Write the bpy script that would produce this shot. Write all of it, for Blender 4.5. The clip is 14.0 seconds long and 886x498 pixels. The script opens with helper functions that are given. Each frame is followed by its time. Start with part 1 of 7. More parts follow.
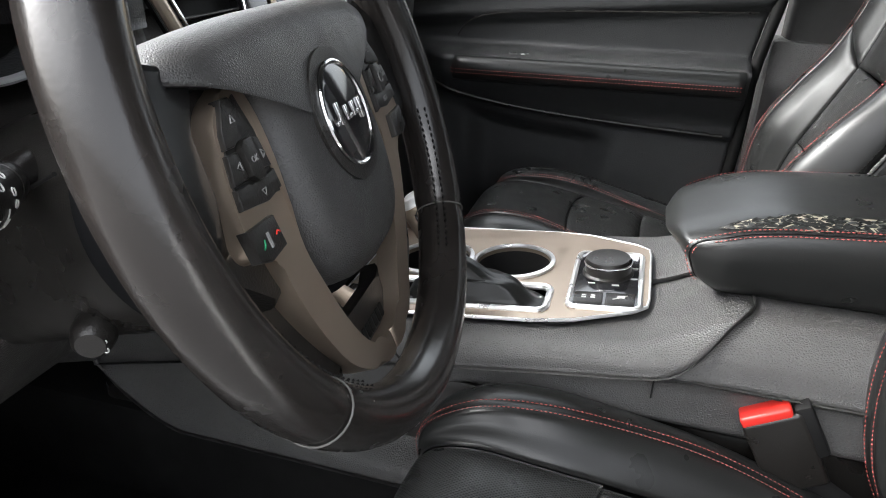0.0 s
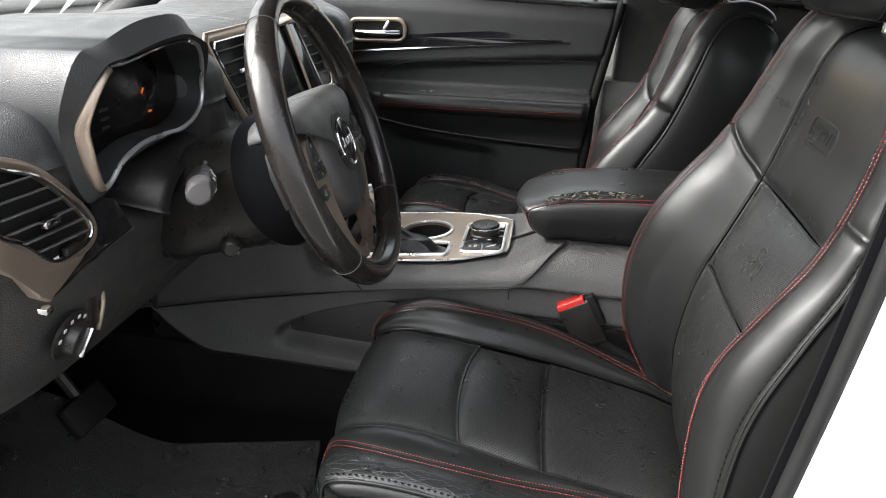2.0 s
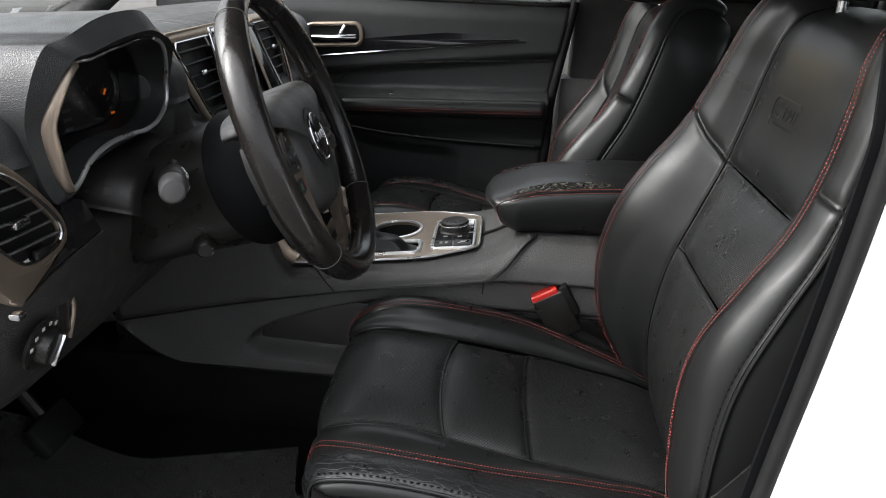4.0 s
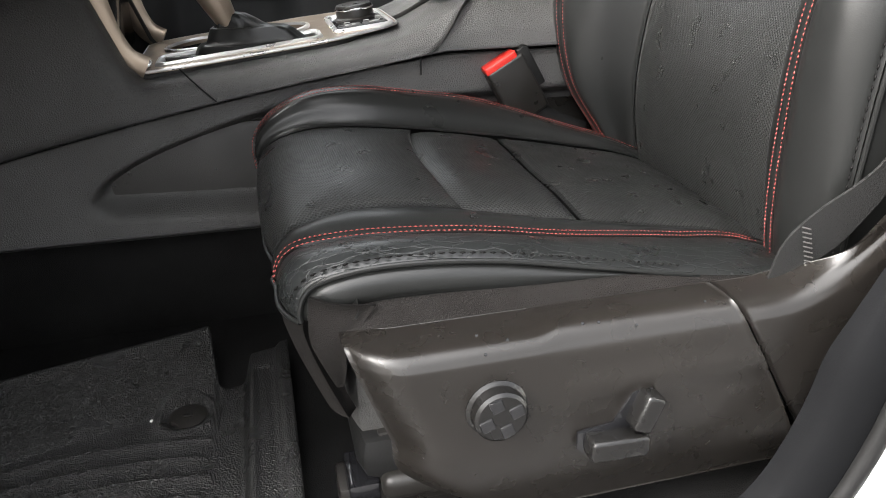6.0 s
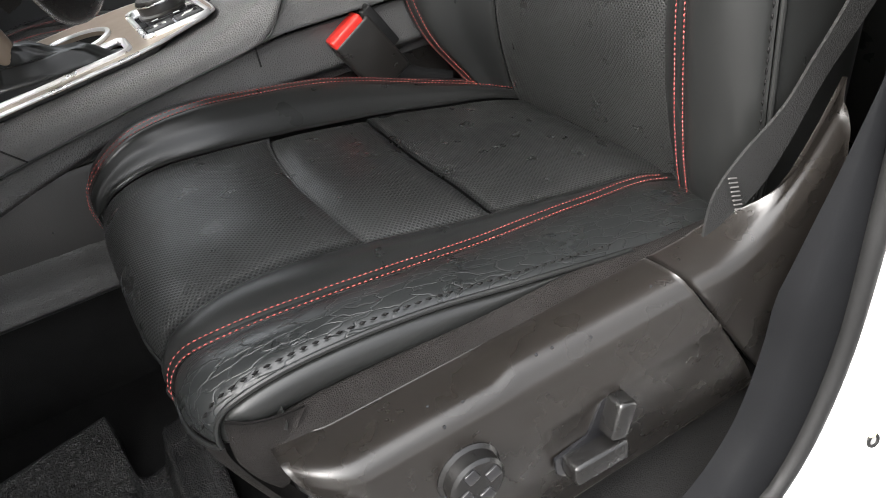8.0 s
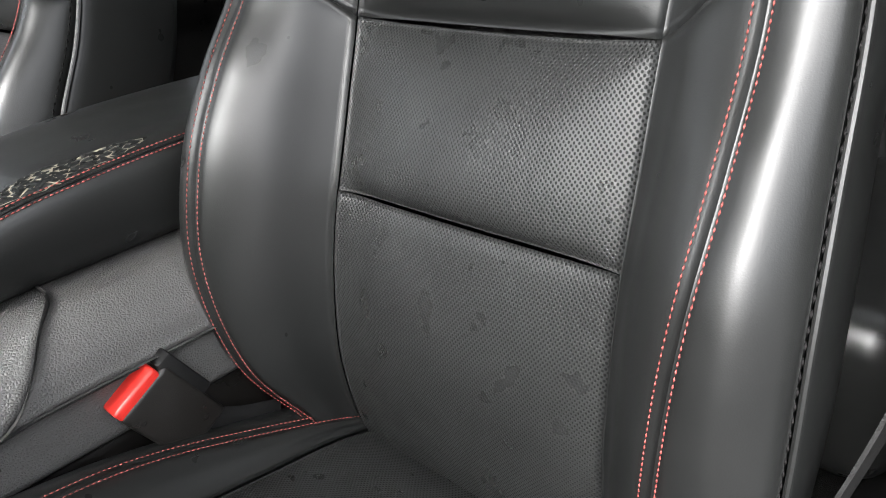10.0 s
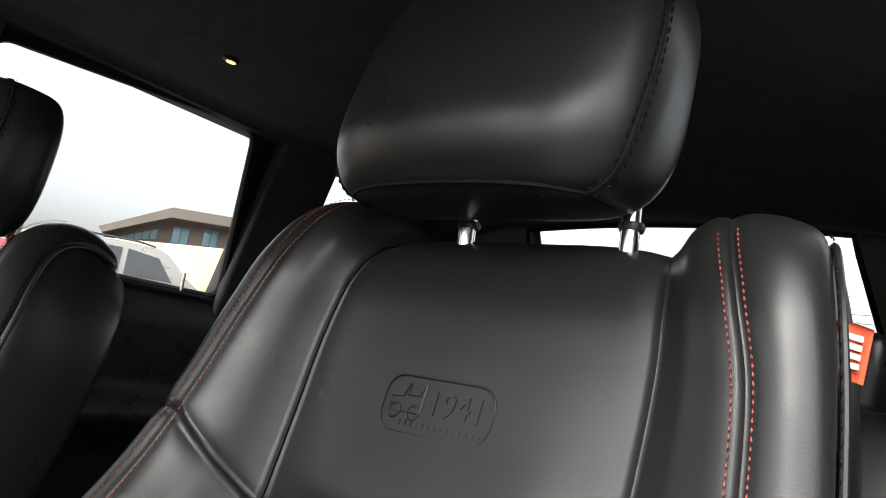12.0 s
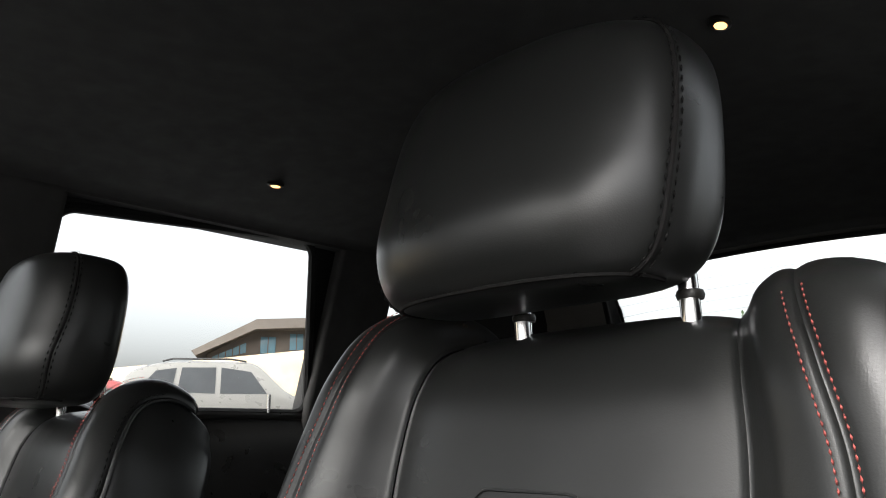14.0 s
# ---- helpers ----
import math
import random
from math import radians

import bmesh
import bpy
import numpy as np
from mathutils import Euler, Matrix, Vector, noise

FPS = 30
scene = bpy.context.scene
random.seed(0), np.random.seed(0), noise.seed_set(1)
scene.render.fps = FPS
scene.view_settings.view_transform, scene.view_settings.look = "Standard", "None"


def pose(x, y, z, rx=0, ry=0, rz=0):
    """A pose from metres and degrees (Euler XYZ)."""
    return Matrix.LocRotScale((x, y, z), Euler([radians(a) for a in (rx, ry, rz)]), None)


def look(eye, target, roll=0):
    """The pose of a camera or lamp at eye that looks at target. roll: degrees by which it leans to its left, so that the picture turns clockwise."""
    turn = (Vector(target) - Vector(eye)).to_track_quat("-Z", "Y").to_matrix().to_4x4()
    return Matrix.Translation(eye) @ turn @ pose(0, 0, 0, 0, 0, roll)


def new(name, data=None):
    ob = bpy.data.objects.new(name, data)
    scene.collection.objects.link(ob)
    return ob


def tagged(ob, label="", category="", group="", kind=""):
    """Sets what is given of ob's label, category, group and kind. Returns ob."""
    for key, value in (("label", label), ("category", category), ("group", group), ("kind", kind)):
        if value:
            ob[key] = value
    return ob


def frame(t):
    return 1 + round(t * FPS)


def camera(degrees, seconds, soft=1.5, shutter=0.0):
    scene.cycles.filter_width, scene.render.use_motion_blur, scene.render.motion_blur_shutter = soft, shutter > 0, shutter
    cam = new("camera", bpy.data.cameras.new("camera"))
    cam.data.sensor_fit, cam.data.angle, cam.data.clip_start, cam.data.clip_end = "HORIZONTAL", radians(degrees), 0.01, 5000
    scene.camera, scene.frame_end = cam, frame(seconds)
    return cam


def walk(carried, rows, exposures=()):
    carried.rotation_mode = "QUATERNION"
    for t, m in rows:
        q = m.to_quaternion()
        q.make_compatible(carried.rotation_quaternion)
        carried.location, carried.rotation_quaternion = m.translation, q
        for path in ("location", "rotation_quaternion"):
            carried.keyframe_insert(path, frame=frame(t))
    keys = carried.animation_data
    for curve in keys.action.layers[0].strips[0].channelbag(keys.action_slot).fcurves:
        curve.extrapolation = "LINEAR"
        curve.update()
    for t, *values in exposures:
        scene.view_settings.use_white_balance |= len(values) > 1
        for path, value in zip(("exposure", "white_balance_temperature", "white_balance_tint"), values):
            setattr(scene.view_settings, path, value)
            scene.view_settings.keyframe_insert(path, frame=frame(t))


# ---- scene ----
# camera: 63 degrees, hand-held at the open driver's door
# x runs to the rear of the car, y to its passenger side, z up; the car's middle is y = 0
cam = camera(63.0, 14.0, soft=1.0)
PATH = [
    (0, (0.103, -0.818, 1.307), (-0.348, 0.94, 0.467), 2.9),
    (0.5, (0.07, -0.862, 1.333), (-0.247, 0.919, 0.48), 3.0),
    (1, (0.099, -0.975, 1.399), (-0.152, 0.826, 0.566), 3.3),
    (1.5, (0.148, -1.183, 1.437), (-0.089, 0.632, 0.633), 3.5),
    (2, (0.197, -1.322, 1.449), (-0.048, 0.5, 0.66), 3.5),
    (2.2, (0.203, -1.355, 1.449), (-0.045, 0.467, 0.662), 3.5),
    (4.3, (0.149, -1.318, 1.407), (0.098, 0.535, 0.655), 1.8),
    (4.5, (0.103, -1.244, 1.383), (0.155, 0.603, 0.618), 1.2),
    (5, (0.014, -1.09, 1.246), (0.256, 0.726, 0.443), -0.2),
    (5.5, (-0.035, -1.113, 1.103), (0.335, 0.676, 0.29), -1.1),
    (6, (-0.047, -1.121, 1.068), (0.39, 0.634, 0.215), -0.9),
    (6.5, (-0.043, -1.117, 1.067), (0.434, 0.612, 0.183), -0.6),
    (7, (-0.041, -1.12, 1.067), (0.445, 0.572, 0.116), -3.2),
    (7.2, (-0.046, -1.117, 1.066), (0.447, 0.557, 0.088), -5.2),
    (9.3, (0.069, -0.749, 1.248), (1.026, 0.515, 0.028), -13.8),
    (9.5, (0.08, -0.739, 1.244), (1.142, 0.512, 0.101), -10.8),
    (10, (0.095, -0.72, 1.241), (1.389, 0.517, 0.35), -4.5),
    (10.5, (0.121, -0.718, 1.224), (1.558, 0.573, 0.707), 0.7),
    (11, (0.118, -0.706, 1.236), (1.668, 0.548, 1.08), 5.2),
    (11.5, (0.121, -0.684, 1.256), (1.7, 0.539, 1.369), 7.8),
    (12, (0.13, -0.672, 1.273), (1.688, 0.539, 1.602), 9.5),
    (12.5, (0.141, -0.666, 1.285), (1.671, 0.536, 1.749), 10.6),
    (13, (0.143, -0.667, 1.284), (1.65, 0.533, 1.82), 11.1),
    (13.5, (0.142, -0.668, 1.286), (1.623, 0.556, 1.841), 7.2),
    (14, (0.146, -0.682, 1.305), (1.535, 0.67, 1.797), -0.5),
]
EXPOSURES = [(0.0, 2.05, 6380, 10), (1.0, 2.1, 6450, 10), (1.5, 2.0, 6480, 10), (2.2, 1.5, 6480, 10), (4.5, 0.85, 6380, 10), (5.0, 1.6, 6450, 10), (5.5, 2.0, 6620, 10), (6.0, 2.0, 6620, 10), (7.2, 2.05, 6620, 10), (9.5, 1.95, 6350, 10), (10.5, 1.65, 6400, 10), (11.0, 1.3, 6480, 10), (12.5, 1.15, 6520, 10), (14.0, 1.15, 6520, 10)]
walk(cam, [(t, look(eye, target, roll)) for t, eye, target, roll in PATH], EXPOSURES)

# ---- overcast daylight ----
world = bpy.data.worlds.new("overcast_sky")
scene.world = world
world.use_nodes = True
wn, wl = world.node_tree.nodes, world.node_tree.links
sky = wn.new("ShaderNodeTexSky")
sky.sky_type, sky.sun_disc = "NISHITA", False
sky.sun_elevation, sky.sun_rotation = radians(39), radians(260)
sky.air_density, sky.dust_density, sky.ozone_density = 1.0, 6.0, 1.0
grey = wn.new("ShaderNodeHueSaturation")
grey.inputs["Saturation"].default_value = 0.18
wl.new(sky.outputs["Color"], grey.inputs["Color"])
# the even grey of a clouded sky: brightest overhead, a third of that at the horizon
way = wn.new("ShaderNodeTexCoord")
parts = wn.new("ShaderNodeSeparateXYZ")
wl.new(way.outputs["Generated"], parts.inputs["Vector"])
lift = wn.new("ShaderNodeMapRange")
lift.inputs["From Min"].default_value, lift.inputs["From Max"].default_value = 0.0, 1.0
lift.inputs["To Min"].default_value, lift.inputs["To Max"].default_value = 1.0, 3.0
wl.new(parts.outputs["Z"], lift.inputs["Value"])
cloud = wn.new("ShaderNodeVectorMath")
cloud.operation = "SCALE"
wl.new(grey.outputs["Color"], cloud.inputs[0])
wl.new(lift.outputs["Result"], cloud.inputs["Scale"])
wl.new(cloud.outputs["Vector"], wn["Background"].inputs["Color"])
wn["Background"].inputs["Strength"].default_value = 0.15
sun = new("sun", bpy.data.lights.new("sun", "SUN"))
sun.data.energy, sun.data.angle, sun.data.color = 1.0, radians(80), (1.0, 0.985, 0.965)
sun.matrix_world = look((-2.8, -3.0, 6.8), (0, 0, 0))

# ---- materials ----
def material(name, base, rough=0.5, metal=0.0, bump=0.0, bscale=400.0, vary=0.15, vscale=9.0, rvary=0.1,
             detail=4.0, kind="noise", spec=0.5, coat=0.0, sheen=0.0):
    m = bpy.data.materials.new(name)
    m.use_nodes = True
    n, l = m.node_tree.nodes, m.node_tree.links
    b = n["Principled BSDF"]
    b.inputs["Metallic"].default_value = metal
    b.inputs["Specular IOR Level"].default_value = spec
    b.inputs["Coat Weight"].default_value = coat
    b.inputs["Coat Roughness"].default_value = 0.12
    b.inputs["Sheen Weight"].default_value = sheen
    tc = n.new("ShaderNodeTexCoord")
    big = n.new("ShaderNodeTexNoise")
    big.inputs["Scale"].default_value, big.inputs["Detail"].default_value = vscale, 5.0
    l.new(tc.outputs["Object"], big.inputs["Vector"])
    ramp = n.new("ShaderNodeMapRange")
    ramp.inputs["From Min"].default_value, ramp.inputs["From Max"].default_value = 0.3, 0.7
    ramp.inputs["To Min"].default_value, ramp.inputs["To Max"].default_value = 1 - vary, 1 + vary
    l.new(big.outputs["Fac"], ramp.inputs["Value"])
    mul = n.new("ShaderNodeVectorMath")
    mul.operation = "SCALE"
    mul.inputs[0].default_value = base
    l.new(ramp.outputs["Result"], mul.inputs["Scale"])
    l.new(mul.outputs["Vector"], b.inputs["Base Color"])
    rr = n.new("ShaderNodeMapRange")
    rr.inputs["From Min"].default_value, rr.inputs["From Max"].default_value = 0.3, 0.7
    rr.inputs["To Min"].default_value, rr.inputs["To Max"].default_value = max(0.02, rough - rvary), min(1, rough + rvary)
    fine = n.new("ShaderNodeTexNoise")
    fine.inputs["Scale"].default_value, fine.inputs["Detail"].default_value = vscale * 3.1, 3.0
    l.new(tc.outputs["Object"], fine.inputs["Vector"])
    l.new(fine.outputs["Fac"], rr.inputs["Value"])
    l.new(rr.outputs["Result"], b.inputs["Roughness"])
    if bump:
        if kind == "noise":
            g = n.new("ShaderNodeTexNoise")
            g.inputs["Detail"].default_value = detail
            out = g.outputs["Fac"]
        else:
            g = n.new("ShaderNodeTexVoronoi")
            g.feature = "DISTANCE_TO_EDGE" if kind == "cells" else "F1"
            out = g.outputs["Distance"]
        g.inputs["Scale"].default_value = bscale
        l.new(tc.outputs["Object"], g.inputs["Vector"])
        bp = n.new("ShaderNodeBump")
        bp.inputs["Strength"].default_value, bp.inputs["Distance"].default_value = bump, 0.001
        l.new(out, bp.inputs["Height"])
        l.new(bp.outputs["Normal"], b.inputs["Normal"])
    return m


def perforated(name, base, rough, pitch):
    """Leather with rows of small punched holes, laid out on the panel's own UV in metres."""
    m = material(name, base, rough, bump=0.08, bscale=700, vary=0.2, rvary=0.08)
    n, l = m.node_tree.nodes, m.node_tree.links
    b = n["Principled BSDF"]
    uv = n.new("ShaderNodeUVMap")
    dist = []
    for shift in (0.0, 0.5):
        sc = n.new("ShaderNodeVectorMath")
        sc.operation = "MULTIPLY_ADD"
        sc.inputs[1].default_value = (1 / pitch, 1 / (pitch * 1.25), 0)
        sc.inputs[2].default_value = (shift, shift, 0)
        l.new(uv.outputs["UV"], sc.inputs[0])
        fr = n.new("ShaderNodeVectorMath")
        fr.operation = "FRACTION"
        l.new(sc.outputs["Vector"], fr.inputs[0])
        ds = n.new("ShaderNodeVectorMath")
        ds.operation = "DISTANCE"
        ds.inputs[1].default_value = (0.5, 0.5, 0)
        l.new(fr.outputs["Vector"], ds.inputs[0])
        dist.append(ds.outputs["Value"])
    mn = n.new("ShaderNodeMath")
    mn.operation = "MINIMUM"
    l.new(dist[0], mn.inputs[0])
    l.new(dist[1], mn.inputs[1])
    hole = n.new("ShaderNodeMapRange")
    hole.inputs["From Min"].default_value, hole.inputs["From Max"].default_value = 0.17, 0.29
    l.new(mn.outputs["Value"], hole.inputs["Value"])
    old = b.inputs["Base Color"].links[0].from_socket
    shine = n.new("ShaderNodeMath")
    shine.operation = "MULTIPLY_ADD"
    shine.inputs[1].default_value = 0.32
    shine.inputs[2].default_value = 0.10
    l.new(hole.outputs["Result"], shine.inputs[0])
    l.new(shine.outputs["Value"], b.inputs["Specular IOR Level"])
    mix = n.new("ShaderNodeVectorMath")
    mix.operation = "SCALE"
    keep = n.new("ShaderNodeMath")
    keep.operation = "MULTIPLY_ADD"
    keep.inputs[1].default_value, keep.inputs[2].default_value = 0.6, 0.4
    l.new(hole.outputs["Result"], keep.inputs[0])
    l.new(old, mix.inputs[0])
    l.new(keep.outputs["Value"], mix.inputs["Scale"])
    l.new(mix.outputs["Vector"], b.inputs["Base Color"])
    bp = n.new("ShaderNodeBump")
    bp.inputs["Strength"].default_value, bp.inputs["Distance"].default_value = 0.45, 0.0007
    l.new(hole.outputs["Result"], bp.inputs["Height"])
    l.new(b.inputs["Normal"].links[0].from_socket, bp.inputs["Normal"])
    l.new(bp.outputs["Normal"], b.inputs["Normal"])
    return m


def glowing(name, colour, strength):
    m = bpy.data.materials.new(name)
    m.use_nodes = True
    b = m.node_tree.nodes["Principled BSDF"]
    b.inputs["Base Color"].default_value = (*colour, 1)
    b.inputs["Emission Color"].default_value = (*colour, 1)
    b.inputs["Emission Strength"].default_value = strength
    return m


def glass(name, tint, rough=0.0, ior=1.3):
    m = bpy.data.materials.new(name)
    m.use_nodes = True
    n, l = m.node_tree.nodes, m.node_tree.links
    n.remove(n["Principled BSDF"])
    tr, gl, mx, fr = (n.new("ShaderNode" + k) for k in ("BsdfTransparent", "BsdfGlossy", "MixShader", "Fresnel"))
    tr.inputs["Color"].default_value = (*tint, 1)
    gl.inputs["Roughness"].default_value = rough
    fr.inputs["IOR"].default_value = ior
    l.new(fr.outputs["Fac"], mx.inputs["Fac"])
    l.new(tr.outputs["BSDF"], mx.inputs[1])
    l.new(gl.outputs["BSDF"], mx.inputs[2])
    l.new(mx.outputs["Shader"], n["Material Output"].inputs["Surface"])
    return m


LEATHER = material("black_leather", (0.0120, 0.0124, 0.0121), 0.31, bump=0.10, bscale=900, vary=0.15, vscale=7, rvary=0.04, spec=0.34)
CREASED = material("creased_leather", (0.0135, 0.0145, 0.0145), 0.33, bump=0.0, vary=0.25, vscale=7)


def add_creases(m, scale, strength):
    """Fine wandering folds in worn leather."""
    n, l = m.node_tree.nodes, m.node_tree.links
    tc, st = n.new("ShaderNodeTexCoord"), n.new("ShaderNodeMapping")
    st.inputs["Scale"].default_value = scale
    l.new(tc.outputs["Object"], st.inputs["Vector"])
    wob = n.new("ShaderNodeTexNoise")
    wob.inputs["Scale"].default_value = 1.2
    l.new(st.outputs["Vector"], wob.inputs["Vector"])
    vo = n.new("ShaderNodeTexVoronoi")
    vo.feature = "DISTANCE_TO_EDGE"
    vo.inputs["Scale"].default_value = 1.0
    mx = n.new("ShaderNodeVectorMath")
    mx.operation = "ADD"
    l.new(st.outputs["Vector"], mx.inputs[0])
    l.new(wob.outputs["Color"], mx.inputs[1])
    l.new(mx.outputs["Vector"], vo.inputs["Vector"])
    clip = n.new("ShaderNodeMath")
    clip.operation = "MINIMUM"
    clip.inputs[1].default_value = 0.06
    l.new(vo.outputs["Distance"], clip.inputs[0])
    bp = n.new("ShaderNodeBump")
    bp.inputs["Strength"].default_value, bp.inputs["Distance"].default_value = strength, 0.006
    l.new(clip.outputs["Value"], bp.inputs["Height"])
    l.new(bp.outputs["Normal"], n["Principled BSDF"].inputs["Normal"])


add_creases(CREASED, (34, 100, 60), 1.0)
PERF = perforated("perforated_leather", (0.0240, 0.0246, 0.0240), 0.33, 0.0037)
WHEEL_LEATHER = material("worn_wheel_leather", (0.0135, 0.0118, 0.0108), 0.23, bump=0.10, bscale=420, vary=0.3, vscale=14, rvary=0.06, spec=0.5)
SHOULDER = material("glossy_spoke_shoulder", (0.008, 0.008, 0.008), 0.22, bump=0.06, bscale=500, vary=0.15, rvary=0.05)
GREEN_MARK = material("green_printed_mark", (0.02, 0.22, 0.10), 0.5)
SHIELD = material("fine_grained_black_plastic", (0.0112, 0.0098, 0.0086), 0.28, bump=0.12, bscale=1300, vary=0.12, rvary=0.03, spec=0.5)
PALE_THREAD = material("dull_grey_thread", (0.075, 0.072, 0.068), 0.7)
GRAIN = material("grained_black_plastic", (0.058, 0.0570, 0.0555), 0.46, bump=1.2, bscale=360, kind="cells", vary=0.12, spec=0.5)
DASH_GRAIN = material("grained_dash_plastic", (0.032, 0.0305, 0.029), 0.48, bump=1.0, bscale=360, kind="cells", vary=0.12)
SOFT = material("soft_grained_dash", (0.028, 0.0290, 0.0295), 0.44, bump=0.7, bscale=420, kind="cells", vary=0.1, spec=0.5)
SATIN = material("satin_black_plastic", (0.0125, 0.0115, 0.0105), 0.34, bump=0.3, bscale=900, vary=0.12, spec=0.45)
GLOSS = material("gloss_black_plastic", (0.008, 0.008, 0.009), 0.10, vary=0.1, rvary=0.04, coat=0.5)
LINING = material("black_pillar_lining", (0.0055, 0.0057, 0.0062), 0.70, bump=0.15, bscale=700, vary=0.15, spec=0.05)
RUBBER = material("black_rubber", (0.008, 0.008, 0.008), 0.60, bump=0.2, bscale=300, vary=0.2, spec=0.2)
MAT_RUBBER = material("pebbled_mat_rubber", (0.012, 0.0118, 0.0116), 0.34, bump=1.9, bscale=520, kind="f1", vary=0.2, spec=0.42)
CARPET = material("black_carpet", (0.0075, 0.0074, 0.0073), 0.95, bump=0.8, bscale=900, vary=0.3, spec=0.1)
FABRIC = material("black_seat_fabric", (0.0095, 0.0082, 0.0075), 0.85, bump=1.0, bscale=620, kind="cells", vary=0.25, spec=0.2)
SWITCH = material("smooth_black_switch_plastic", (0.0065, 0.0062, 0.0060), 0.26, vary=0.1, rvary=0.04, spec=0.45)
HEADER = material("grey_header_cloth", (0.10, 0.094, 0.085), 0.9, bump=0.3, bscale=900, vary=0.12)
LINER = material("black_headliner", (0.028, 0.0275, 0.027), 0.92, bump=0.4, bscale=900, vary=0.15)
WEBBING = material("seat_belt_webbing", (0.012, 0.012, 0.0118), 0.7, bump=0.8, bscale=800, vary=0.2, spec=0.2)
CHAMPAGNE = material("champagne_satin_metal", (0.42, 0.345, 0.275), 0.34, metal=0.85, bump=0.05, bscale=1500, vary=0.06, rvary=0.06)
PEBBLE = material("pebbled_hub_cover", (0.034, 0.0335, 0.033), 0.38, bump=0.5, bscale=640, kind="cells", vary=0.1, spec=0.5)
SILVER = material("bright_satin_trim", (0.82, 0.82, 0.82), 0.30, metal=0.8, vary=0.03, rvary=0.05)
CHROME = material("chrome", (0.75, 0.75, 0.76), 0.12, metal=1.0, vary=0.03, rvary=0.05)
RED_PLASTIC = material("red_plastic", (0.62, 0.030, 0.022), 0.38, vary=0.08)
RED_THREAD = material("red_thread", (0.33, 0.062, 0.052), 0.7, vary=0.25, vscale=60)
DARK_THREAD = material("black_thread", (0.010, 0.0095, 0.0095), 0.8, vary=0.2, vscale=60, spec=0.1)
PALE_FOAM = material("cracked_leather_backing", (0.42, 0.36, 0.25), 0.85, bump=0.5, bscale=900, vary=0.45, vscale=60)
PALE_MARK = material("pale_printed_mark", (0.55, 0.55, 0.53), 0.6, vary=0.08)
GREY_MARK = material("grey_printed_mark", (0.20, 0.20, 0.20), 0.6, vary=0.08)
YELLOW_MARK = material("yellow_printed_bar", (0.70, 0.62, 0.25), 0.5, vary=0.05)
ORANGE_TAG = material("orange_fabric_tag", (0.62, 0.085, 0.030), 0.75, bump=0.4, bscale=1200, vary=0.15)
WHITE_PAINT = material("white_car_paint", (0.80, 0.80, 0.79), 0.22, vary=0.02, vscale=3, coat=0.6)
GREY_PLASTIC = material("grey_stalk_end", (0.10, 0.095, 0.095), 0.45, vary=0.08)
SCREEN = material("dark_display_glass", (0.010, 0.011, 0.013), 0.09, vary=0.1, rvary=0.03, coat=0.6)
DIAL = material("dark_dial_face", (0.010, 0.010, 0.011), 0.45, vary=0.1)
WARM_LAMP = glowing("warm_lamp_lens", (1.0, 0.50, 0.16), 1.7)
ORANGE_GLOW = glowing("orange_dial_glow", (1.0, 0.22, 0.03), 0.4)
WINDOW = glass("side_window_glass", (0.90, 0.92, 0.91))
HATCH_GLASS = glass("hatch_window_glass", (0.86, 0.89, 0.87))
LENS = glass("instrument_lens", (0.72, 0.72, 0.72), ior=1.12)


# ---- shape helpers ----
def sharpen(bm, angle=38):
    for f in bm.faces:
        f.smooth = True
    lim = radians(angle)
    for e in bm.edges:
        if len(e.link_faces) == 2 and e.calc_face_angle(0) > lim:
            e.smooth = False


def part(name, bm, mat, parent=None, label="", angle=38):
    """One mesh object out of a bmesh, under a thing or a part."""
    sharpen(bm, angle)
    me = bpy.data.meshes.new(name)
    bm.to_mesh(me)
    bm.free()
    me.materials.append(mat)
    ob = new(name, me)
    if parent is not None:
        ob.parent = parent
    if label:
        tagged(ob, label)
    return ob


def thing(name, at, label, category, group="", kind=""):
    """An Empty at the base of a thing."""
    ob = new(name)
    ob.matrix_basis = at if isinstance(at, Matrix) else Matrix.Translation(at)
    ob.empty_display_size = 0.02
    return tagged(ob, label, category, group, kind)


def spline(pts, t):
    """Catmull-Rom through a list of tuples at the index t."""
    n = len(pts) - 1
    i = max(0, min(n - 1, int(math.floor(t))))
    f = t - i
    p0, p1, p2, p3 = pts[max(i - 1, 0)], pts[i], pts[i + 1], pts[min(i + 2, n)]
    return tuple(0.5 * (2 * b + (c - a) * f + (2 * a - 5 * b + 4 * c - d) * f * f + (3 * b - a - 3 * c + d) * f ** 3)
                 for a, b, c, d in zip(p0, p1, p2, p3))


def curve(pts, steps, closed=False):
    """A smooth line through the points, steps to each span."""
    pts = [tuple(p) for p in pts]
    if closed:
        k = len(pts)
        ring = [pts[-1]] + pts + pts[:2]
        return [Vector(spline(ring, 1 + i / steps)) for i in range(k * steps)]
    return [Vector(spline(pts, i / steps)) for i in range((len(pts) - 1) * steps + 1)]


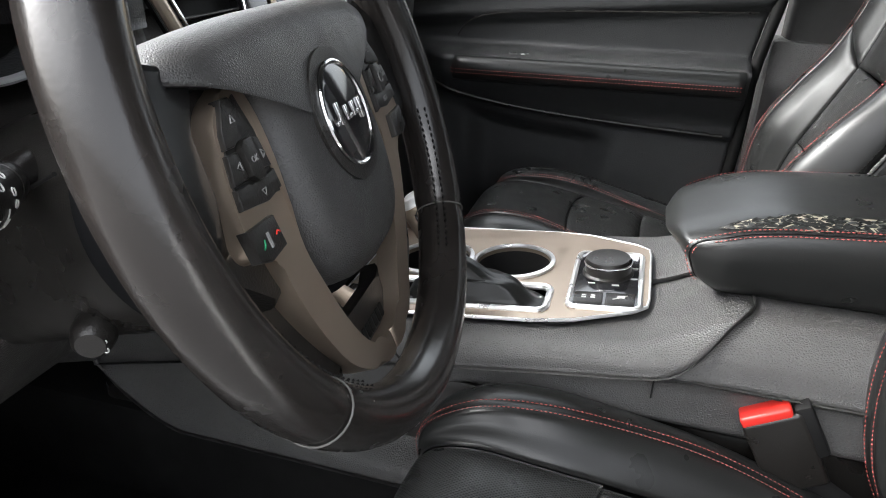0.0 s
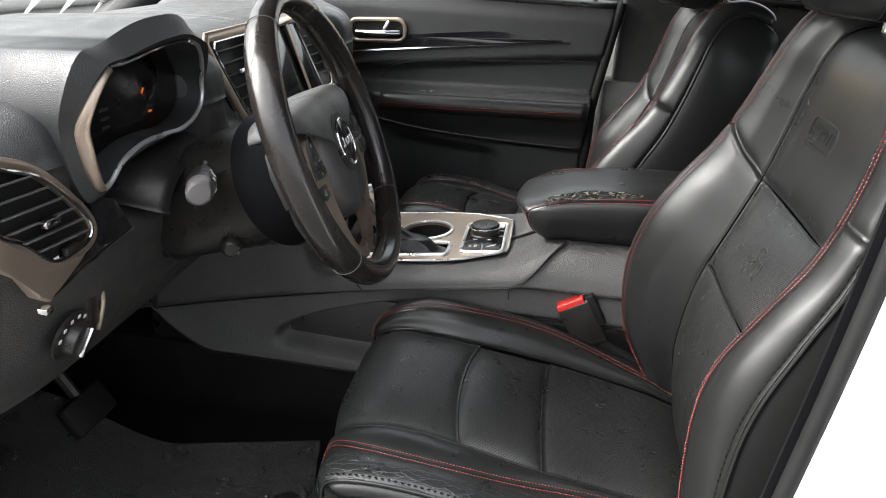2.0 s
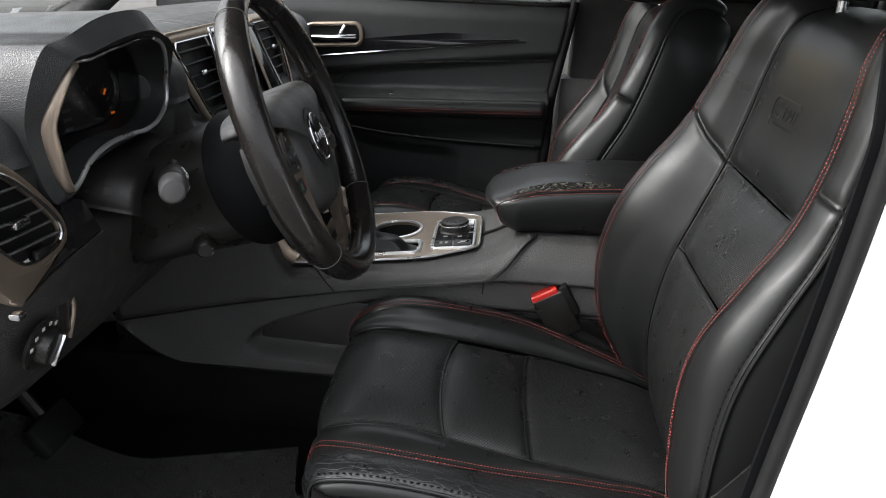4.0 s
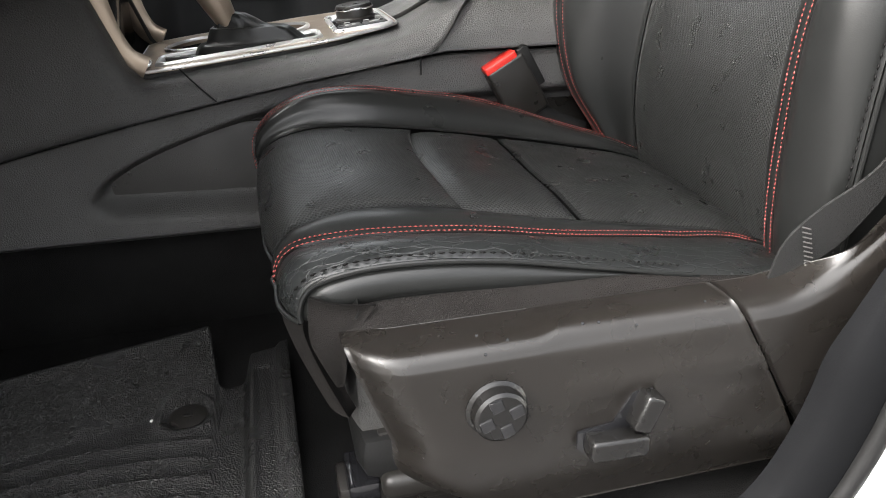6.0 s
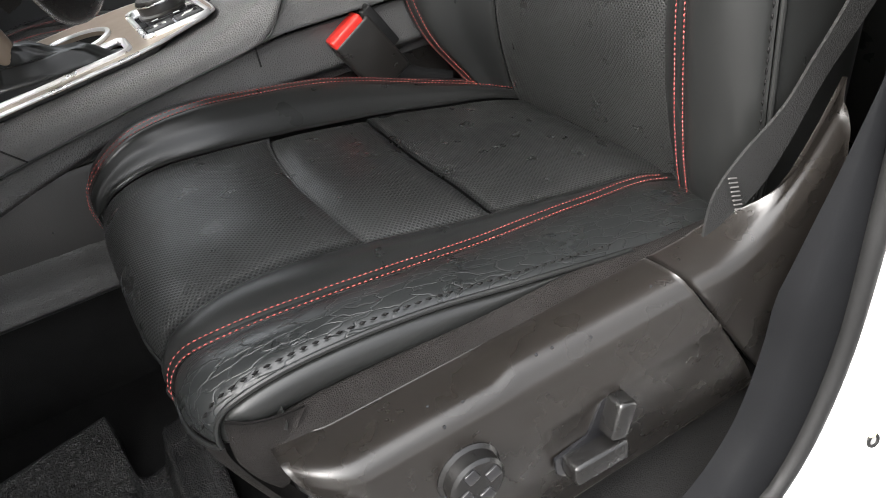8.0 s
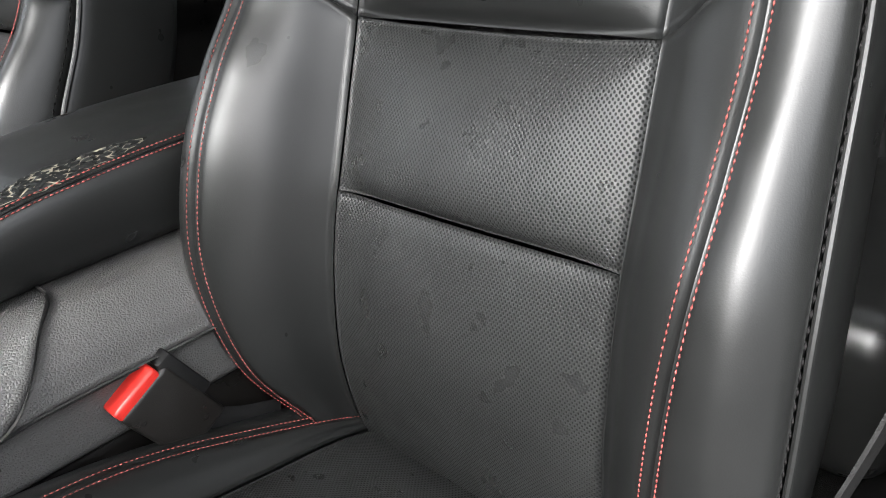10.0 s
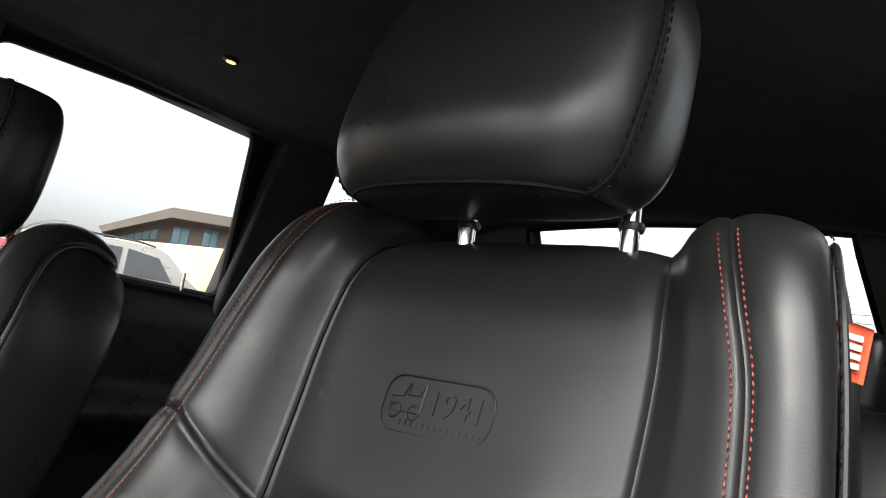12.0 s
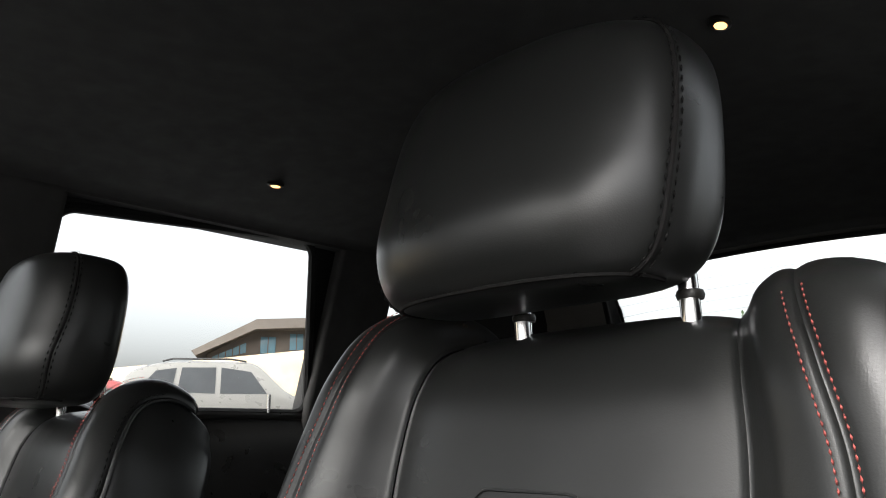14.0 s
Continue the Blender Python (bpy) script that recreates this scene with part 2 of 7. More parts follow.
def box(bm, x0, x1, y0, y1, z0, z1, r=0.0, seg=2, m=None):
    g = bmesh.ops.create_cube(bm, size=1.0)["verts"]
    for v in g:
        v.co = Vector(((x0 + x1) / 2 + v.co.x * (x1 - x0), (y0 + y1) / 2 + v.co.y * (y1 - y0), (z0 + z1) / 2 + v.co.z * (z1 - z0)))
    if r:
        es = list({e for v in g for e in v.link_edges})
        out = bmesh.ops.bevel(bm, geom=es, offset=r, segments=seg, profile=0.5, affect="EDGES", clamp_overlap=True)
        g = list({v for f in out["faces"] for v in f.verts} | {v for v in g if v.is_valid})
    if m is not None:
        for v in g:
            v.co = m @ v.co
    return bm


def prism(bm, poly, depth, m, r=0.0, seg=2):
    """A flat outline (x, y), pushed out from 0 to depth along z, front edges rounded, placed by m."""
    bot = [bm.verts.new((x, y, 0)) for x, y in poly]
    top = [bm.verts.new((x, y, depth)) for x, y in poly]
    k = len(poly)
    f0 = bm.faces.new(bot[::-1])
    f1 = bm.faces.new(top)
    for i in range(k):
        bm.faces.new((bot[i], bot[(i + 1) % k], top[(i + 1) % k], top[i]))
    vs = bot + top
    if r:
        out = bmesh.ops.bevel(bm, geom=list(f1.edges), offset=r, segments=seg, profile=0.5, affect="EDGES", clamp_overlap=True)
        vs = [v for v in set(vs) | {v for f in out["faces"] for v in f.verts} if v.is_valid]
    for v in vs:
        v.co = m @ v.co
    bmesh.ops.recalc_face_normals(bm, faces=list({f for v in vs for f in v.link_faces}))
    return bm


def tube(bm, pts, radius, closed=False, n=10, flat=1.0, up=None):
    """A round bar along a line; radius may be a function of 0..1. flat squeezes it along up."""
    pts = [Vector(p) for p in pts]
    k = len(pts)
    rings = []
    side = None
    for i, p in enumerate(pts):
        a = pts[(i - 1) % k] if closed or i else p
        b = pts[(i + 1) % k] if closed or i < k - 1 else p
        t = (b - a).normalized()
        if up is not None:
            s = t.cross(Vector(up)).normalized()
        elif side is None:
            s = t.orthogonal().normalized()
        else:
            s = (side - t * side.dot(t)).normalized()
        side = s
        w = t.cross(s)
        r = radius(i / max(1, k - 1)) if callable(radius) else radius
        rings.append([bm.verts.new(p + r * (math.cos(q) * s + flat * math.sin(q) * w)) for q in (2 * math.pi * j / n for j in range(n))])
    for i in range(k if closed else k - 1):
        a, b = rings[i], rings[(i + 1) % k]
        for j in range(n):
            bm.faces.new((a[j], a[(j + 1) % n], b[(j + 1) % n], b[j]))
    if not closed:
        bm.faces.new(rings[0][::-1])
        bm.faces.new(rings[-1])
    bmesh.ops.recalc_face_normals(bm, faces=bm.faces[:])
    return bm


def lathe(bm, profile, m, n=32, flat=1.0, cap=True):
    """A turned form: profile of (radius, height) along z, placed by m."""
    rings = []
    for r, h in profile:
        if r < 1e-6:
            rings.append([bm.verts.new(m @ Vector((0, 0, h)))])
        else:
            rings.append([bm.verts.new(m @ Vector((r * math.cos(2 * math.pi * j / n), flat * r * math.sin(2 * math.pi * j / n), h))) for j in range(n)])
    for a, b in zip(rings, rings[1:]):
        for j in range(n):
            p = [a[j % len(a)], a[(j + 1) % len(a)], b[(j + 1) % len(b)], b[j % len(b)]]
            p = [v for i, v in enumerate(p) if v not in p[:i]]
            if len(p) > 2:
                bm.faces.new(p)
    for ring in (rings[0], rings[-1]):
        if cap and len(ring) > 2:
            bm.faces.new(ring)
    bmesh.ops.recalc_face_normals(bm, faces=bm.faces[:])
    return bm


def panel(bm, f, us, vs, thick=0.008, tuck=0.0, width=0.006, seams="lrbt", inward=1.0, puff=0.0):
    """A padded sheet over the surface f(u, v): edges named in seams sink in, and a skirt closes it to a thickness."""
    nu, nv = len(us), len(vs)
    P = [[Vector(f(u, v)) for v in vs] for u in us]
    N = [[None] * nv for _ in us]
    for i in range(nu):
        for j in range(nv):
            a = P[min(i + 1, nu - 1)][j] - P[max(i - 1, 0)][j]
            b = P[i][min(j + 1, nv - 1)] - P[i][max(j - 1, 0)]
            c = a.cross(b)
            N[i][j] = (c.normalized() if c.length > 1e-12 else Vector((0, 0, 1))) * inward
    def run(line):
        out = [0.0]
        for a, b in zip(line, line[1:]):
            out.append(out[-1] + (b - a).length)
        return out
    col = [run(P[i]) for i in range(nu)]
    row = [run([P[i][j] for i in range(nu)]) for j in range(nv)]
    uv = bm.loops.layers.uv.verify()
    V, T, C = [], [], {}
    for i in range(nu):
        V.append([])
        for j in range(nv):
            d = 1e9
            if "l" in seams: d = min(d, row[j][i])
            if "r" in seams: d = min(d, row[j][-1] - row[j][i])
            if "b" in seams: d = min(d, col[i][j])
            if "t" in seams: d = min(d, col[i][-1] - col[i][j])
            o = -tuck * math.exp(-(max(d, 0.0) / width) ** 1.3) if d < 1e8 else 0.0
            o += puff * max(0.0, math.sin(math.pi * i / (nu - 1))) ** 0.6 * max(0.0, math.sin(math.pi * j / (nv - 1))) ** 0.6
            v = bm.verts.new(P[i][j] - N[i][j] * -o)
            V[-1].append(v)
            mid = row[j][-1] / 2
            C[v] = (row[j][i] - mid, col[i][j])
    faces = []
    for i in range(nu - 1):
        for j in range(nv - 1):
            faces.append(bm.faces.new((V[i][j], V[i + 1][j], V[i + 1][j + 1], V[i][j + 1])))
    for fc in faces:
        for lp in fc.loops:
            lp[uv].uv = C[lp.vert]
    if thick:
        edge = [(i, 0) for i in range(nu)] + [(nu - 1, j) for j in range(1, nv)] + [(i, nv - 1) for i in range(nu - 2, -1, -1)] + [(0, j) for j in range(nv - 2, 0, -1)]
        top = [V[i][j] for i, j in edge]
        low = [bm.verts.new(V[i][j].co - N[i][j] * thick) for i, j in edge]
        for k in range(len(edge)):
            q = (k + 1) % len(edge)
            bm.faces.new((top[k], low[k], low[q], top[q]))
    if inward < 0:
        for fc in faces:
            fc.normal_flip()
    return bm


def span(a, b, n):
    return [a + (b - a) * i / (n - 1) for i in range(n)]


def stitches(bm, line, normal, pitch=0.0046, length=0.0042, width=0.0013, offset=0.0, lift=0.0013):
    """A row of short raised threads along a line. normal(p): the way out of the surface there."""
    line = [Vector(p) for p in line]
    run = [0.0]
    for a, b in zip(line, line[1:]):
        run.append(run[-1] + (b - a).length)
    s, i = pitch / 2, 0
    while s < run[-1] and i < len(line) - 1:
        while i < len(line) - 2 and run[i + 1] < s:
            i += 1
        a, b = line[i], line[i + 1]
        if (b - a).length < 1e-9:
            i += 1
            continue
        t = (b - a).normalized()
        p = a + t * (s - run[i])
        nn = Vector(normal(p)).normalized()
        w = t.cross(nn).normalized()
        nn = w.cross(t)
        c = p + w * offset + nn * lift
        q = [c - t * length / 2, c + w * width * 0.6, c + t * length / 2, c - w * width * 0.6, c + nn * width * 0.7]
        vs = [bm.verts.new(x) for x in q]
        for k in range(4):
            bm.faces.new((vs[k], vs[(k + 1) % 4], vs[4]))
        bm.faces.new((vs[3], vs[2], vs[1], vs[0]))
        s += pitch
    return bm


def lettering(bm, words, size, m, depth=0.0006):
    """Raised characters of the built-in font, placed by m, centred on its origin."""
    cu = bpy.data.curves.new("letters", "FONT")
    cu.body, cu.size, cu.extrude, cu.align_x, cu.align_y = words, size, depth, "CENTER", "CENTER"
    cu.resolution_u = 3
    ob = bpy.data.objects.new("letters", cu)
    me = bpy.data.meshes.new_from_object(ob)
    me.transform(m)
    bm.from_mesh(me)
    bpy.data.objects.remove(ob)
    bpy.data.meshes.remove(me)
    bpy.data.curves.remove(cu)
    return bm


def rounded(poly_w, poly_h, r, n=5):
    """The outline of a rounded rectangle about the origin."""
    out = []
    for cx, cy, a in ((1, 1, 0), (-1, 1, 90), (-1, -1, 180), (1, -1, 270)):
        for k in range(n):
            q = radians(a + 90 * k / (n - 1))
            out.append((cx * (poly_w / 2 - r) + r * math.cos(q), cy * (poly_h / 2 - r) + r * math.sin(q)))
    return out


def axes(o, x, y):
    """A placing matrix with its x and y ways; z is their cross."""
    x = Vector(x).normalized()
    y = (Vector(y) - x * x.dot(Vector(y))).normalized()
    z = x.cross(y)
    m = Matrix((x, y, z)).transposed().to_4x4()
    m.translation = o
    return m


# ---- ground, floor, roof and body shell ----
ASPHALT = material("wet_pale_asphalt", (0.055, 0.054, 0.053), 0.7, bump=0.6, bscale=60, vary=0.25, vscale=0.6)
# one sheet, level round the car and rising behind it
def lie(x, y):
    return 0.17 * 28 * math.tanh(max(0.0, x - 2.0) / 28)


bm = bmesh.new()
reach = [-900, -300, -100, -40, -15, -6, -2, 0, 2, 3, 4.5, 6, 8, 10, 13, 17, 22, 28, 36, 50, 70, 100, 200, 400, 900]
panel(bm, lambda u, v: Vector((u, v, lie(u, v))), reach, [-900, -300, -100, -40, -15, -5, 0, 5, 15, 40, 100, 300, 900], thick=0.0)
tagged(part("ground", bm, ASPHALT), "pale wet asphalt of a sloping car park", "ground", kind="structure")

bm = bmesh.new()
box(bm, -1.0, 2.2, -0.72, 0.72, 0.46, 0.525, 0.01)
tagged(part("floor", bm, CARPET), "black carpeted car floor", "floor", kind="structure")

# headliner: a shallow vault over the cabin
bm = bmesh.new()
def vault(u, v):
    y = 0.60 * u
    drop = 0.045 * abs(u) ** 3.0 + 0.10 * max(0, (-0.35 - v) / 0.5) ** 2 + 0.05 * max(0, (v - 1.3) / 0.5) ** 2
    return Vector((v, y, 1.762 - drop))
panel(bm, vault, span(-1, 1, 26), span(-0.42, 1.78, 46), thick=-0.03, inward=-1)
tagged(part("ceiling", bm, LINER), "black fabric headliner of the car", "ceiling", kind="structure")
bm = bmesh.new()
def skin(u, v):
    y = 0.66 * u
    drop = 0.07 * abs(u) ** 3.0 + 0.10 * max(0, (-0.35 - v) / 0.5) ** 2 + 0.05 * max(0, (v - 1.3) / 0.5) ** 2
    return Vector((v, y, 1.815 - drop))
panel(bm, skin, span(-1, 1, 20), span(-0.45, 1.90, 40), thick=0.02, inward=1)
tagged(part("roof", bm, WHITE_PAINT), "white painted steel car roof", "car roof", kind="structure")

# belt line and tumblehome of the sides
def side_y(z, s):
    """The inner face of the side: upright below the belt, leaning in above it."""
    return s * (0.735 if z < 1.30 else 0.735 - (z - 1.30) * 0.33)


def side_wall(name, s, x0, x1, z0, z1, mat, label, r=0.012, thick=0.07, category="pillar", lean=0.0):
    """An upright piece of the body side; lean: the shift of its top to the rear."""
    bm = bmesh.new()
    n = 10
    ring = []
    for k in range(n + 1):
        z = z0 + (z1 - z0) * k / n
        y = side_y(z, s)
        dx = lean * k / n
        ring.append([bm.verts.new((x0 + dx, y, z)), bm.verts.new((x1 + dx, y, z)), bm.verts.new((x1 + dx, y + s * thick, z)), bm.verts.new((x0 + dx, y + s * thick, z))])
    for a, b in zip(ring, ring[1:]):
        for i in range(4):
            bm.faces.new((a[i], a[(i + 1) % 4], b[(i + 1) % 4], b[i]))
    bm.faces.new(ring[0][::-1])
    bm.faces.new(ring[-1])
    bmesh.ops.recalc_face_normals(bm, faces=bm.faces[:])
    es = [e for e in bm.edges if abs(e.verts[0].co.z - e.verts[1].co.z) > 1e-4 and len(e.link_faces) == 2]
    bmesh.ops.bevel(bm, geom=es, offset=r, segments=3, profile=0.5, affect="EDGES", clamp_overlap=True)
    return tagged(part(name, bm, mat), label, category, kind="structure")


# passenger side: pillars, header, sill
side_wall("pillar_b_right", 1, 0.36, 0.545, 1.05, 1.74, LINER, "black trimmed centre pillar")
side_wall("pillar_c_right", 1, 1.135, 1.315, 1.00, 1.745, LINER, "black trimmed rear pillar", lean=-0.0)
side_wall("pillar_d_right", 1, 1.545, 2.02, 1.00, 1.745, LINER, "black trimmed tail pillar")
side_wall("header_right", 1, -0.45, 1.95, 1.712, 1.765, LINER, "black trimmed roof rail", category="roof rail")
side_wall("rear_quarter_right", 1, 1.30, 2.05, 0.5, 1.52, LINER, "black trimmed rear quarter", category="car side")
# driver side
side_wall("pillar_c_left", -1, 1.135, 1.315, 1.00, 1.745, LINER, "black trimmed rear pillar")
side_wall("pillar_d_left", -1, 1.545, 2.02, 1.00, 1.745, LINER, "black trimmed tail pillar")
side_wall("header_left", -1, -0.45, 1.95, 1.712, 1.765, LINER, "black trimmed roof rail", category="roof rail")
side_wall("rear_quarter_left", -1, 1.30, 2.05, 0.5, 1.52, LINER, "black trimmed rear quarter", category="car side")
side_wall("pillar_b_left", -1, 0.50, 0.60, 0.5, 1.74, GRAIN, "black trimmed centre pillar with the belt on it", thick=0.014)

# the white body round the driver's door opening, with its rubber seal
body_line = [(0.50, 1.66), (0.49, 1.35), (0.484, 1.235), (0.473, 1.11), (0.455, 0.94), (0.445, 0.80), (0.425, 0.66), (0.375, 0.555), (0.28, 0.49), (0.10, 0.46), (-0.30, 0.455), (-0.75, 0.46)]
edge = curve([(x, 0, z) for x, z in body_line], 8)
bm = bmesh.new()
rows = []
for p in edge:
    # outward from the opening: to the rear and down
    i = edge.index(p)
    t = (edge[min(i + 1, len(edge) - 1)] - edge[max(i - 1, 0)]).normalized()
    o = Vector((-t.z, 0, t.x))
    o = o if o.x - o.z > 0 else -o
    y = side_y(p.z, -1)
    rows.append([bm.verts.new(Vector((p.x, y + dy, p.z)) + o * w) for w, dy in ((-0.002, 0.0), (0.0, -0.020), (0.012, -0.032), (0.05, -0.040), (0.10, -0.060), (0.16, -0.085), (0.30, -0.10))])
for a, b in zip(rows, rows[1:]):
    for k in range(6):
        bm.faces.new((a[k], a[k + 1], b[k + 1], b[k]))
bmesh.ops.recalc_face_normals(bm, faces=bm.faces[:])
bmesh.ops.solidify(bm, geom=bm.faces[:], thickness=0.012)
tagged(part("body_side_left", bm, WHITE_PAINT), "white painted body edge round the open doorway", "car body", kind="structure")
bm = bmesh.new()
tube(bm, [Vector((p.x - 0.006, side_y(p.z, -1) - 0.010, p.z + 0.006 * (p.x < 0.36))) for p in edge], 0.0085, n=12)
tagged(part("door_seal", bm, RUBBER), "black rubber door seal", "seal", kind="structure")
# inner lining between seal and seat, lower pillar and sill
bm = bmesh.new()
rows = []
for i, p in enumerate(edge):
    t = (edge[min(i + 1, len(edge) - 1)] - edge[max(i - 1, 0)]).normalized()
    o = Vector((-t.z, 0, t.x))
    o = -o if o.x - o.z > 0 else o
    y = side_y(p.z, -1)
    low = max(0.0, min(1.0, (0.92 - p.z) / 0.2))
    rows.append([bm.verts.new(Vector((p.x, y + dy * low, p.z)) + o * w * (0.35 + 0.65 * low)) for w, dy in ((0.010, -0.006), (0.016, -0.007), (0.034, -0.002), (0.046, 0.004), (0.050, 0.012), (0.052, 0.030))])
for a, b in zip(rows, rows[1:]):
    for k in range(5):
        bm.faces.new((a[k], a[k + 1], b[k + 1], b[k]))
bmesh.ops.recalc_face_normals(bm, faces=bm.faces[:])
bmesh.ops.solidify(bm, geom=bm.faces[:], thickness=0.004)
tagged(part("trim_left", bm, LINING), "black plastic sill and pillar lining", "trim", kind="structure")


# windows with frame and pane, following the lean of the side
def side_window(name, s, x0, x1, z0, z1, label, mat=WINDOW, slope=0.0, trim=0.0, r=0.035, rake=0.0):
    w = thing(name, (0, 0, 0), label, "window", kind="structure")
    bm = bmesh.new()
    f = lambda u, v: Vector((u, side_y(v, s) + s * 0.035, v))
    panel(bm, f, span(x0 - 0.02, x1 + 0.02, 4), span(z0 - 0.02, z1 + 0.02, 6), thick=0.004, inward=s)
    p = part("pane", bm, mat, w)
    p.visible_shadow = False
    bm = bmesh.new()
    o = [(x - rake * 2 * y / (z1 - z0) * (x > 0), y - slope * (0.5 - x / (x1 - x0)) * (y > 0)) for x, y in rounded(x1 - x0 - trim, z1 - z0, r, 9)]
    line = [f((x0 + x1 - trim) / 2 + x, (z0 + z1) / 2 + y) + Vector((0, -s * 0.008, 0)) for x, y in o]
    tube(bm, line, 0.010, closed=True, n=8)
    # flange from the rubber out to the lining
    wide = [f((x0 + x1 - trim) / 2 + x * 1.16, (z0 + z1) / 2 + y * 1.22) + Vector((0, -s * 0.004, 0)) for x, y in rounded(x1 - x0, z1 - z0, 0.035, 9)]
    a, b = [bm.verts.new(p) for p in line], [bm.verts.new(p) for p in wide]
    for i in range(len(a)):
        k = (i + 1) % len(a)
        bm.faces.new((a[i], a[k], b[k], b[i]))
    part("window_frame", bm, RUBBER, w)
    return w


side_window("window_1", 1, -0.50, 0.375, 1.315, 1.722, "clear side window of the passenger door")
side_window("window_2", 1, 0.53, 1.15, 1.35, 1.728, "rain-spotted side window of the rear door", slope=0.036, trim=0.04, r=0.040, rake=0.042)
side_window("window_3", 1, 1.30, 1.56, 1.50, 1.715, "small rear quarter window")
side_window("window_4", -1, 0.56, 1.15, 1.35, 1.722, "side window of the rear door behind the driver")
side_window("window_5", -1, 1.30, 1.56, 1.50, 1.715, "small rear quarter window")

# tail: hatch with its sloping window
hatch = thing("window_6", (0, 0, 0), "sloping hatch window with fine heating wires", "window", kind="structure")
bm = bmesh.new()
hf = lambda u, v: Vector((1.90 + 0.30 * v, u * (0.415 + 0.10 * v) - 0.012, 1.735 - 0.40 * v - 0.02 * u * u))
panel(bm, hf, span(-1, 1, 12), span(0, 1, 6), thick=0.004, inward=-1)
p = part("pane", bm, HATCH_GLASS, hatch)
p.visible_shadow = False
bm = bmesh.new()
for k in range(13):
    v = 0.12 + k * 0.066
    tube(bm, [hf(u, v) + Vector((-0.006, 0, 0)) for u in span(-0.93, 0.93, 10)], 0.0004, n=4)
tagged(part("heating_wires", bm, RUBBER, hatch), kind="stuff")
bm = bmesh.new()
ring = [hf(u, 0) for u in span(-1, 1, 14)] + [hf(1, v) for v in span(0.1, 1, 8)] + [hf(u, 1) for u in span(0.9, -1, 14)] + [hf(-1, v) for v in span(0.9, 0.1, 8)]
tube(bm, ring, 0.010, closed=True, n=8)
part("window_frame", bm, RUBBER, hatch)
# cloth-covered surround from the glass out to the body
bm = bmesh.new()
mid_h = hf(0, 0.5)
a = [bm.verts.new(p + Vector((-0.008, 0, 0))) for p in ring]
b = [bm.verts.new(Vector((p.x - 0.055, p.y * 1.14, p.z + 0.030 * (1 if p.z > mid_h.z else -1)))) for p in ring]
c = [bm.verts.new(Vector((p.x - 0.060, p.y * 1.75, p.z + 0.060 * (1 if p.z > mid_h.z else -1)))) for p in ring]
for r0, r1 in ((a, b), (b, c)):
    for i in range(len(ring)):
        k = (i + 1) % len(ring)
        bm.faces.new((r0[i], r0[k], r1[k], r1[i]))
bmesh.ops.recalc_face_normals(bm, faces=bm.faces[:])
part("window_surround", bm, HEADER, hatch, "grey cloth surround")
bm = bmesh.new()
box(bm, 2.17, 2.24, -0.72, 0.72, 0.5, 1.35, 0.02)
tagged(part("hatch_lining", bm, LINER), "black lower hatch lining", "hatch", kind="structure")
bm = bmesh.new()
panel(bm, lambda u, v: Vector((1.69 + 0.21 * v, 0.60 * u, 1.738 - 0.050 * abs(u) ** 3 - 0.004 * v)), span(-1, 1, 20), span(0, 1, 6), thick=-0.02, inward=-1)
tagged(part("rear_header", bm, HEADER), "grey cloth rear roof header", "roof rail", kind="structure")

# windscreen and its pillars
scr = thing("window_7", (0, 0, 0), "raked windscreen", "window", kind="structure")
bm = bmesh.new()
panel(bm, lambda u, v: Vector((-1.05 + 0.62 * v - 0.06 * (1 - u * u), u * (0.70 - 0.11 * v), 1.20 + 0.47 * v)), span(-1, 1, 12), span(0, 1, 6), thick=0.005, inward=1)
p = part("pane", bm, WINDOW, scr)
p.visible_shadow = False
for s, nm in ((1, "right"), (-1, "left")):
    bm = bmesh.new()
    tube(bm, [Vector((-1.10, s * 0.72, 1.16)), Vector((-0.75, s * 0.68, 1.43)), Vector((-0.40, s * 0.62, 1.69))], 0.04, n=10)
    tagged(part(f"pillar_a_{nm}", bm, LINER), "black trimmed windscreen pillar", "pillar", kind="structure")
# firewall under the windscreen
bm = bmesh.new()
box(bm, -1.12, -1.0, -0.72, 0.72, 0.4, 1.2, 0.02)
tagged(part("firewall", bm, CARPET), "dark footwell wall", "bulkhead", kind="structure")


# ---- front seats ----
def lane(table, v):
    return spline([(t,) if not isinstance(t, tuple) else t for t in table], v)


# the cushion, from its front skirt (0) over the top to the back (11): x, z of the middle line
C_LINE = [(-0.030, 0.66), (-0.052, 0.73), (-0.062, 0.782), (-0.046, 0.817), (0.0, 0.832), (0.065, 0.831), (0.13, 0.821),
          (0.20, 0.808), (0.27, 0.794), (0.345, 0.778), (0.42, 0.761), (0.50, 0.728)]
C_AI = [0.138, 0.140, 0.138, 0.130, 0.126, 0.122, 0.127, 0.134, 0.140, 0.141, 0.142, 0.144]
C_AO = [0.118, 0.122, 0.126, 0.130, 0.129, 0.127, 0.128, 0.132, 0.132, 0.127, 0.124, 0.124]
C_SI = [0.165, 0.165, 0.160, 0.150, 0.153, 0.162, 0.175, 0.182, 0.184, 0.177, 0.162, 0.150]
C_SO = [0.165, 0.165, 0.162, 0.163, 0.174, 0.183, 0.183, 0.172, 0.158, 0.146, 0.138, 0.136]
C_BI = [0.000, 0.001, 0.004, 0.017, 0.031, 0.036, 0.035, 0.034, 0.027, 0.018, 0.011, 0.006]
C_BO = [0.000, 0.000, -0.004, -0.011, -0.014, -0.012, -0.009, -0.011, -0.013, -0.013, -0.011, -0.008]
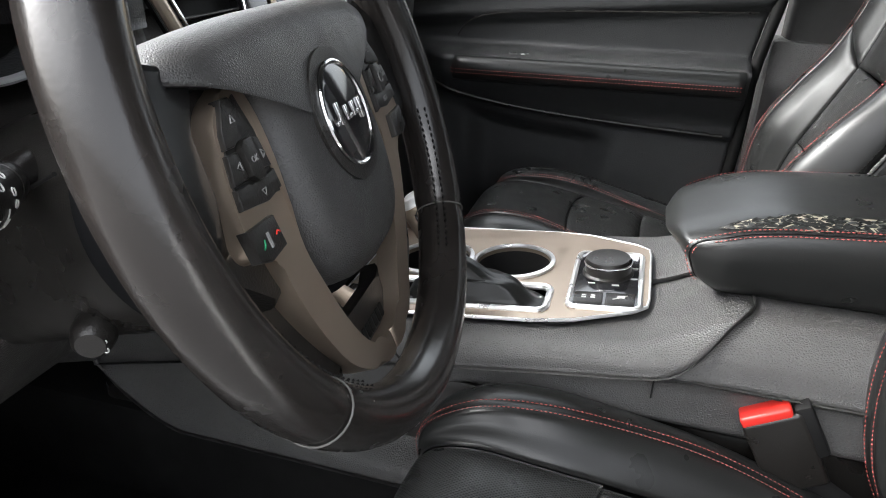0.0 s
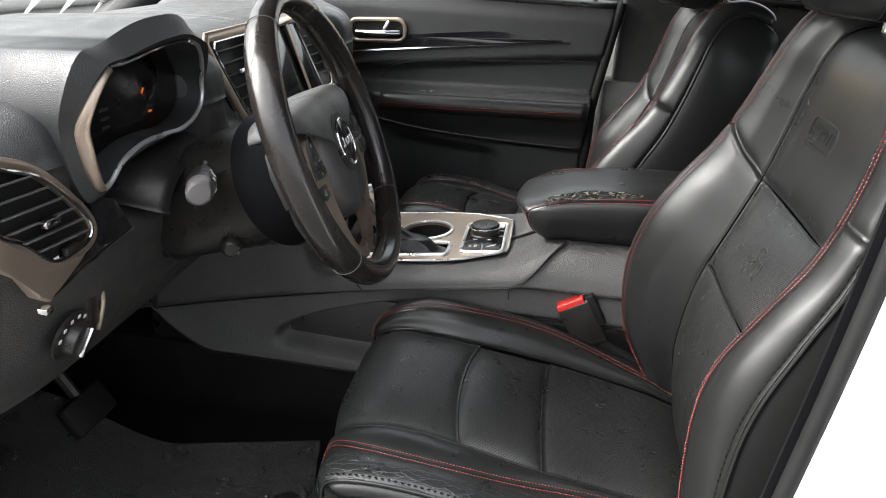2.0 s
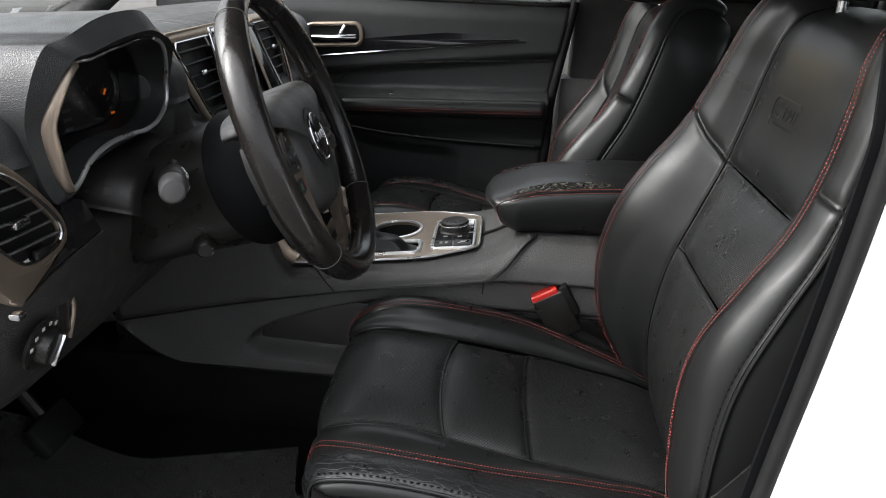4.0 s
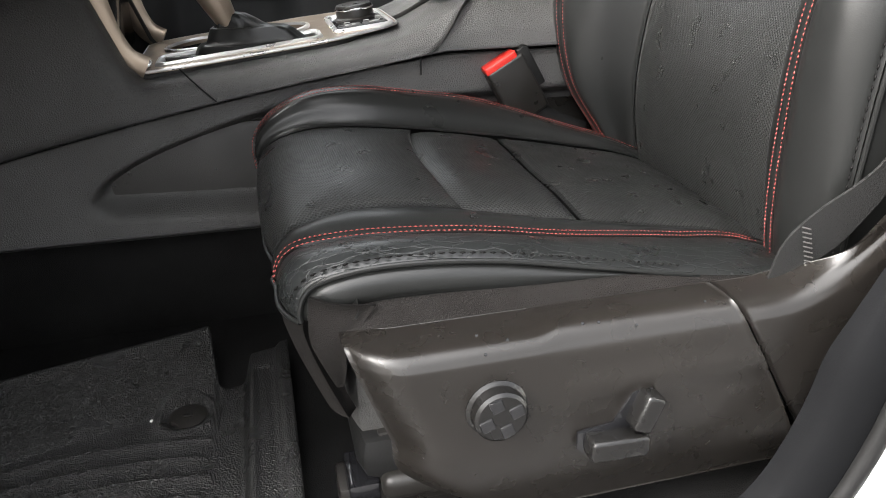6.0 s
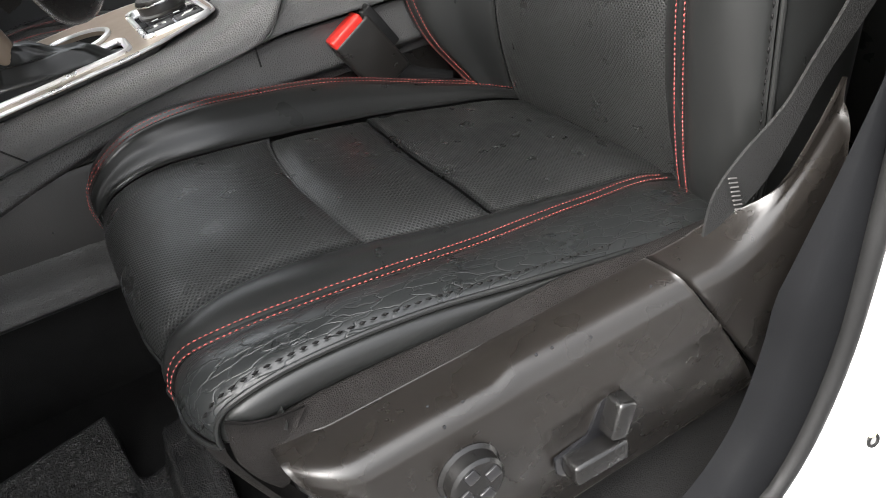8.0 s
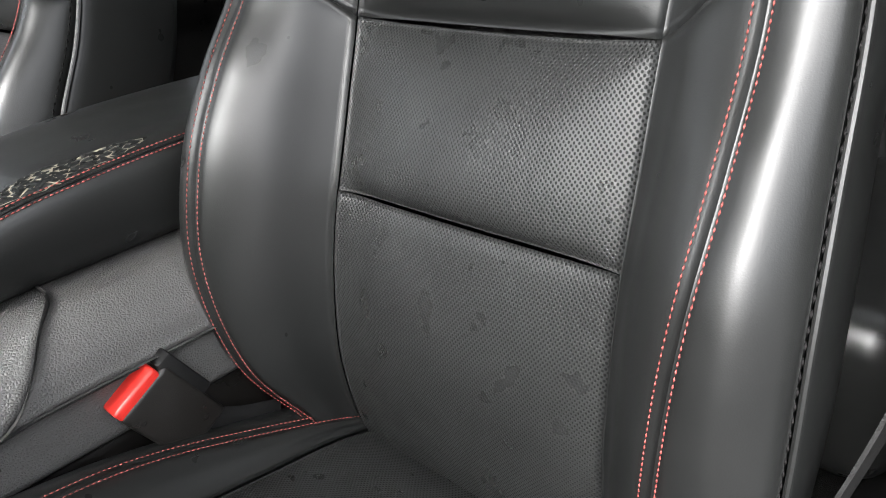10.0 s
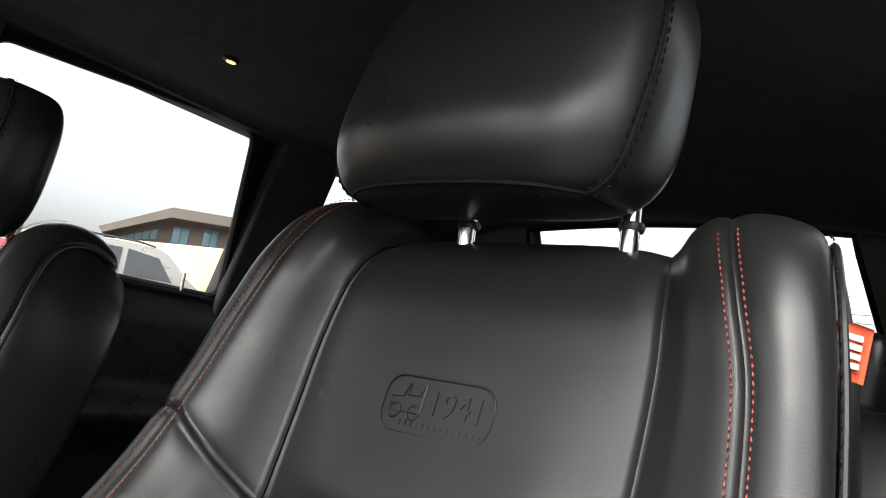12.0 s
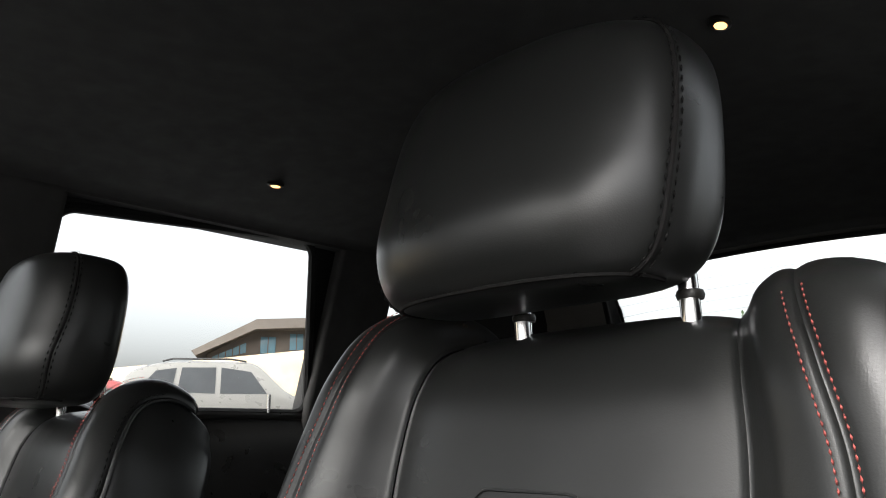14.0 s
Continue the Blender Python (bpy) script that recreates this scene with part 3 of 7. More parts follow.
C_EI = [0.205, 0.212, 0.220, 0.228, 0.235, 0.240, 0.242, 0.242, 0.240, 0.236, 0.228, 0.220]
C_EO = [0.215, 0.222, 0.228, 0.233, 0.236, 0.238, 0.239, 0.240, 0.238, 0.234, 0.226, 0.215]

# the backrest, from under the cushion (0) up, over the top and down behind (13)
B_LINE = [(0.468, 0.70), (0.452, 0.78), (0.443, 0.86), (0.448, 0.94), (0.463, 1.01), (0.489, 1.08), (0.516, 1.15), (0.535, 1.22),
          (0.549, 1.287), (0.561, 1.336), (0.582, 1.368), (0.620, 1.379), (0.660, 1.366), (0.690, 1.322)]
B_A = [0.156, 0.153, 0.147, 0.143, 0.141, 0.145, 0.148, 0.149, 0.147, 0.140, 0.131, 0.122, 0.115, 0.110]
B_AO = [0.138, 0.140, 0.138, 0.137, 0.134, 0.131, 0.128, 0.129, 0.130, 0.126, 0.119, 0.112, 0.108, 0.105]
B_SI = [0.150, 0.172, 0.196, 0.214, 0.222, 0.225, 0.224, 0.217, 0.206, 0.191, 0.174, 0.158, 0.146, 0.140]
B_SO = [0.170, 0.182, 0.190, 0.196, 0.200, 0.200, 0.197, 0.192, 0.187, 0.174, 0.160, 0.148, 0.140, 0.138]
R_LINE = [(0.560, 0.69), (0.553, 0.77), (0.552, 0.85), (0.558, 0.93), (0.573, 1.00), (0.596, 1.065), (0.620, 1.13), (0.638, 1.195), (0.655, 1.25), (0.668, 1.29), (0.680, 1.318), (0.688, 1.334), (0.693, 1.342), (0.697, 1.336)]
B_EO = [0.225, 0.252, 0.260, 0.261, 0.257, 0.250, 0.243, 0.236, 0.231, 0.225, 0.217, 0.207, 0.196, 0.185]
B_E = [0.205, 0.243, 0.264, 0.275, 0.277, 0.274, 0.269, 0.262, 0.253, 0.240, 0.222, 0.202, 0.188, 0.180]
B_B = [0.022, 0.040, 0.076, 0.091, 0.090, 0.080, 0.063, 0.050, 0.042, 0.038, 0.037, 0.034, 0.028, 0.02]
B_BO = [0.020, 0.030, 0.034, 0.044, 0.051, 0.042, 0.030, 0.024, 0.025, 0.026, 0.026, 0.024, 0.020, 0.015]
B_D = [0.09, 0.10, 0.105, 0.11, 0.11, 0.11, 0.11, 0.105, 0.10, 0.095, 0.088, 0.075, 0.05, 0.03]


def across(table, line, q, v, sgn):
    """A point of the padded form: q counts the seams outward from the middle, v runs along the middle line."""
    w, d = spline(table, abs(q) * 2)
    x, z = spline(line, v)
    x1, z1 = spline(line, min(v + 0.05, len(line) - 1))
    x0, z0 = spline(line, max(v - 0.05, 0))
    t = Vector((x1 - x0, 0, z1 - z0)).normalized()
    n = Vector((-t.z, 0, t.x))
    return Vector((x, 0, z)) + n * d + Vector((0, sgn * math.copysign(w, q), 0))


def cushion_point(q, v, sgn):
    inner = q >= 0
    a = lane(C_AI if inner else C_AO, v)[0]
    s = lane(C_SI if inner else C_SO, v)[0]
    e = lane(C_EI if inner else C_EO, v)[0]
    b = lane(C_BI if inner else C_BO, v)[0]
    drop = 0.0 if inner else -0.008
    if inner:
        tab = [(0, 0), (a * 0.55, 0.001), (a, 0.0), ((a + s) / 2, b * 0.62), (s, b), ((s + e) / 2 + 0.004, b * 0.8), (e, b * 0.2 - 0.010), (e + 0.003, -0.045), (e - 0.006, -0.085)]
    else:
        tab = [(0, 0), (a * 0.55, -0.001), (a, drop), ((a + s) / 2, b * 0.75), (s, b), ((s + e) / 2 + 0.002, b + 0.004), (e, b - 0.003), (e + 0.008, b - 0.022), (e + 0.004, b - 0.040)]
    p = across(tab, C_LINE, q, v, sgn)
    lean = max(0.0, 1 - v / 5.0)
    p.x += 0.034 * lean * (abs(p.y) / 0.24) ** 4
    k = abs(q)
    p.z += 0.0022 * noise.noise(Vector((p.x * 9, p.y * 9, 3.1))) * min(1, k + 0.3)
    return p


def pillow(v):
    """The padding of the back between its cross seams: each roll hangs over the seam below it and falls back to the one above."""
    if v < 4:
        k = max(0.0, min(1.0, (v - 2.3) / 1.7))
        return 0.003 - 0.009 * k * k * (3 - 2 * k)
    if v < 6:
        k = (v - 4) / 2
        return -0.006 + (1 - math.exp(-k / 0.09)) * 0.017 * (1 - k) ** 0.9
    k = v - 6
    return -0.006 + (1 - math.exp(-k / 0.14)) * (0.006 + 0.011 * math.exp(-(k / 1.0) ** 2))


def back_point(q, v, sgn):
    a, s, e, b, d = (lane(t, v)[0] for t in (B_A if q >= 0 else B_AO, B_SI if q >= 0 else B_SO, B_E if q >= 0 else B_EO, B_B if q >= 0 else B_BO, B_D))
    swell = pillow(v)
    tab = [(0, swell), (a * 0.55, swell * 0.8), (a, 0.0), ((a + s) / 2, b * 0.62), (s, b), ((s + e) / 2 + 0.004, b * 0.92),
           (e, b * 0.30), (e + 0.004, b * 0.2 - d * 0.45), (e - 0.008, -d)]
    p = across(tab, B_LINE, math.copysign(min(abs(q), 3.0), q), v, sgn)
    if abs(q) > 3:
        # the side runs back to the rear edge, slightly bowed
        k = abs(q) - 3
        x, z = spline(R_LINE, v)
        y = sgn * math.copysign(e - 0.008 * k + 0.006 * math.sin(math.pi * min(1, k)), q)
        p = Vector((p.x + (x - p.x) * k, y, p.z + (z - p.z) * k))
    p.x += 0.0025 * noise.noise(Vector((p.y * 8, p.z * 8, 7.7)))
    return p


def warped(f, v0, v1):
    """f over a band of v whose ends depend on q; the second coordinate then runs 0 to 1."""
    g0 = v0 if callable(v0) else (lambda q: v0)
    g1 = v1 if callable(v1) else (lambda q: v1)
    return lambda q, k: f(q, g0(q) + (g1(q) - g0(q)) * k)


def seam_line(f, q, v0, v1, n=90):
    return [f(q, v) for v in span(v0, v1, n)]


def out_of(f, q, v):
    a = f(q + 0.05, v) - f(q - 0.05, v)
    b = f(q, v + 0.05) - f(q, v - 0.05)
    return a.cross(b).normalized()


def stitched(name, f, q, v0, v1, sgn, parent, mat, offs, label, **kw):
    bm = bmesh.new()
    vs = span(v0, v1, 120)
    line = [f(q, v) for v in vs]
    def normal(p):
        i = min(range(len(line)), key=lambda k: (line[k] - p).length_squared)
        return -sgn * out_of(f, q, max(v0 + 0.06, min(v1 - 0.06, vs[i])))
    for o in offs:
        stitches(bm, line, normal, offset=o, **kw)
    ob = part(name, bm, mat, parent, label)
    tagged(ob, kind="stuff")
    return ob


def front_seat(name, at, sgn, label, emblem=True, raise_cushion=0.0, head_drop=0.0, recline=0.0, head_lean=1.3, head_y=0.017):
    seat = thing(name, at, label, "car seat", group="front seats")
    fc = lambda q, v: cushion_point(q, v, sgn) + Vector((0, 0, raise_cushion))
    def leaned(p):
        return Vector((p.x + recline * (p.z - 0.85), p.y, p.z - recline * (p.x - 0.45)))
    fb = lambda q, v: leaned(back_point(q, v, sgn))
    kw = dict(inward=-sgn, thick=0.012)
    # cushion, panel by panel
    def sheet(nm, f, q0, q1, nq, v0, v1, nv, mat, tuck=0.0035, width=0.007, seams="lrbt", puff=0.0, lab=""):
        bm = bmesh.new()
        panel(bm, warped(f, v0, v1), span(q0, q1, nq), span(0, 1, nv), tuck=tuck, width=width, seams=seams, puff=puff, **kw)
        return part(nm, bm, mat, seat, lab, angle=75)
    sheet("cushion_front_insert", fc, -1, 1, 34, 1.75, lambda q: 6.0 - 0.25 * (1 - q * q), 60, PERF, puff=0.004)
    sheet("cushion_middle_insert", fc, -1, 1, 34, lambda q: 6.0 - 0.25 * (1 - q * q), lambda q: 7.7 - 0.12 * (1 - q * q), 30, PERF, tuck=0.008, width=0.011, puff=0.006)
    sheet("cushion_rear_insert", fc, -1, 1, 34, lambda q: 7.7 - 0.12 * (1 - q * q), 11.0, 40, PERF, tuck=0.005, width=0.009)
    sheet("cushion_front_skirt", fc, -3, 3, 50, 0.0, 1.75, 12, FABRIC, seams="t")
    sheet("cushion_inner_bolster", fc, 1, 2, 14, 1.75, 11.0, 70, LEATHER, puff=0.001, tuck=0.002)
    sheet("cushion_outer_bolster", fc, -2, -1, 14, 1.75, 11.0, 70, LEATHER, puff=0.002)
    sheet("cushion_inner_side", fc, 2, 4, 22, 1.75, 11.0, 60, LEATHER, seams="lbt")
    sheet("cushion_outer_top", fc, -3, -2, 16, 1.75, 10.6, 70, CREASED, lab="creased black leather along the seat's outer edge")
    ROLL = [(1.0,), (0.95,), (0.85,), (0.80,), (0.76,), (0.72,), (0.60,), (0.32,), (0.08,), (0.04,)]
    slim = lambda v: spline(ROLL, min(v, 9))[0]
    fs = lambda q, v: fc(-3 + (q + 3) * slim(v), v)
    sheet("cushion_outer_side", fs, -4, -3, 12, 1.75, 8.8, 60, LEATHER, tuck=0.004)
    bm = bmesh.new()
    def sk(q, v):
        p = fs(-4, v) + Vector((0, sgn * 0.002, 0.002))
        return p.lerp(Vector((p.x, -sgn * 0.262, 0.752)), q) - Vector((0, sgn * 0.004, 0)) * math.sin(math.pi * q)
    panel(bm, sk, span(0, 1, 8), span(1.78, 10.5, 60), thick=0.006, inward=sgn)
    part("fabric_side_skirt", bm, FABRIC, seat, "woven black fabric skirt")
    bm = bmesh.new()
    tube(bm, [fc(-3.02, v) + Vector((0, 0, 0.001)) for v in span(1.75, 8.6, 70)], 0.0022, n=8)
    tube(bm, [fc(q, 1.75) for q in span(-3.0, 2.6, 60)], 0.0020, n=8)
    part("cushion_piping", bm, LEATHER, seat)
    stitched("cushion_inner_stitching", fc, 2.0, 1.9, 10.4, sgn, seat, RED_THREAD, (-0.0050, 0.0050), "double row of red thread")
    stitched("cushion_outer_stitching", fc, -2.0, 1.9, 10.3, sgn, seat, RED_THREAD, (-0.0050, 0.0050), "double row of red thread")
    stitched("cushion_edge_stitching", fc, -2.86, 2.2, 8.4, sgn, seat, DARK_THREAD, (0.0,), "thick black thread", pitch=0.0085, length=0.0062, width=0.0024, lift=0.0022)
    # backrest
    low, mid = 4.0, 6.0
    sheet("lower_back_insert", fb, -1, 1, 34, 0.0, lambda q: low - 0.03 * (1 - q * q), 60, PERF, tuck=0.004, puff=0.002)
    sheet("middle_back_insert", fb, -1, 1, 34, lambda q: low - 0.03 * (1 - q * q), lambda q: mid - 0.04 * (1 - q * q), 36, PERF, tuck=0.0055, width=0.012, puff=0.005)
    sheet("upper_back_insert", fb, -1, 1, 34, lambda q: mid - 0.04 * (1 - q * q), 12.6, 70, LEATHER, tuck=0.0045, width=0.012, puff=0.003)
    for side, nm in ((1, "inner"), (-1, "outer")):
        cut = lambda q: 6.0 + 0.72 * max(0, min(1, abs(q) - 1)) - 0.05 * max(0, abs(q) - 2)
        for v0, v1, pos in ((0.0, cut, "lower"), (cut, 12.0, "upper")):
            for q0, q1, band in ((1, 2, "bolster"), (2, 3, "wing")):
                a, b = (q0, q1) if side > 0 else (-q1, -q0)
                sheet(f"{pos}_{nm}_{band}", fb, a, b, 16, v0, v1, 64, LEATHER, puff=0.002 if band == "bolster" else 0.0, tuck=0.0035)
        a, b = (3, 4) if side > 0 else (-4, -3)
        sheet(f"{nm}_side_panel", fb, a, b, 14, 0.0, 12.0, 70, LEATHER, seams="lr")
        stitched(f"{nm}_back_stitching", fb, 2.0 * side, 0.6, 10.6 if side > 0 else 9.8, sgn, seat, RED_THREAD, (-0.0056, 0.0056), "double row of red thread")
        stitched(f"{nm}_edge_stitching", fb, 2.93 * side, 0.8, 10.8, sgn, seat, DARK_THREAD, (0.0,), "thick black thread", pitch=0.0085, length=0.007, width=0.0018)
        bm = bmesh.new()
        tube(bm, [fb(3.02 * side, v) for v in span(0.5, 11.8, 90)], 0.0024, n=8)
        part(f"{nm}_back_piping", bm, LEATHER, seat)
    bm = bmesh.new()
    def shell(q, v):
        p = fb(4.0 * (1 if q > 0 else -1), v)
        return Vector((p.x - 0.012 + 0.018 * (1 - q * q), p.y * abs(q) if q else 0.0, p.z))
    panel(bm, shell, span(-1, 1, 14), span(0.2, 12.0, 44), thick=0.01, inward=sgn)
    part("back_shell", bm, GRAIN, seat)
    # base and recliner body
    bm = bmesh.new()
    box(bm, 0.0, 0.47, -0.20, 0.20, 0.615, 0.72, 0.02)
    part("seat_pan", bm, GRAIN, seat)
    for y in (-0.19, 0.19):
        bm = bmesh.new()
        box(bm, -0.02, 0.50, y - 0.022, y + 0.022, 0.545, 0.575, 0.004)
        box(bm, 0.02, 0.10, y - 0.015, y + 0.015, 0.575, 0.63, 0.004)
        box(bm, 0.36, 0.44, y - 0.015, y + 0.015, 0.575, 0.63, 0.004)
        part("seat_track", bm, SATIN, seat)
    # pressed badge: outline, plain vehicle shape and the year
    if emblem:
        def on_back(w, h):
            v = 7.55 + h / 0.071
            q = w / lane(B_A, v)[0]
            return fb(q * sgn, v), -sgn * out_of(fb, q * sgn, v)
        c0, nrm = on_back(0.0, 0.0)
        up = (on_back(0, 0.02)[0] - c0).normalized()
        m = axes(c0 + nrm * 0.0021, up.cross(nrm), up)
        m = m @ pose(-0.013 * sgn, -0.012, 0)
        bm = bmesh.new()
        o = rounded(0.094, 0.040, 0.014)
        tube(bm, [m @ Vector((x, y, 0)) for x, y in o], 0.0011, closed=True, n=6)
        part("badge_outline", bm, LEATHER, seat)
        bm = bmesh.new()
        car_side = [(-0.041, -0.006), (-0.040, 0.004), (-0.030, 0.005), (-0.027, 0.014), (-0.0255, 0.014), (-0.026, 0.006), (-0.016, 0.006), (-0.013, 0.015), (-0.0115, 0.015), (-0.012, -0.006)]
        tube(bm, [m @ Vector((x, y, 0)) for x, y in car_side], 0.0009, closed=True, n=6)
        for x in (-0.035, -0.018):
            tube(bm, [m @ Vector((x + 0.0052 * math.cos(a), -0.006 + 0.0052 * math.sin(a), 0)) for a in span(0, 2 * math.pi, 15)[:-1]], 0.0009, closed=True, n=6)
        part("badge_vehicle", bm, LEATHER, seat)
        bm = bmesh.new()
        lettering(bm, "1941", 0.0245, m @ pose(0.017, 0.002, 0), 0.0012)
        part("badge_year", bm, LEATHER, seat)
        bm = bmesh.new()
        for k in range(14):
            x = -0.030 + k * 0.0052
            box(bm, x, x + 0.0036, -0.0155, -0.0118, -0.0005, 0.0011, m=m)
        part("badge_small_bars", bm, LEATHER, seat)
    # headrest
    HC = Vector((0.553 - 0.5 * recline, sgn * head_y, 1.489 - head_drop))
    def hp(u, v):
        a = 2 * math.pi * u
        th = math.pi * (v - 0.5)
        sw = max(0.0, math.cos(th)) ** 0.23
        c, s = math.cos(a), math.sin(a)
        z = 0.097 * math.copysign(abs(math.sin(th)) ** 0.80, math.sin(th))
        y = 0.138 * sw * math.copysign(abs(c) ** 0.55, c)
        x = 0.060 * sw * math.copysign(abs(s) ** 0.72, s)
        x += 0.077 * head_lean * z + head_lean * max(0.0, z + 0.02) ** 2 + 0.024 * (y / 0.14) ** 2 - 0.010 * math.exp(-((z + 0.05) / 0.045) ** 2) * (s < 0)
        return leaned(HC + Vector((x, sgn * y, z)))
    bm = bmesh.new()
    nu, nv = 56, 34
    rings = [[bm.verts.new(hp(i / nu, j / nv)) for i in range(nu)] for j in range(1, nv)]
    for r0, r1 in zip(rings, rings[1:]):
        for i in range(nu):
            bm.faces.new((r0[i], r0[(i + 1) % nu], r1[(i + 1) % nu], r1[i]))
    bm.faces.new(rings[0][::-1])
    bm.faces.new(rings[-1])
    bmesh.ops.recalc_face_normals(bm, faces=bm.faces[:])
    hr = part("headrest", bm, LEATHER, seat, angle=75)
    for side in (1, -1):
        line = [hp((0.930 if side > 0 else 0.570), v) for v in span(0.10, 0.95, 60)]
        cen = leaned(HC + Vector((0.03, 0, 0)))
        bm = bmesh.new()
        tube(bm, [p + (p - cen).normalized() * 0.0002 for p in line], 0.0018, n=6)
        for o in (-0.004, 0.004):
            stitches(bm, line, lambda p: p - cen, pitch=0.0085, length=0.0065, width=0.0018, offset=o)
        part("headrest_seam", bm, DARK_THREAD, hr)
    bm = bmesh.new()
    tube(bm, [hp(u, 0.10) for u in span(0.5, 1.0, 50)], 0.0017, n=6)
    part("headrest_lower_seam", bm, DARK_THREAD, hr)
    for y in (-0.069, 0.069):
        bm = bmesh.new()
        tube(bm, curve([leaned(Vector((x, y - 0.018 * sgn, z))) for x, z in ((0.594, 1.345), (0.592, 1.40), (0.588, 1.46))], 6), 0.0068, n=14)
        part("headrest_post", bm, CHROME, seat)
        bm = bmesh.new()
        lathe(bm, [(0.0085, 0), (0.0095, 0.003), (0.0085, 0.006), (0.0, 0.006)], Matrix.Translation(leaned(Vector((0.594, y - 0.018 * sgn, 1.388)))))
        part("post_collar", bm, SATIN, seat)
    return seat


driver_seat = front_seat("car_seat", (0, -0.385, 0), 1, "black leather car seat with red double stitching, beside the open door")
passenger_seat = front_seat("car_seat", (-0.095, 0.385, -0.032), -1, "black leather passenger seat with red double stitching beside the armrest", raise_cushion=0.052, head_drop=0.012, recline=0.060, head_lean=0.3, head_y=-0.006)


# ---- centre console ----
console = thing("centre_console", (0, 0, 0), "grained black centre console with a champagne gear panel between the seats", "console")
TOP_SLOPE = 0.117


def top_z(x):
    """The height of the console's gear panel."""
    return 0.900 + TOP_SLOPE * x


def lip_z(x):
    return 0.8655 + 0.160 * x - 0.10 * x * x


def rise01(k):
    k = max(0.0, min(1.0, k))
    return k * k * (3 - 2 * k)


def crest_z(x):
    """The top of the side: level with the gear panel, rising to the armrest behind it."""
    k = max(0.0, min(1.0, (x - 0.135) / 0.125))
    return top_z(min(x, 0.15)) - 0.004 + 0.043 * k * k * (3 - 2 * k) + 0.13 * rise01((-0.190 - x) / 0.06)


def flank(x, v, s):
    zl, zt = lip_z(min(x, 0.2)) + 0.001, crest_z(x)
    zt = max(zt, zl + 0.02)
    g = 0.112 * (1 - rise01((x - 0.06) / 0.09))
    sec = [(0.168, zl), (0.166, zl + (zt - zl) * 0.45), (0.155, zl + (zt - zl) * 0.85), (0.138, zt), (0.069 + g / 2, zt + 0.001), (g, zt - 0.003)]
    k = rise01((x - 0.12) / 0.14)
    sec = [(y - k * dy, z) for (y, z), dy in zip(sec, (0.002, 0.009, 0.020, 0.024, 0.014, 0.0))]
    y, z = spline(sec, v * 5)
    return Vector((x, s * y, z))


def joint_x(v):
    w = min(1.0, v / 0.6)
    return 0.164 + 0.088 * w ** 0.75


for s, nm in ((-1, "driver_side"), (1, "passenger_side")):
    bm = bmesh.new()
    panel(bm, lambda u, v, s=s: flank(-0.52 + (joint_x(v) + 0.52) * u, v, s), span(0, 1, 50), span(0, 1, 22), thick=0.006, inward=s, tuck=0.0018, width=0.003, seams="br")
    part(f"upper_{nm}_panel", bm, GRAIN, console)
    bm = bmesh.new()
    panel(bm, lambda u, v, s=s: flank(joint_x(v) + (0.56 - joint_x(v)) * u, v, s), span(0, 1, 24), span(0, 1, 22), thick=0.006, inward=s, tuck=0.0018, width=0.003, seams="bl")
    part(f"rear_{nm}_panel", bm, GRAIN, console)
    # lower side with its long hollow
    bm = bmesh.new()
    def lower(u, v, s=s):
        x = -0.62 + 1.20 * u
        zt = lip_z(min(x, 0.2)) - 0.003
        zb = 0.674 - 0.012 * x + 0.16 * max(0, (-0.40 - x) / 0.2) ** 1.5
        z = zb + (zt - zb) * v
        # hollow: a long rounded wedge under an arched rim
        roof = 0.722 + 0.116 * min(1, max(0, (x + 0.278) / 0.25)) ** 0.5
        foot = 0.708 - 0.06 * (x + 0.275)
        inside = rise01((x + 0.284) / 0.035) * rise01((roof - z) / 0.018) * rise01((z - foot + 0.008) / 0.032)
        y = 0.160 + 0.012 * (1 - v) - 0.034 * inside
        return Vector((x, s * y, z))
    panel(bm, lower, span(0, 1, 190), span(0, 1, 48), thick=0.006, inward=s, tuck=0.002, width=0.004, seams="t")
    part(f"lower_{nm}_panel", bm, GRAIN, console)
# joint lines on the driver's side
bm = bmesh.new()
tube(bm, [Vector((-0.107 + 0.006 * k - 0.035 * (1 - k), -0.1690 + 0.016 * (1 - k) ** 2, 0.848 + 0.042 * (1 - k))) for k in span(0, 1, 8)], 0.0011, n=6)
part("front_joint_line", bm, RUBBER, console)
bm = bmesh.new()
tube(bm, [Vector((0.164, -0.1675, z)) for z in span(0.866, 0.889, 3)], 0.0011, n=6)
part("rear_joint_line", bm, RUBBER, console)
bm = bmesh.new()
box(bm, -0.55, 0.56, -0.135, 0.135, 0.52, 0.815, 0.01)
box(bm, 0.24, 0.56, -0.10, 0.10, 0.80, 0.945, 0.012)
part("console_core", bm, SATIN, console)
# carpeted tunnel side below
bm = bmesh.new()
box(bm, -0.95, 0.6, -0.15, 0.15, 0.50, 0.675, 0.02)
part("tunnel", bm, CARPET, console)

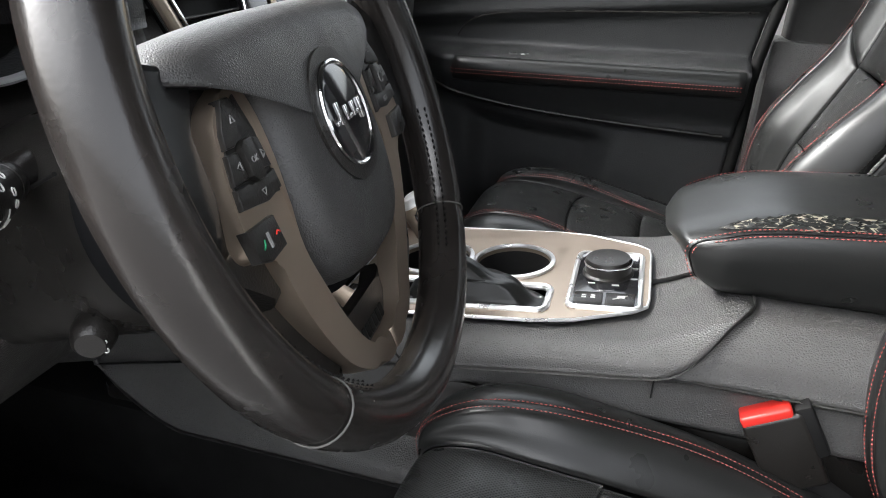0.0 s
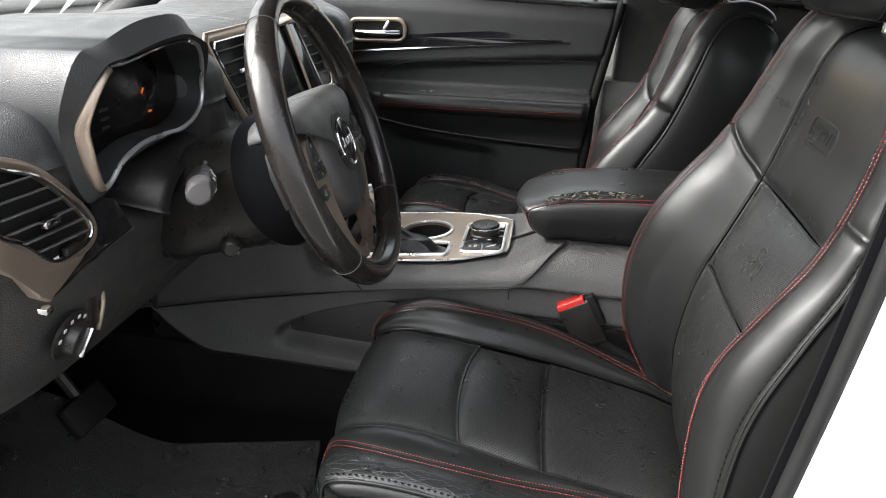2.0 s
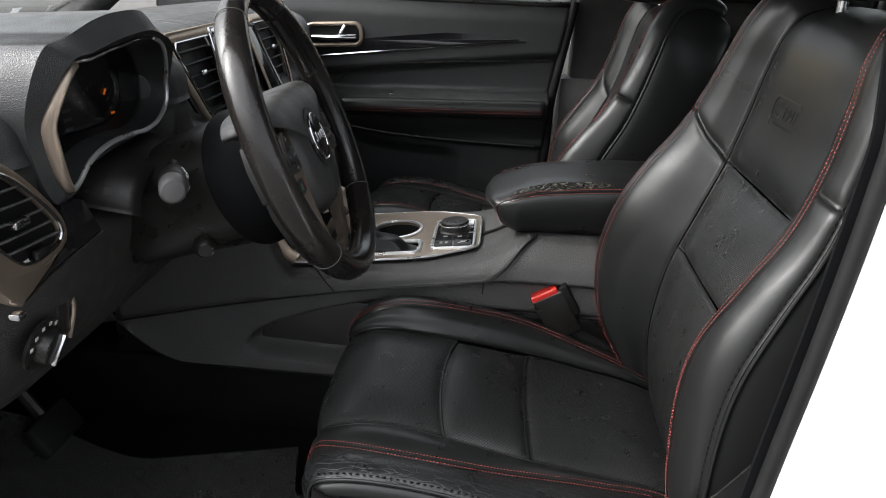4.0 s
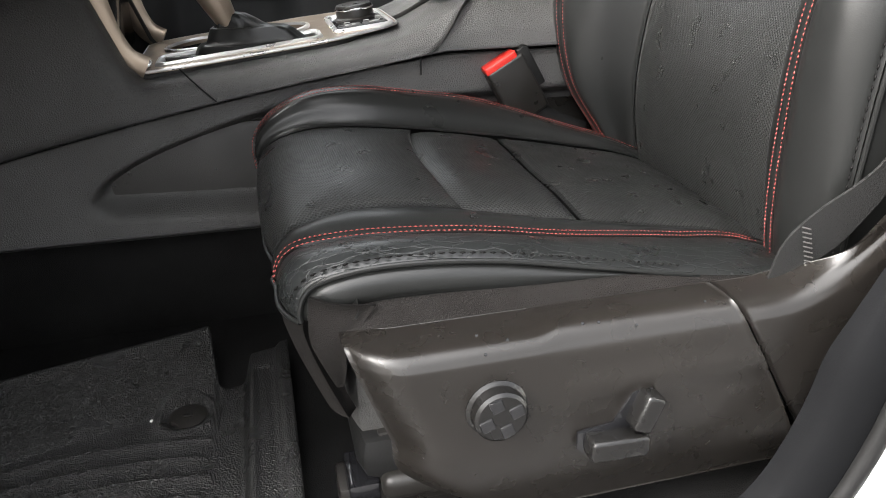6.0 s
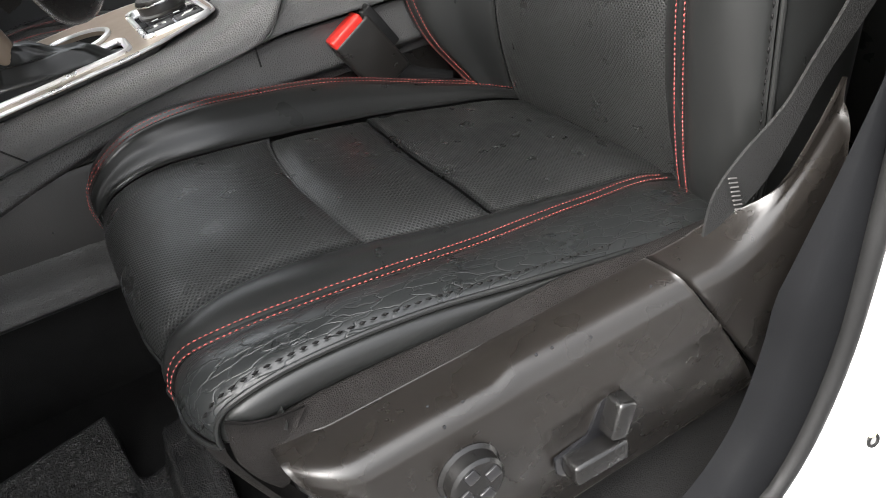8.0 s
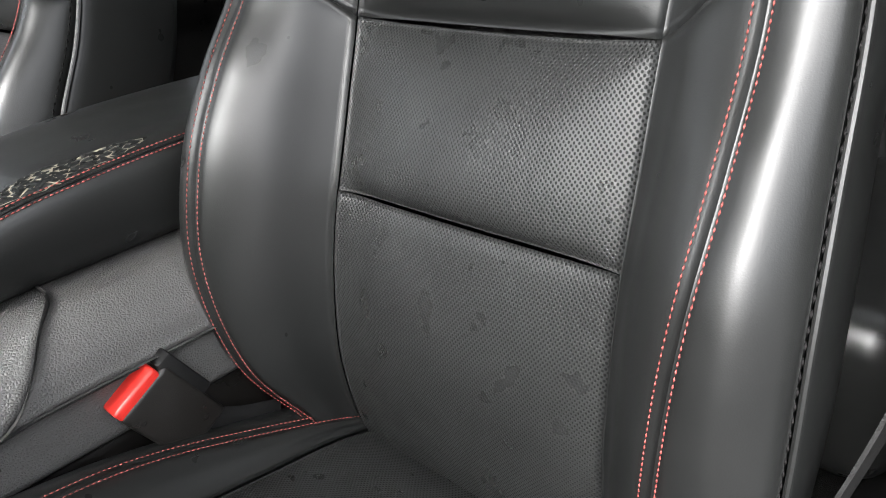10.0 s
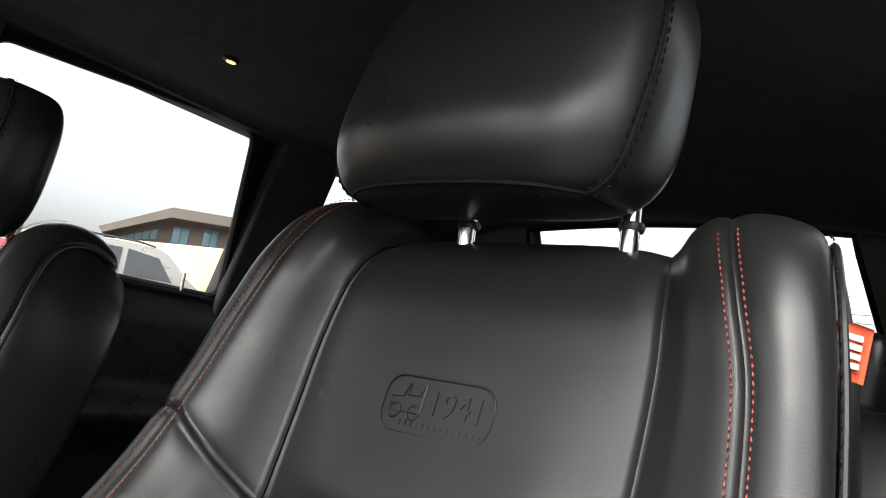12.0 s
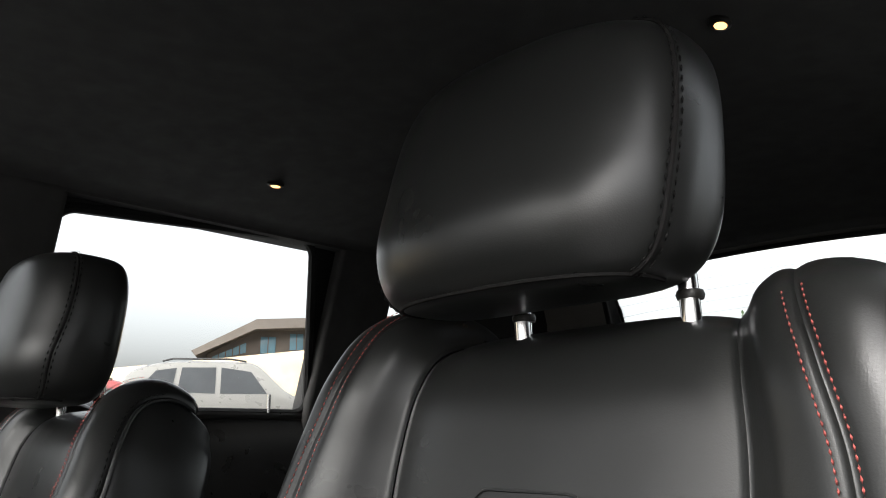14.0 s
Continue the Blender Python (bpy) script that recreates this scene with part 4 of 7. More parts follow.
# gear panel
m_top = axes((0, 0, top_z(0) + 0.002), (1, 0, TOP_SLOPE), (0, 1, 0))
bezel = [(-0.205, -0.100), (-0.185, -0.122), (-0.14, -0.128), (0.03, -0.126), (0.075, -0.118), (0.135, -0.092), (0.150, -0.078), (0.152, -0.06),
         (0.152, 0.06), (0.150, 0.078), (0.135, 0.092), (0.075, 0.118), (0.03, 0.126), (-0.14, 0.128), (-0.185, 0.122), (-0.205, 0.100)]
CUPS = ((-0.016, 0.018, 0.047), (-0.122, 0.018, 0.047))
GATE = [(-0.066 + x, -0.078 + y) for x, y in rounded(0.215, 0.062, 0.012)]


def holed_plate(bm, outline, holes, z0, z1, m):
    """A flat plate with openings that go through it."""
    loops = [outline] + holes
    def ring(z):
        return [[bm.verts.new((x, y, z)) for x, y in lp] for lp in loops]
    top, low = ring(z1), ring(z0)
    edges = []
    for r in top:
        edges += [bm.edges.new((r[i], r[(i + 1) % len(r)])) for i in range(len(r))]
    bmesh.ops.triangle_fill(bm, edges=edges, use_beauty=True, normal=(0, 0, 1))
    for a, b in zip(top, low):
        for i in range(len(a)):
            bm.faces.new((a[i], a[(i + 1) % len(a)], b[(i + 1) % len(a)], b[i]))
    for v in bm.verts:
        v.co = m @ v.co
    bmesh.ops.recalc_face_normals(bm, faces=bm.faces[:])
    return bm


circles = [[(cx + r * math.cos(a), cy + r * math.sin(a)) for a in span(0, 2 * math.pi, 37)[:-1]] for cx, cy, r in CUPS]
bm = bmesh.new()
holed_plate(bm, bezel, circles + [GATE], 0.0, 0.005, m_top)
part("gear_panel", bm, CHAMPAGNE, console, "champagne metal gear panel")
bm = bmesh.new()
tube(bm, [m_top @ Vector((x * 1.006, y * 1.012, 0.003)) for x, y in bezel], 0.0022, closed=True, n=8)
part("gear_panel_edge", bm, SILVER, console)
# the panel's rise towards the dash, with its chrome ends
for s in (-1, 1):
    bm = bmesh.new()
    line = curve([(-0.185, s * 0.121, 0.888), (-0.207, s * 0.124, 0.902), (-0.222, s * 0.126, 0.935), (-0.232, s * 0.128, 0.985), (-0.240, s * 0.128, 1.03)], 6)
    tube(bm, line, 0.016, n=10, flat=0.35, up=(0, 1, 0))
    part("panel_upright", bm, CHAMPAGNE, console)
bm = bmesh.new()
box(bm, -0.245, -0.225, -0.115, 0.115, 0.885, 1.06, 0.006)
part("stack_recess", bm, GLOSS, console)
bm = bmesh.new()
box(bm, -0.198, -0.180, -0.118, -0.085, 0.006, 0.014, 0.003, m=m_top)
part("socket_cover", bm, CHROME, console)


def ring_inset(name, w, h, r, at, mat_ring, mat_in, depth=0.002, rim=0.004):
    """A raised bright frame with a dark inset, on the gear panel."""
    bm = bmesh.new()
    o = rounded(w, h, r)
    tube(bm, [m_top @ Vector((at[0] + x, at[1] + y, 0.006)) for x, y in o], rim, closed=True, n=8)
    ob = part(name, bm, mat_ring, console)
    bm = bmesh.new()
    prism(bm, [(at[0] + x, at[1] + y) for x, y in o], depth, m_top @ Matrix.Translation((0, 0, 0.0045)), 0.0006)
    part("inset", bm, mat_in, ob)
    return ob


bm = bmesh.new()
tube(bm, [m_top @ Vector((x, y, 0.005)) for x, y in GATE], 0.0045, closed=True, n=8)
gate = part("shift_gate", bm, SILVER, console, "chrome frame of the gear gate")
bm = bmesh.new()
prism(bm, GATE, 0.002, m_top @ pose(0, 0, -0.014))
part("gate_floor", bm, RUBBER, gate)
# cup holders: open wells with chrome rims
for cx, cy, r in CUPS:
    bm = bmesh.new()
    lathe(bm, [(r + 0.006, 0.004), (r + 0.006, 0.0085), (r + 0.001, 0.0095), (r, 0.007), (r, 0.0052)], m_top @ Matrix.Translation((cx, cy, 0)), 40, cap=False)
    rimo = part("cup_holder", bm, SILVER, console)
    bm = bmesh.new()
    lathe(bm, [(r + 0.0005, 0.004), (r - 0.003, -0.03), (r - 0.006, -0.062), (0.0, -0.064)], m_top @ Matrix.Translation((cx, cy, 0)), 40, cap=False)
    part("well", bm, RUBBER, rimo, "black inside of the cup holder")
# terrain dial on its framed plate
plate = ring_inset("mode_plate", 0.078, 0.150, 0.010, (0.104, -0.020), SILVER, GLOSS, depth=0.0035, rim=0.0038)
bm = bmesh.new()
lathe(bm, [(0.030, 0.005), (0.0305, 0.010), (0.0275, 0.012), (0.0275, 0.024), (0.0255, 0.0285), (0.020, 0.0295), (0.0, 0.0290)], m_top @ Matrix.Translation((0.104, -0.005, 0)), 40)
dial = part("mode_dial", bm, SATIN, console, "ribbed black mode dial")
bm = bmesh.new()
lathe(bm, [(0.0282, 0.022), (0.0286, 0.0235), (0.0282, 0.025)], m_top @ Matrix.Translation((0.104, -0.005, 0)), 40, cap=False)
part("dial_ring", bm, CHROME, dial)
bm = bmesh.new()
for a in range(-120, 121, 48):
    bm = bmesh.new()
    q = radians(a)
    box(bm, 0.104 + 0.034 * math.cos(q) - 0.004, 0.104 + 0.034 * math.cos(q) + 0.004, -0.005 + 0.036 * math.sin(q) - 0.0012, -0.005 + 0.036 * math.sin(q) + 0.0012, 0.0079, 0.0086, m=m_top)
    part("dial_mark", bm, PALE_MARK, plate)
for k, (x0, x1) in enumerate(((0.070, 0.1025), (0.1055, 0.138))):
    bm = bmesh.new()
    box(bm, x0, x1, -0.090, -0.062, 0.006, 0.0105, 0.002, m=m_top)
    b = part("plate_button", bm, SATIN, plate)
    bm = bmesh.new()
    xm = (x0 + x1) / 2
    if k == 0:
        for dx in (-0.007, 0.003):
            for dy in (-0.002, 0.003):
                box(bm, xm + dx, xm + dx + 0.005, -0.077 + dy, -0.0745 + dy, 0.0105, 0.0111, m=m_top)
    else:
        tube(bm, [m_top @ Vector((xm - 0.008 + 0.016 * t, -0.080 + 0.010 * t, 0.0107)) for t in (0, 1)], 0.0008, n=5)
        box(bm, xm - 0.003, xm + 0.005, -0.076, -0.071, 0.0105, 0.0111, m=m_top)
    part("button_mark", bm, PALE_MARK, b)

# gear lever: leather boot, champagne and black knob
lever = thing("gear_lever", (-0.062, -0.078, top_z(-0.062) + 0.000), "champagne and black gear lever with a pleated leather boot", "gear lever")
bm = bmesh.new()
prof = []
nu, nv = 40, 14
rings = []
for j in range(nv):
    v = j / (nv - 1)
    w, h = 0.090 * (1 - v) ** 0.9 + 0.012, 0.024 * (1 - v) + 0.010
    rings.append([bm.verts.new((-0.030 * v * v + (w + 0.0018 * math.sin(9 * a + 5 * v)) * math.copysign(abs(math.cos(a)) ** 0.7, math.cos(a)) * (1.0 if math.cos(a) > 0 else 0.75) + 0.012,
                                (h + 0.0014 * math.sin(7 * a)) * math.copysign(abs(math.sin(a)) ** 0.7, math.sin(a)),
                                0.052 * v ** 0.8 + 0.0035 * math.sin(v * 15))) for a in (2 * math.pi * i / nu for i in range(nu))])
for a, b in zip(rings, rings[1:]):
    for i in range(nu):
        bm.faces.new((a[i], a[(i + 1) % nu], b[(i + 1) % nu], b[i]))
bm.faces.new(rings[-1])
bmesh.ops.recalc_face_normals(bm, faces=bm.faces[:])
part("boot", bm, LEATHER, lever, "pleated black leather boot")
bm = bmesh.new()
tube(bm, curve([(-0.012, 0, 0.030), (-0.022, -0.002, 0.054), (-0.034, -0.004, 0.080), (-0.046, -0.006, 0.103), (-0.056, -0.007, 0.117)], 6), lambda t: 0.0115 + 0.0105 * math.sin(min(1, t * 1.25) * 1.57) - 0.004 * max(0, t - 0.85) / 0.15, n=20)
part("knob_shaft", bm, CHAMPAGNE, lever, "champagne front of the lever")
bm = bmesh.new()
lathe(bm, [(0.0170, -0.004), (0.0178, 0.002), (0.0150, 0.009), (0.0080, 0.0125), (0.0, 0.013)], axes((-0.056, -0.007, 0.117), (0.8, 0.1, 0.55), (0, 1, 0)), 24)
part("knob_cap", bm, SILVER, lever, "pale rounded cap of the lever")
bm = bmesh.new()
box(bm, -0.006, 0.006, -0.0245, -0.0165, -0.026, 0.010, 0.003, m=axes((-0.046, -0.004, 0.103), (0.8, 0.1, 0.5), (0, 1, 0)))
part("knob_button", bm, GLOSS, lever, "black release button")
bm = bmesh.new()
box(bm, -0.10, 0.01, -0.030, -0.020, 0.0005, 0.0045, 0.001)
part("gear_scale", bm, SATIN, lever)
bm = bmesh.new()
for k in range(4):
    box(bm, -0.088 + 0.02 * k, -0.082 + 0.02 * k, -0.0275, -0.0225, 0.0045, 0.0051)
part("scale_marks", bm, PALE_MARK, lever)

# ---- armrest ----
arm = thing("armrest", (0, 0, 0.93), "padded black leather armrest lid, cracked along the top, red stitching", "armrest")


def arm_sec(u, a):
    """u along the lid from its front tip; a round the section."""
    x = 0.156 + 0.40 * u
    front = max(0.0, 1 - u / 0.16)
    w = 0.106 - 0.022 * front ** 1.6
    zt = spline([(1.014,), (1.044,), (1.056,), (1.063,), (1.066,), (1.067,)], 5 * u)[0]
    zb = 0.951 + 0.004 * u + 0.020 * front ** 1.6
    zc, h = (zt + zb) / 2, (zt - zb) / 2
    c, s = math.cos(a), math.sin(a)
    y = w * math.copysign(abs(c) ** 0.42, c)
    z = h * math.copysign(abs(s) ** 0.50, s)
    y *= 1 - 0.10 * max(0, -z / h)
    round_off = max(0.0, 1 - u / 0.05)
    k = 1 - 0.50 * round_off ** 2.2
    return Vector((x + 0.030 * (0.5 - 0.5 * z / h) * front, y * k, zc + z * k - 0.93))


def lid(bm, a0, a1, n):
    us = [0.0] + [0.6 * (i / 24) ** 1.6 * 0.4 for i in range(1, 24)] + span(0.26, 1, 24)
    rings = [[bm.verts.new(arm_sec(u, a)) for a in span(a0, a1, n)] for u in us]
    for a, b in zip(rings, rings[1:]):
        for i in range(n - 1):
            bm.faces.new((a[i], b[i], b[i + 1], a[i + 1]))
    bm.faces.new(rings[0])
    bmesh.ops.recalc_face_normals(bm, faces=bm.faces[:])
    return bm


SIDE = radians(35)
part("lid_top", lid(bmesh.new(), SIDE, math.pi - SIDE, 40), LEATHER, arm)
part("lid_side", lid(bmesh.new(), -math.pi - SIDE, SIDE, 60), LEATHER, arm)


def seam_line(near):
    """Along the shoulder of the lid, then down round its front corner."""
    way = curve([(1.0, 145, 0), (0.7, 145, 0), (0.4, 145, 0), (0.2, 145, 0), (0.11, 146, 0), (0.070, 151, 0), (0.045, 168, 0), (0.038, 190, 0), (0.042, 214, 0), (0.052, 238, 0)], 12)
    return [arm_sec(p.x, radians(p.y if near else 180 - p.y)) for p in way]


for near in (True, False):
    bm = bmesh.new()
    loop = seam_line(near)
    for o in (-0.0036, 0.0036):
        stitches(bm, loop, lambda p: Vector((-max(0, 0.2 - p.x) * 6, p.y * 8, 0.6 if p.x > 0.2 else 0.1)), offset=o)
    tagged(part("lid_stitching", bm, RED_THREAD, arm, "double row of red thread"), kind="stuff")
    bm = bmesh.new()
    tube(bm, loop, 0.0013, n=6)
    part("lid_seam", bm, RUBBER, arm)


def cracked_leather():
    """Black leather broken into long cells, pale backing in the cracks, widest in the middle of the patch."""
    m = material("cracked_leather", (0.013, 0.0145, 0.0145), 0.42, bump=0.2, bscale=420, kind="cells", vary=0.25, vscale=7)
    n, l = m.node_tree.nodes, m.node_tree.links
    b = n["Principled BSDF"]
    tc = n.new("ShaderNodeTexCoord")
    st = n.new("ShaderNodeMapping")
    st.inputs["Scale"].default_value = (75, 190, 190)
    l.new(tc.outputs["Object"], st.inputs["Vector"])
    vo = n.new("ShaderNodeTexVoronoi")
    vo.feature = "DISTANCE_TO_EDGE"
    vo.inputs["Scale"].default_value = 1.0
    l.new(st.outputs["Vector"], vo.inputs["Vector"])
    no = n.new("ShaderNodeTexNoise")
    no.inputs["Scale"].default_value = 45
    l.new(tc.outputs["Object"], no.inputs["Vector"])
    sh = n.new("ShaderNodeMath")
    sh.operation = "MULTIPLY_ADD"
    sh.inputs[1].default_value, sh.inputs[2].default_value = 0.38, -0.130
    l.new(no.outputs["Fac"], sh.inputs[0])
    lt = n.new("ShaderNodeMath")
    lt.operation = "LESS_THAN"
    l.new(vo.outputs["Distance"], lt.inputs[0])
    l.new(sh.outputs["Value"], lt.inputs[1])
    mix = n.new("ShaderNodeMix")
    mix.data_type = "RGBA"
    l.new(lt.outputs["Value"], mix.inputs["Factor"])
    l.new(b.inputs["Base Color"].links[0].from_socket, mix.inputs["A"])
    mix.inputs["B"].default_value = (0.22, 0.20, 0.15, 1)
    l.new(mix.outputs["Result"], b.inputs["Base Color"])
    bp = n.new("ShaderNodeBump")
    bp.inputs["Strength"].default_value, bp.inputs["Distance"].default_value = 0.9, 0.002
    l.new(vo.outputs["Distance"], bp.inputs["Height"])
    l.new(bp.outputs["Normal"], b.inputs["Normal"])
    return m


CRACKED = cracked_leather()
# cracks in the leather on the near top edge, down to the pale backing
random.seed(5)
bm = bmesh.new()
bd = bmesh.new()
def on_arm(u, a, lift):
    p = arm_sec(u, a)
    q = arm_sec(u, a + 0.02)
    r = arm_sec(u + 0.01, a)
    n = (r - p).cross(q - p).normalized()
    if n.z < 0:
        n = -n
    return p + n * lift
def worn_at(u, v):
    """The worn patch: a long leaf shape on the near top edge."""
    half = math.sin(math.pi * u) ** 0.8
    uu = 0.115 + 0.455 * u
    aa = math.pi - radians(53) + radians(27) * (v - 0.5) * half * (1 + 0.15 * math.sin(17 * u))
    return on_arm(uu, aa, 0.0007)


panel(bd, worn_at, span(0.02, 0.98, 60), span(0, 1, 14), thick=0.0)
for f in bd.faces:
    f.normal_update()
    if f.normal.z < 0:
        f.normal_flip()
for k in range(150):
    g = random.gauss(0, 1)
    u = min(0.97, max(0.03, 0.5 + 0.2 * g))
    v = random.uniform(0.05, 0.95)
    p = worn_at(u, v)
    q = (worn_at(min(0.99, u + 0.02), v) - p).normalized()
    w = (worn_at(u, v + 0.1) - p)
    if w.length < 1e-5:
        continue
    w.normalize()
    nn = q.cross(w)
    nn = nn if nn.z > 0 else -nn
    ln, wd = random.uniform(0.004, 0.012), random.uniform(0.0008, 0.0020)
    tl = random.uniform(-0.5, 0.5)
    d = (q + w * tl).normalized()
    e = nn.cross(d)
    vs = [bm.verts.new(p + d * a * ln / 2 + e * b * wd + nn * c) for a, b, c in ((-1, 0, 0.0002), (-0.2, 1, 0.0016), (1, 0, 0.0004), (0.1, -1, 0.0008))]
    bm.faces.new(vs)
tagged(part("leather_curl", bm, LEATHER, arm, "curled black leather flakes"), kind="stuff")
part("worn_patch", bd, CRACKED, arm, "cracked leather with the pale backing showing")
# hinge block under the lid
bm = bmesh.new()
box(bm, 0.24, 0.55, -0.105, 0.105, -0.012, 0.02, 0.01)
part("lid_base", bm, SATIN, arm)

# ---- seat belt buckle by the console ----
buckle = thing("belt_buckle", axes((0.294, -0.170, 0.857), (0.86, 0.0, 0.50), (0, 1, 0)), "black belt buckle with a red release button beside the seat", "belt buckle")
bm = bmesh.new()
box(bm, -0.034, 0.024, -0.013, 0.013, -0.062, 0.026, 0.005, 3)
part("buckle_body", bm, SATIN, buckle)
bm = bmesh.new()
box(bm, -0.033, 0.016, -0.0118, 0.0118, 0.018, 0.0335, 0.003, 3)
part("release_button", bm, RED_PLASTIC, buckle, "red release button")
bm = bmesh.new()
box(bm, 0.018, 0.034, -0.011, 0.011, -0.03, 0.030, 0.003)
part("latch_slot", bm, RUBBER, buckle)
bm = bmesh.new()
tube(bm, curve([(0.0, 0, -0.05), (0.02, 0, -0.09), (0.05, 0, -0.13)], 5), 0.014, n=10, flat=0.5, up=(0, 1, 0))
part("buckle_stalk", bm, RUBBER, buckle)


# ---- steering wheel and column ----
TIP = radians(26)
wheel_m = axes((-0.0738, -0.4321, 1.2017), (-0.0606, 0.9982, 0), (-0.3845, -0.0233, 0.9228))
wheel = thing("steering_wheel", wheel_m, "worn black leather steering wheel with champagne spokes", "steering wheel")
R = 0.180
KEY_Y = -0.014    # the switches sit below the wheel's centre


def rim_r(a):
    """Grip thickness round the rim, thicker at ten and two."""
    d = min(abs(math.degrees(a) - 40), abs(math.degrees(a) - 140))
    top = math.exp(-((math.degrees(a) - 90) / 34) ** 2)
    return 0.0168 + 0.0013 * math.exp(-(d / 22) ** 2) - 0.0028 * top


bm = bmesh.new()
n, k = 20, 120
rings = []
for i in range(k):
    a = 2 * math.pi * i / k
    c = Vector((R * math.cos(a), R * math.sin(a), 0))
    o = Vector((math.cos(a), math.sin(a), 0))
    dent = sum(math.exp(-((math.degrees(a) - s + 180) % 360 - 180) ** 2 / 1.6) for s in (60, 120, 222, 318))
    r = rim_r(a) - 0.0012 * dent
    rings.append([bm.verts.new(c + o * r * math.cos(q) + Vector((0, 0, 1.12 * r * math.sin(q)))) for q in (2 * math.pi * j / n for j in range(n))])
for i in range(k):
    a, b = rings[i], rings[(i + 1) % k]
    for j in range(n):
        bm.faces.new((a[j], b[j], b[(j + 1) % n], a[(j + 1) % n]))
bmesh.ops.recalc_face_normals(bm, faces=bm.faces[:])
rim = part("rim", bm, WHEEL_LEATHER, wheel, angle=70)
for s in (60, 120, 222, 318):
    a = radians(s)
    bm = bmesh.new()
    c = Vector((R * math.cos(a), R * math.sin(a), 0))
    o = Vector((math.cos(a), math.sin(a), 0))
    r = rim_r(a) + 0.0001
    tube(bm, [c + o * r * math.cos(q) + Vector((0, 0, 1.12 * r * math.sin(q))) for q in span(0, 2 * math.pi, 25)[:-1]], 0.0006, closed=True, n=5)
    part("rim_seam", bm, PALE_THREAD if s in (120, 222, 318) else DARK_THREAD, rim)
# lacing along the rim's inner side
bm = bmesh.new()
for a0, a1 in ((304, 346), (22, 62), (118, 158), (194, 236)):
    line = [Vector(((R - rim_r(radians(a)) * 0.93) * math.cos(radians(a)), (R - rim_r(radians(a)) * 0.93) * math.sin(radians(a)), 0.0065)) for a in span(a0, a1, 60)]
    for o in (-0.003, 0.003):
        stitches(bm, line, lambda p: Vector((-p.x, -p.y, 0.1)), pitch=0.0052, length=0.0042, width=0.0016, offset=o)
tagged(part("rim_lacing", bm, DARK_THREAD, rim), kind="stuff")

# hub pad
PAD = [(0.0, -0.101), (0.030, -0.098), (0.052, -0.087), (0.066, -0.060), (0.070, -0.030), (0.069, -0.005), (0.070, 0.014), (0.079, 0.028), (0.097, 0.036), (0.115, 0.039), (0.130, 0.043), (0.123, 0.053), (0.104, 0.060), (0.062, 0.063), (0.030, 0.064), (0.0, 0.064)]
outline = curve(PAD, 4)
full = [(p.x, p.y) for p in outline] + [(-p.x, p.y) for p in outline[-2:0:-1]]
bm = bmesh.new()
rings = []
for sc, z in ((1.0, -0.055), (1.0, -0.020), (0.985, -0.011), (0.95, -0.004), (0.88, 0.003), (0.78, 0.0075), (0.66, 0.0100), (0.5, 0.0115), (0.3, 0.012), (0.1, 0.012)):
    rings.append([bm.verts.new((x * sc, -0.016 + (y + 0.016) * sc, z)) for x, y in full])
m = len(full)
for a, b in zip(rings, rings[1:]):
    for i in range(m):
        bm.faces.new((a[i], a[(i + 1) % m], b[(i + 1) % m], b[i]))
bm.faces.new(rings[-1])
bmesh.ops.recalc_face_normals(bm, faces=bm.faces[:])
pad = part("hub_pad", bm, PEBBLE, wheel, "grained black hub cover", angle=60)
bm = bmesh.new()
ell = [(0.034 * math.cos(a), -0.008 + 0.034 * math.sin(a)) for a in span(0, 2 * math.pi, 49)[:-1]]
prism(bm, [(x * 1.16, -0.008 + (y + 0.008) * 1.16) for x, y in ell], 0.005, pose(0, 0, 0.008), 0.0025)
badge = part("badge_surround", bm, SATIN, pad)
bm = bmesh.new()
lathe(bm, [(0.0, 0.0160), (0.024, 0.0154), (0.0290, 0.0142), (0.0290, 0.010)], pose(0, -0.008, 0), 48)
part("badge_disc", bm, GLOSS, pad, "gloss black round badge")
bm = bmesh.new()
tube(bm, [Vector((0.0305 * math.cos(a), -0.008 + 0.0305 * math.sin(a), 0.0140)) for a in span(0, 2 * math.pi, 49)[:-1]], 0.0016, closed=True, n=8)
part("badge_ring", bm, CHROME, pad, "chrome badge ring")
bm = bmesh.new()
for x, y0, y1 in ((-0.0215, -0.0035, 0.012), (-0.0085, -0.003, 0.0075), (0.0045, -0.003, 0.0075), (0.0175, -0.0075, 0.0075)):
    box(bm, 0.85 * x, 0.85 * x + 0.0036, -0.009 + 0.85 * y0, -0.009 + 0.85 * y1, 0.0152, 0.0168, 0.0006)
for x in (-0.0275, -0.0035, 0.0095):
    box(bm, 0.85 * x, 0.85 * x + 0.0046, -0.0115, -0.0088, 0.0152, 0.0167, 0.0006)
part("badge_bars", bm, CHROME, pad, "plain chrome bars")
bm = bmesh.new()
for i, (w, y) in enumerate(((0.016, -0.068), (0.020, -0.079), (0.008, -0.088))):
    for j in range(int(w / 0.005)):
        box(bm, -w / 2 + j * 0.005, -w / 2 + j * 0.005 + 0.0032, y, y + 0.005, 0.0052 + 0.03 * (y + 0.066), 0.0068 + 0.03 * (y + 0.066))
part("pressed_bars", bm, PEBBLE, pad)

# spokes with their switches
def drop(y):
    """The spokes lie back from the pad towards the rim's foot."""
    return -0.014 * max(0.0, min(1.0, (-0.034 - y) / 0.10))


